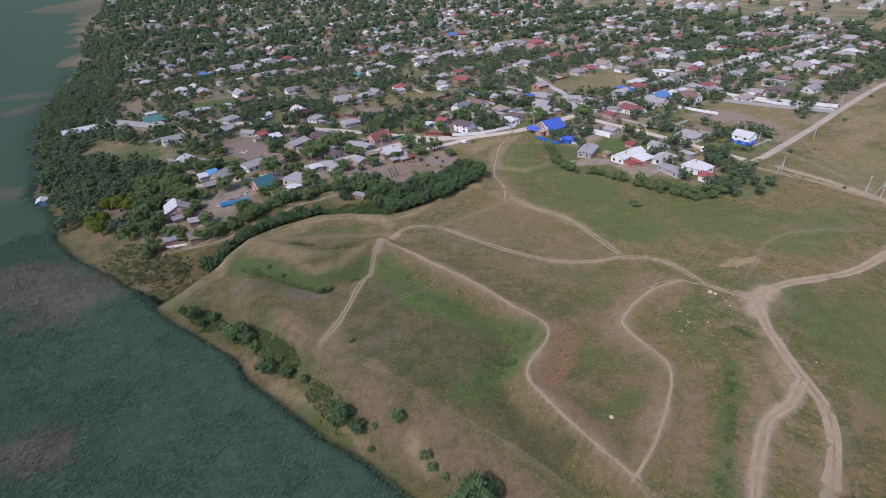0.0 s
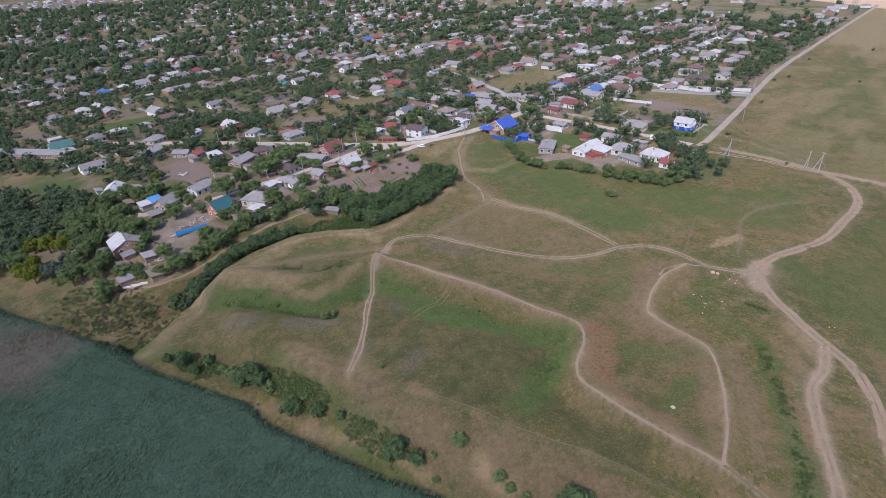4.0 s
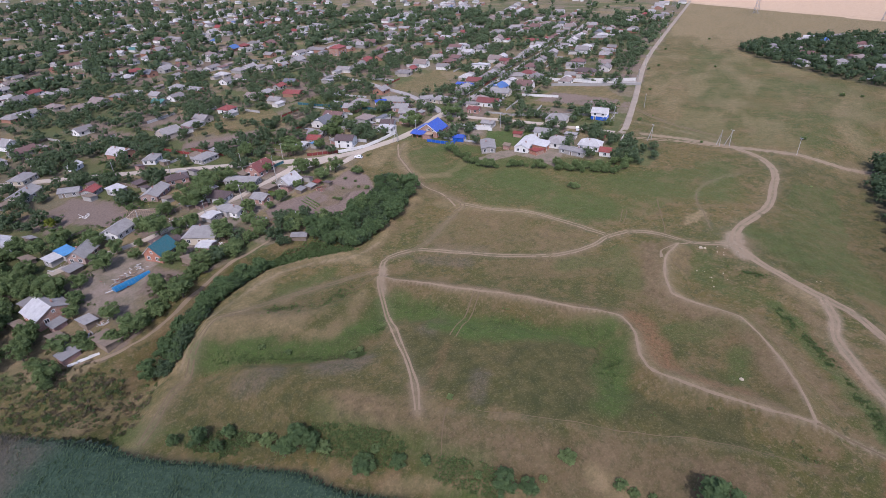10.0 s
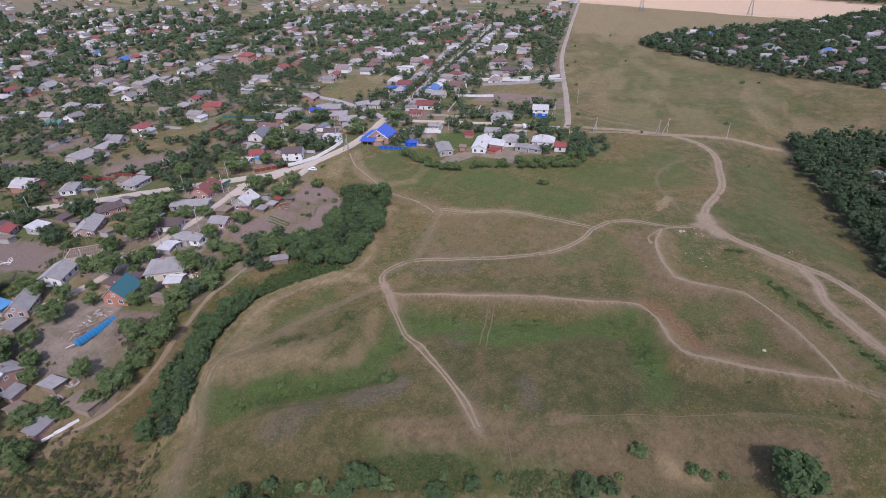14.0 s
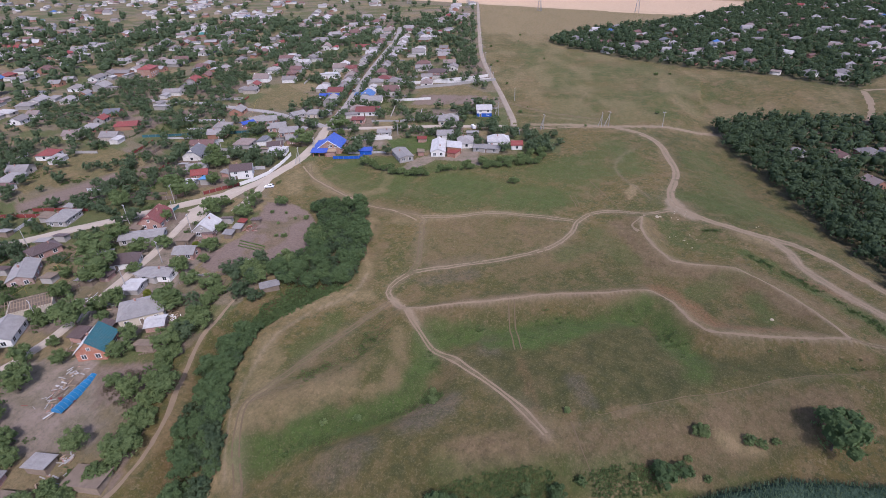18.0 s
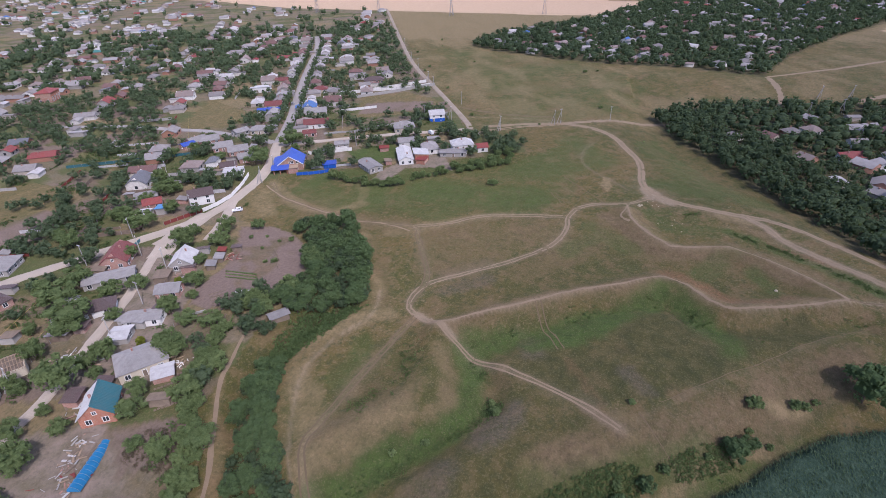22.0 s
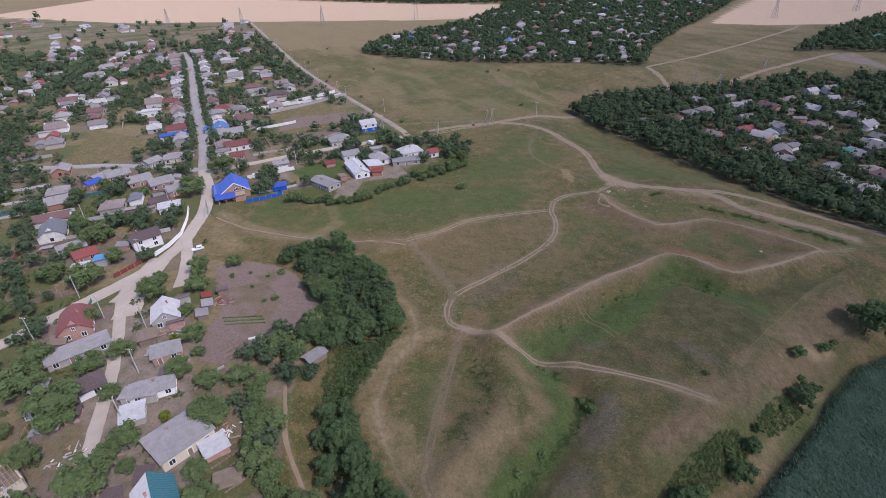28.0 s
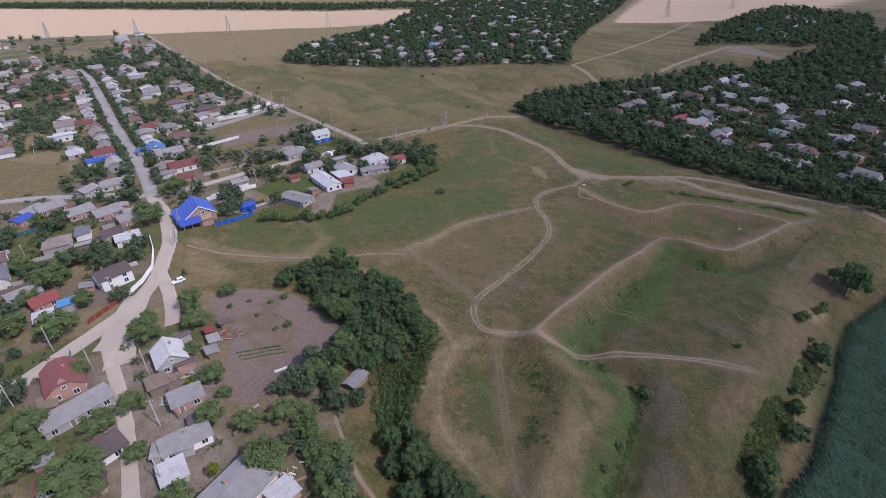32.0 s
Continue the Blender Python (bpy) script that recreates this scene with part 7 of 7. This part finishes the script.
# ---- plot fences ----
PLOT_MATS = ((WOOD_OLD, "weathered board fence between garden plots"), (CONCRETE, "grey concrete fence between garden plots"), (SLATE_LIGHT, "pale sheet fence between garden plots"), (RUST, "rusty red sheet fence between garden plots"))
made = 0
for k in range(400):
    x, y = rnd.uniform(-180, 260), rnd.uniform(215, 430)
    a = radians(35 + rnd.choice((0, 90, 90)))
    L = rnd.uniform(10, 26)
    ends = [(x + math.cos(a) * L * q, y + math.sin(a) * L * q) for q in (0, 0.25, 0.5, 0.75, 1)]
    if made < 70 and all(free(*q) and inside(np.array([q[0]]), np.array([q[1]]), VILLAGE)[0] for q in ends):
        made += 1
        m, lab = PLOT_MATS[rnd.randrange(4)]
        fence([ends[0], ends[-1]], rnd.uniform(1.1, 1.8), m, lab, step=5)

for q in bend(GULLY_ROAD, 1.5):
    mark(q[0], q[1], 2)

for line in ([(195.5, 359.5), (208, 340), (219, 325.6), (236, 310)], [(153, 334), (170, 316)], [(84, 301), (96.5, 288)], [(186, 372), (196, 360)]):
    for a, b in zip(line, line[1:]):
        fence([a, b], 1.7, WHITEWASH, "white plastered wall along village plots", step=4, posts=CONCRETE)
for x, y in ((292, 54), (297, 36.5), (330.5, -4)):
    copy_thing(POLE_TRIPOD, Matrix.Translation((x, y, height(x, y))) @ Matrix.Rotation(0.4, 4, "Z"))
hut = house(-203, 253, 6.5, 4.2, 118, 3.0, 2.1, "gable", SLATE_LIGHT, SKYBLUE, "small hut with a pale roof at the marsh edge", chimney=False, name="hut")
mark(-203, 253, 6)

# ---- lean-tos and sheds in the yards ----
for h in HOUSES:
    x, y = h.location.x, h.location.y
    if not (-140 < x < 80 and y < 350):
        continue
    for _ in range(2):
        t = rnd.uniform(0, 6.28)
        q = rnd.uniform(8, 11)
        px, py = x + q * math.cos(t), y + q * math.sin(t)
        if free(px, py) and inside(np.array([px]), np.array([py]), VILLAGE)[0] and not inside(np.array([px]), np.array([py]), GARDEN)[0]:
            roof, tone = rnd.choice(((SLATE, "grey"), (SLATE_DARK, "dark grey"), (WOOD_OLD, "weathered"), (BROWN_ROOF, "brown")))
            house(px, py, rnd.uniform(3.2, 5.5), rnd.uniform(2.4, 3.6), rnd.choice((35, 125)) + rnd.uniform(-6, 6), rnd.uniform(2.4, 2.9), 2.0, "shed", roof, rnd.choice((WOOD_OLD, GREY_WALL, BRICK_PINK)), "small yard shed with a %s sheet roof" % tone, chimney=False, name="shed")
            mark(px, py, 3)

# ---- planting ----
GROVE = [(10, 253), (18, 247), (20, 234), (14, 225), (5, 215.5), (-9, 205), (-20, 200.5), (-25, 208), (-32, 216), (-44, 217), (-48, 224), (-38, 230), (-22, 230), (-8, 236), (2, 243)]
GULLY_BAND = [(-48, 206), (-56, 203), (-65, 196.5), (-77, 184), (-87, 173), (-94, 180), (-84, 193), (-67, 206), (-54, 212)]
HERBS = [(-20, 199.5), (-24, 207), (-31, 215), (-43, 216), (-52, 212), (-50, 206), (-38, 204)]
grove_fill = [(x, y, rnd.uniform(0.5, 0.85)) for ring in (GROVE, GULLY_BAND) for x, y in fill(ring, 3.4, 54) if free(x, y)]
herbs = [(x, y, rnd.uniform(0.6, 1.3)) for x, y in fill(HERBS, 1.3, 55) if free(x, y)]
far_trees("gully_herbs", herbs, LEAF_WEED, "dense fresh green herbs and shrubs filling the gully", WEED_TEMPLATES)
far_trees("grove_thicket", grove_fill, LEAF_WOOD, "dense leafy undergrowth filling the gully grove", MID_TEMPLATES)
for x, y in fill(GROVE, 5.0, 51) + fill(GULLY_BAND, 5.0, 56):
    if not free(x, y):
        continue
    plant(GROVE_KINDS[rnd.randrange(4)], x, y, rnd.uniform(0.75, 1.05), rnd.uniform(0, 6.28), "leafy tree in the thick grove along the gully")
for x, y in bend([(13, 229), (3, 218.5), (-9, 208.5), (-19, 204.5)], 3.4) + bend([(-50, 207.5), (-63, 199.5), (-75, 187.5), (-85, 177)], 3.4):
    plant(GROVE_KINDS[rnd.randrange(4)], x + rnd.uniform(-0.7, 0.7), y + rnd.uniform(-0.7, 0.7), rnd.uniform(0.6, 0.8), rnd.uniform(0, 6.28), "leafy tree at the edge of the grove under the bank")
for x, y, s in ((-16.2, 282.4, 2.03), (-9.7, 271.2, 1.65), (6.0, 267.0, 1.23), (60.6, 317.7, 2.33), (14.2, 329.2, 2.32), (2.2, 311.2, 1.49), (-13.0, 310.3, 2.43), (-11.1, 325.2, 2.13), (-59.2, 289.4, 2.45), (-48.8, 278.9, 1.46), (-42.5, 273.7, 1.3), (-57.0, 266.0, 0.96), (-30.3, 293.7, 1.27), (-22.4, 267.2, 0.97), (-33.5, 257.4, 1.44), (-47.6, 252.3, 1.49), (-60.9, 235.7, 1.61), (61.3, 363.5, 1.26), (89.2, 320.0, 1.98), (5.5, 330.8, 1.27), (-66.6, 272.6, 1.79), (51.8, 369.5, 1.42), (57.7, 340.6, 1.19), (-39.2, 252.4, 0.8), (-46.9, 235.7, 1.14), (-49.4, 243.4, 1.15), (-101.8, 236.4, 2.03), (-91.3, 237.3, 1.18), (-82.2, 250.0, 2.49), (-79.4, 204.6, 1.76), (-80.2, 226.6, 1.29), (-94.4, 197.6, 2.01), (-100.5, 207.3, 1.5), (-60.5, 236.1, 1.87), (-86.3, 218.2, 0.93), (-104.4, 255.7, 1.64), (-109.8, 230.8, 1.16), (-111.8, 215.3, 1.19), (-115.1, 201.7, 1.33), (-121.9, 197.2, 1.17), (-65.4, 273.1, 2.35), (-60.1, 220.5, 1.59)):
    plant(TREE_KINDS[rnd.choice((0, 2, 4, 5))], x, y, s * rnd.uniform(0.70, 0.8), rnd.uniform(0, 6.28), "broad leafy tree beside houses and yards").scale.z *= 0.75
    mark(x, y, 4)
for x, y, s in ((-8.5, 286, 1.1), (-5, 282, 1.0), (-6.6, 272, 1.0), (-2, 275, 1.0), (3.4, 264.4, 0.7), (-41, 273, 0.9), (-48.7, 277.4, 1.0), (-55.4, 290, 1.3), (-50, 294, 1.1), (-34, 256.4, 1.0), (-14.2, 270.8, 0.9),
                (-56.7, 264.9, 0.6), (-48, 250, 1.0), (-66, 271.5, 1.0), (-63, 268, 0.9), (-66, 229, 0.8), (19, 328, 1.2), (24, 345, 1.0), (-9.6, 315, 1.1), (-17, 310, 0.9), (-9, 326, 1.1), (-81.7, 259, 1.3), (-78, 255, 1.1),
                (-80, 225.5, 0.9), (-79, 206, 1.15), (-92, 198, 1.05), (-99.7, 202, 1.0), (-101, 237, 1.2), (-106, 234, 1.1), (-58, 300, 1.3), (-53, 296, 1.0), (-34, 323, 1.1), (-33, 331, 1.0), (-58, 334, 1.2), (-73, 271, 1.0),
                (-45, 279, 0.9), (-71, 219, 0.9), (52, 311, 1.0), (50, 305, 0.9), (56, 316, 1.0), (48, 309, 0.9), (88, 318, 1.1), (84, 313, 1.0), (100, 311, 1.1), (105, 306, 1.1)):
    if free(x, y):
        plant(TREE_KINDS[rnd.randrange(6)], x, y, s, rnd.uniform(0, 6.28))
        mark(x, y, 3)
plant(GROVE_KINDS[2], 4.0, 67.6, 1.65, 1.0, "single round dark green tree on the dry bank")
plant(TREE_KINDS[3], -13.1, 92.6, 0.9, 2.0, "small round tree on the dry bank")
plant(SHRUB_KINDS[0], -6.5, 83, 1.1, 0.5, "single bush on the dry bank")
plant(SHRUB_KINDS[2], 79, 197.4, 1.2, 0.5, "single low bush on the green slope")
plant(SHRUB_KINDS[1], 81, 196, 1.2, 0.5, "single low bush on the green slope")
plant(SHRUB_KINDS[1], -27.6, 119, 0.9, 0.5, "single low bush beside the worn track end")
for x, y, s in ((-52, 116, 0.85), (-45, 112.5, 0.8), (-27.4, 96, 0.85), (-23.5, 92.8, 0.65), (-63.2, 130.5, 0.9), (-66.5, 131, 0.75), (-60.5, 128, 0.7), (-39.5, 109.6, 0.5), (-84, 145.5, 0.7), (-89.5, 149, 0.6), (-77, 144, 0.7), (-80.5, 141.5, 0.6)):
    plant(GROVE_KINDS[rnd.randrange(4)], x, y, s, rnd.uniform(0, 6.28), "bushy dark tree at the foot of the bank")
for x, y, s in ((-72, 139, 1.0), (-69, 136, 1.2), (-58, 126, 1.1), (-48, 118, 0.9), (-31, 101, 1.0), (-19.5, 93, 0.7), (-5, 80.5, 0.8), (-2, 78, 0.6), (-20, 88, 0.7), (-42, 148, 0.8), (-39, 150, 0.9), (-57, 159, 0.6), (-63, 164, 0.6)):
    plant(SHRUB_KINDS[rnd.randrange(3)], x, y, s, rnd.uniform(0, 6.28), "dark green bush among dry grass")
WEED_BEDS = ([(-59, 134), (-50, 126), (-44, 120), (-41, 115), (-46, 113), (-52, 119), (-60, 127)], [(-37, 110), (-30, 104), (-25, 98), (-29, 95), (-34, 100), (-39, 106)], [(-88, 148), (-76, 146), (-70, 139), (-80, 139)], [(-44, 151), (-38, 152), (-38, 147), (-43, 147)])
weeds = [(x, y, rnd.uniform(0.22, 0.50)) for ring in WEED_BEDS for x, y in fill(ring, 0.62, 61) if rough(x, y, 6) > 0.30]
for line, wide, n in (([(-31, 176), (-36, 175.5), (-42, 172.5)], 1.7, 110), ([(-57, 179.5), (-48, 176.5)], 1.0, 60), ([(-75, 169), (-66, 163), (-55, 156.5), (-46, 151), (-40, 149)], 0.8, 260), ([(10, 104), (15, 110), (19, 114)], 1.8, 90)):
    path = bend(line, 0.5)
    weeds += [(q[0] + rnd.gauss(0, wide), q[1] + rnd.gauss(0, wide), rnd.uniform(0.1, 0.3)) for q in (rnd.choice(path) for _ in range(n))]
shrubs = [(x, y, rnd.uniform(0.4, 1.2)) for x, y in fill([(-125, 190), (-30, 222), (20, 250), (60, 290), (130, 215), (150, 245), (230, 305), (120, 420), (-60, 420), (-190, 330), (-190, 260)], 3.1, 63)
          if free(x, y) and inside(np.array([x]), np.array([y]), VILLAGE)[0] and value_noise(x, y, 11) > 0.52]
far_trees("garden_shrubs", shrubs, LEAF_WEED, "shrubs, vines and vegetable greenery in the village gardens", WEED_TEMPLATES)
FOOT = [(-92, 147), (-64, 130), (-42, 110), (-25, 91), (-10, 72), (6, 50), (0, 46), (-16, 64), (-32, 84), (-50, 102), (-72, 122), (-94, 140)]
weeds += [(x + rnd.gauss(0, 1.2), y + rnd.gauss(0, 1.2), rnd.uniform(0.15, 0.4)) for x, y in fill(FOOT, 1.35, 64) if rough(x, y, 8) > 0.60 and marsh_depth(np.array([x]), np.array([y]))[0] < -1.5]
far_trees("bank_weeds", weeds, LEAF_WEED, "tall rank green weeds on the lower bank", WEED_TEMPLATES)
ditch = []
for line, wide in ((DITCH_A, 4.0), (DITCH_W, 2.2), ([(71, 100), (65.5, 88.5), (56, 71), (46, 57)], 1.2), ([(-58, 177), (-46, 174)], 2.5), ([(84, 112), (76, 126)], 1.5), ([(12, 104), (24, 118)], 4)):
    for x, y in bend(line, 0.8 if wide > 1.8 else 0.35):
        ditch += [(x + rnd.gauss(0, wide * 0.6), y + rnd.gauss(0, wide * 0.6), rnd.uniform(0.15, 0.4)) for _ in range(2)]
far_trees("ditch_weeds", [q for q in ditch if rough(q[0], q[1], 6) > (0.62 if q[0] < 40 else 0.28)], LEAF_WEED, "patches of green weeds in the old ditches", WEED_TEMPLATES)
HEDGES = [[(59, 268), (58, 256), (59, 246), (61, 240), (69, 234), (83, 222.5)], [(86, 218), (95.5, 208), (106, 200)], [(90, 222), (98, 213), (108, 205)], [(108, 200), (120, 205), (132, 213)], [(112, 207), (122, 212)]]
for line in HEDGES:
    for x, y in bend(line, 2.5):
        plant(TREE_KINDS[rnd.choice((0, 1, 3))], x + rnd.uniform(-1.5, 1.5), y + rnd.uniform(-1.2, 1.2), rnd.uniform(0.5, 0.8), rnd.uniform(0, 6.28), "tree in the dense hedge below the houses")
for x, y in ((8.6, 268), (2.1, 259), (-5.6, 254.4), (-12.6, 246.6), (-11.4, 243.4), (1, 252), (3.5, 248), (-1, 264)):
    plant(SHRUB_KINDS[rnd.randrange(3)], x, y, rnd.uniform(0.5, 1.0), 1.0, "small currant bush in bare garden soil")
for k in range(26):
    x, y = rnd.uniform(160, 420), rnd.uniform(110, 400)
    if not (inside(np.array([x]), np.array([y]), VILLAGE)[0] or inside(np.array([x]), np.array([y]), FAR_WOOD)[0] or inside(np.array([x]), np.array([y]), EAST_WOOD)[0]):
        plant(SHRUB_KINDS[rnd.randrange(3)], x, y, rnd.uniform(0.5, 1.1), 1.0, "scattered low bush on the dry meadow")
light_trees = [make_tree(81 + k, "tree", 3.0, 6.5, 0.8, LEAF_LIGHT, 520, 0.36, "fresh yellow-green tree at the edge of the wood") for k in range(2)]
silver = make_tree(85, "tree", 3.2, 5.5, 0.5, LEAF_SILVER, 520, 0.34, "silver-grey leaved tree at the edge of the wood")
for x, y, s in ((-158, 234, 1.15), (-151, 231, 1.2), (-144, 228, 1.15), (-149, 210, 1.1), (-155, 215, 1.2), (-152, 219, 1.0), (-120, 283, 0.8), (-36, 262, 0.55), (-62, 247, 0.5)):
    plant(light_trees[rnd.randrange(2)], x, y, s, rnd.uniform(0, 6))
    mark(x, y - 2, 4)
for x, y, s in ((-143, 212, 1.2), (-140, 218, 1.0), (-138, 209, 1.0)):
    plant(silver, x, y, s, rnd.uniform(0, 6))
    mark(x, y - 2, 4)
YARDS = [(-132, 200), (-118, 190), (-104, 198), (-90, 203), (-80, 212), (-66, 226), (-72, 244), (-88, 262), (-108, 272), (-138, 274), (-146, 240)]
for x, y in fill(YARDS, 6.6, 58):
    if free(x, y) and rnd.random() < 0.8 and not (-114 < x < -95 and 215 < y < 240):
        plant(TREE_KINDS[rnd.randrange(6)], x, y, rnd.uniform(0.55, 1.0), rnd.uniform(0, 6.28), "leafy garden tree among sheds and yards")
for k, (x, y) in enumerate(bend(GULLY_ROAD, 2.2)):
    for side in (4.2, 6.5):
        plant((TREE_KINDS[3] if k % 2 else SHRUB_KINDS[k % 3]), x - 0.62 * side + rnd.uniform(-1, 1), y + 0.78 * side + rnd.uniform(-1, 1), rnd.uniform(0.6, 1.1), rnd.uniform(0, 6.28), "leafy bush beside the gully lane")
near_count = 0
far_spots, mid_spots, haze_spots = [], [], []
BELT_W = [(-172, 214), (-184, 236), (-213, 270), (-239, 301), (-275, 360), (-320, 448), (-356, 533), (-330, 540), (-255, 372), (-200, 285), (-150, 240)]
cand = np.array(fill(VILLAGE, 5.2, 71) + fill(BELT_W, 5.2, 72))
order = np.argsort(np.hypot(cand[:, 0] + 70, cand[:, 1] - 200))
cand = cand[order]
cand = cand[(cand[:, 1] < 560) | ((cand[:, 1] < 850) & (np.arange(len(cand)) % 3 == 0)) | ((cand[:, 1] < 1500) & (np.arange(len(cand)) % 8 == 0))]
for (x, y), w in zip(cand.tolist(), marsh_depth(cand[:, 0], cand[:, 1])):
    wood = w > -52 and y > 200 and w < -2
    dense = 0.95 if wood else 0.28 + 0.64 * float(smooth(0.36, 0.62, value_noise(x, y, 21) * 0.7 + 0.3 * value_noise(x + 90, y, 8)))
    if x > -20 and not wood:
        dense *= 0.82
    if x < 80 and y < 345 and not wood:
        dense = 0.35 + 0.45 * dense
    if 0.826 * x + 0.565 * y > 720 + 60 * (value_noise(x, y, 60) - 0.5):
        dense *= 0.12
    if rnd.random() > dense or not (free(x, y) and free(x + 2, y) and free(x, y + 2)):
        continue
    if near_count < 70:
        near_count += 1
        plant(TREE_KINDS[rnd.randrange(6)], x, y, rnd.uniform(0.6, 1.15) if not wood else rnd.uniform(0.9, 1.3), rnd.uniform(0, 6.28), "leafy garden tree among the village houses" if not wood else "dark green tree in the belt beside the marsh")
    else:
        (mid_spots if math.hypot(x + 40, y - 200) < 190 else far_spots if math.hypot(x + 40, y - 150) < 430 else haze_spots).append((x, y, rnd.uniform(0.6, 1.2) * (1 if y < 560 else 1.5 if y < 850 else 2.0) if not wood else rnd.uniform(0.9, 1.3)))
BRUSH = [(-90, 220), (-82, 220), (-78, 212), (-80, 205), (-88, 206)]
far_trees("dry_brush", [(x, y, rnd.uniform(0.25, 0.6)) for x, y in fill(BRUSH, 1.2, 57)], LEAF_DRY, "grey dry brushwood on the terrace slope", WEED_TEMPLATES)
for x, y in bend([(100, 338), (132.7, 357.5), (216, 415.5), (344, 501), (405, 549)], 6.0):
    for off in (-5.6, 5.6):
        if value_noise(x + off, y, 14) > 0.27:
            far_spots.append((x - 0.565 * off + rnd.uniform(-1, 1), y + 0.826 * off + rnd.uniform(-1, 1), rnd.uniform(0.7, 1.1)))
THICKET = [(-20, 232), (-36, 241), (-46, 244), (-54, 238), (-58, 228), (-70, 218), (-66, 210), (-50, 218), (-36, 228)]
mid_spots += [(x, y, rnd.uniform(0.7, 1.1)) for x, y in fill(THICKET, 4.8, 52) if free(x, y)]
SCRUB = [(-134, 196), (-120, 199), (-108, 190), (-99, 181), (-93, 173), (-92, 163), (-106, 162), (-118, 170), (-132, 182)]
scrub = [(x + rnd.gauss(0, 2.5), y + rnd.gauss(0, 2.5), rnd.uniform(0.2, 0.6)) for x, y in fill(SCRUB, 1.0, 53) if rough(x, y, 7) > 0.40]
far_trees("gully_scrub", scrub[::2], LEAF_WEED, "low green scrub in the gully mouth", WEED_TEMPLATES)
far_trees("dry_scrub", scrub[1::2], LEAF_DRY, "brown dry scrub in the gully mouth", WEED_TEMPLATES)
far_trees("garden_trees", mid_spots, LEAF_FAR, "many leafy garden trees between the nearer houses", MID_TEMPLATES)
far_trees("village_trees", far_spots, LEAF_FAR, "garden trees among the village houses")
far_trees("distant_trees", haze_spots, LEAF_FAR, "distant trees among far village roofs", HAZE_TEMPLATES)
far_trees("far_wood", [(x, y, rnd.uniform(0.75, 1.3)) for x, y in fill(FAR_WOOD, 6.0, 1) if free(x, y)], LEAF_WOOD, "distant dark green wood round scattered cottages", HAZE_TEMPLATES)
VALLEY_EDGE = [(240, 152), (222, 149), (182, 127), (143, 100), (96, 72), (60, 47), (30, 5), (20, -40)]
valley = np.array([q for q in fill(EAST_WOOD, 5.4, 2) if free(*q)])
deep = near_line(valley[:, 0], valley[:, 1], VALLEY_EDGE)[0] + 26 * (rough(valley[:, 0], valley[:, 1], 30) - 0.5)
thin = value_noise(valley[:, 0], valley[:, 1], 17)
far_trees("valley_wood", [(x, y, rnd.uniform(0.9, 1.6)) for x, y in valley[deep < 34].tolist()], LEAF_WOOD, "dense dark green trees in the valley")
near_side = valley[:, 0] + 0.5 * valley[:, 1] < 205
for side, shape in ((near_side, FAR_TEMPLATES), (~near_side, HAZE_TEMPLATES)):
    far_trees("valley_gardens", [(x, y, rnd.uniform(0.65, 1.3)) for x, y in valley[(deep >= 34) & (thin > 0.10) & side].tolist()], LEAF_WOOD, "dark green garden trees beyond the valley", shape)
far_trees("grove_east", [(x, y, rnd.uniform(0.8, 1.3)) for x, y in fill(GROVE_EAST, 6.5, 4) if free(x, y)], LEAF_WOOD, "dark trees round a gravel yard by the wheat", HAZE_TEMPLATES)
BELT = [(825, 360), (961, 701), (1160, 1200), (1240, 1200), (1040, 690), (900, 350), (880, 215), (815, 225)]
far_trees("tree_belt", [(x, y, rnd.uniform(0.9, 1.4)) for x, y in fill(BELT, 8, 3)], LEAF_WOOD, "dark belt of trees beyond the wheat field", HAZE_TEMPLATES)

# ---- standing grass of the plateau: blades that take the colour of the ground they grow from ----
def standing_grass(count, seed):
    rs = np.random.RandomState(seed)
    x, y = rs.uniform(-105, 165, count), rs.uniform(48, 275, count)
    ok = ~inside(x, y, VILLAGE) & (marsh_depth(x, y) < -1.5)
    for line in (TRACK_MAIN, TRACK_SE, TRACK_EAST, TRACK_SPUR, CREST_A, CREST_B):
        ok &= near_local(x, y, line, 3) > 1.5
    x, y = x[ok], y[ok]
    xs, ys, a, b, m3 = GROUND_GRID
    i, j = np.clip(np.searchsorted(xs, x), 0, len(xs) - 1), np.clip(np.searchsorted(ys, y), 0, len(ys) - 1)
    z = terrain(x, y) - 0.05
    k = len(x)
    t = rs.uniform(0, 6.28, k)
    w, h = rs.uniform(0.05, 0.14, k), rs.uniform(0.05, 0.16, k) * (0.5 + rough(x, y, 7)) * (1 + 0.5 * a[j, i, 1] + 0.4 * a[j, i, 2])
    c, s = np.cos(t) * w, np.sin(t) * w
    v = np.stack([np.stack([x - c, y - s, z], -1), np.stack([x + c, y + s, z], -1), np.stack([x + c * 1.2 + s * 0.9, y + s * 1.2 - c * 0.9, z + h], -1),
                  np.stack([x - c * 1.2 + s * 0.9, y - s * 1.2 - c * 0.9, z + h * 0.85], -1)], 1).reshape(-1, 3)
    ob = stuff_from("grass", [(v, np.arange(4 * k).reshape(-1, 4))], GROUND, "short dry and green grass standing over the plateau", "grass")
    for name, data in (("mask_a", a), ("mask_b", b), ("mask_c", m3)):
        layer = ob.data.attributes.new(name, "FLOAT_COLOR", "POINT")
        layer.data.foreach_set("color", np.repeat(data[j, i], 4, 0).astype(np.float32).ravel())


standing_grass(60000, 91)
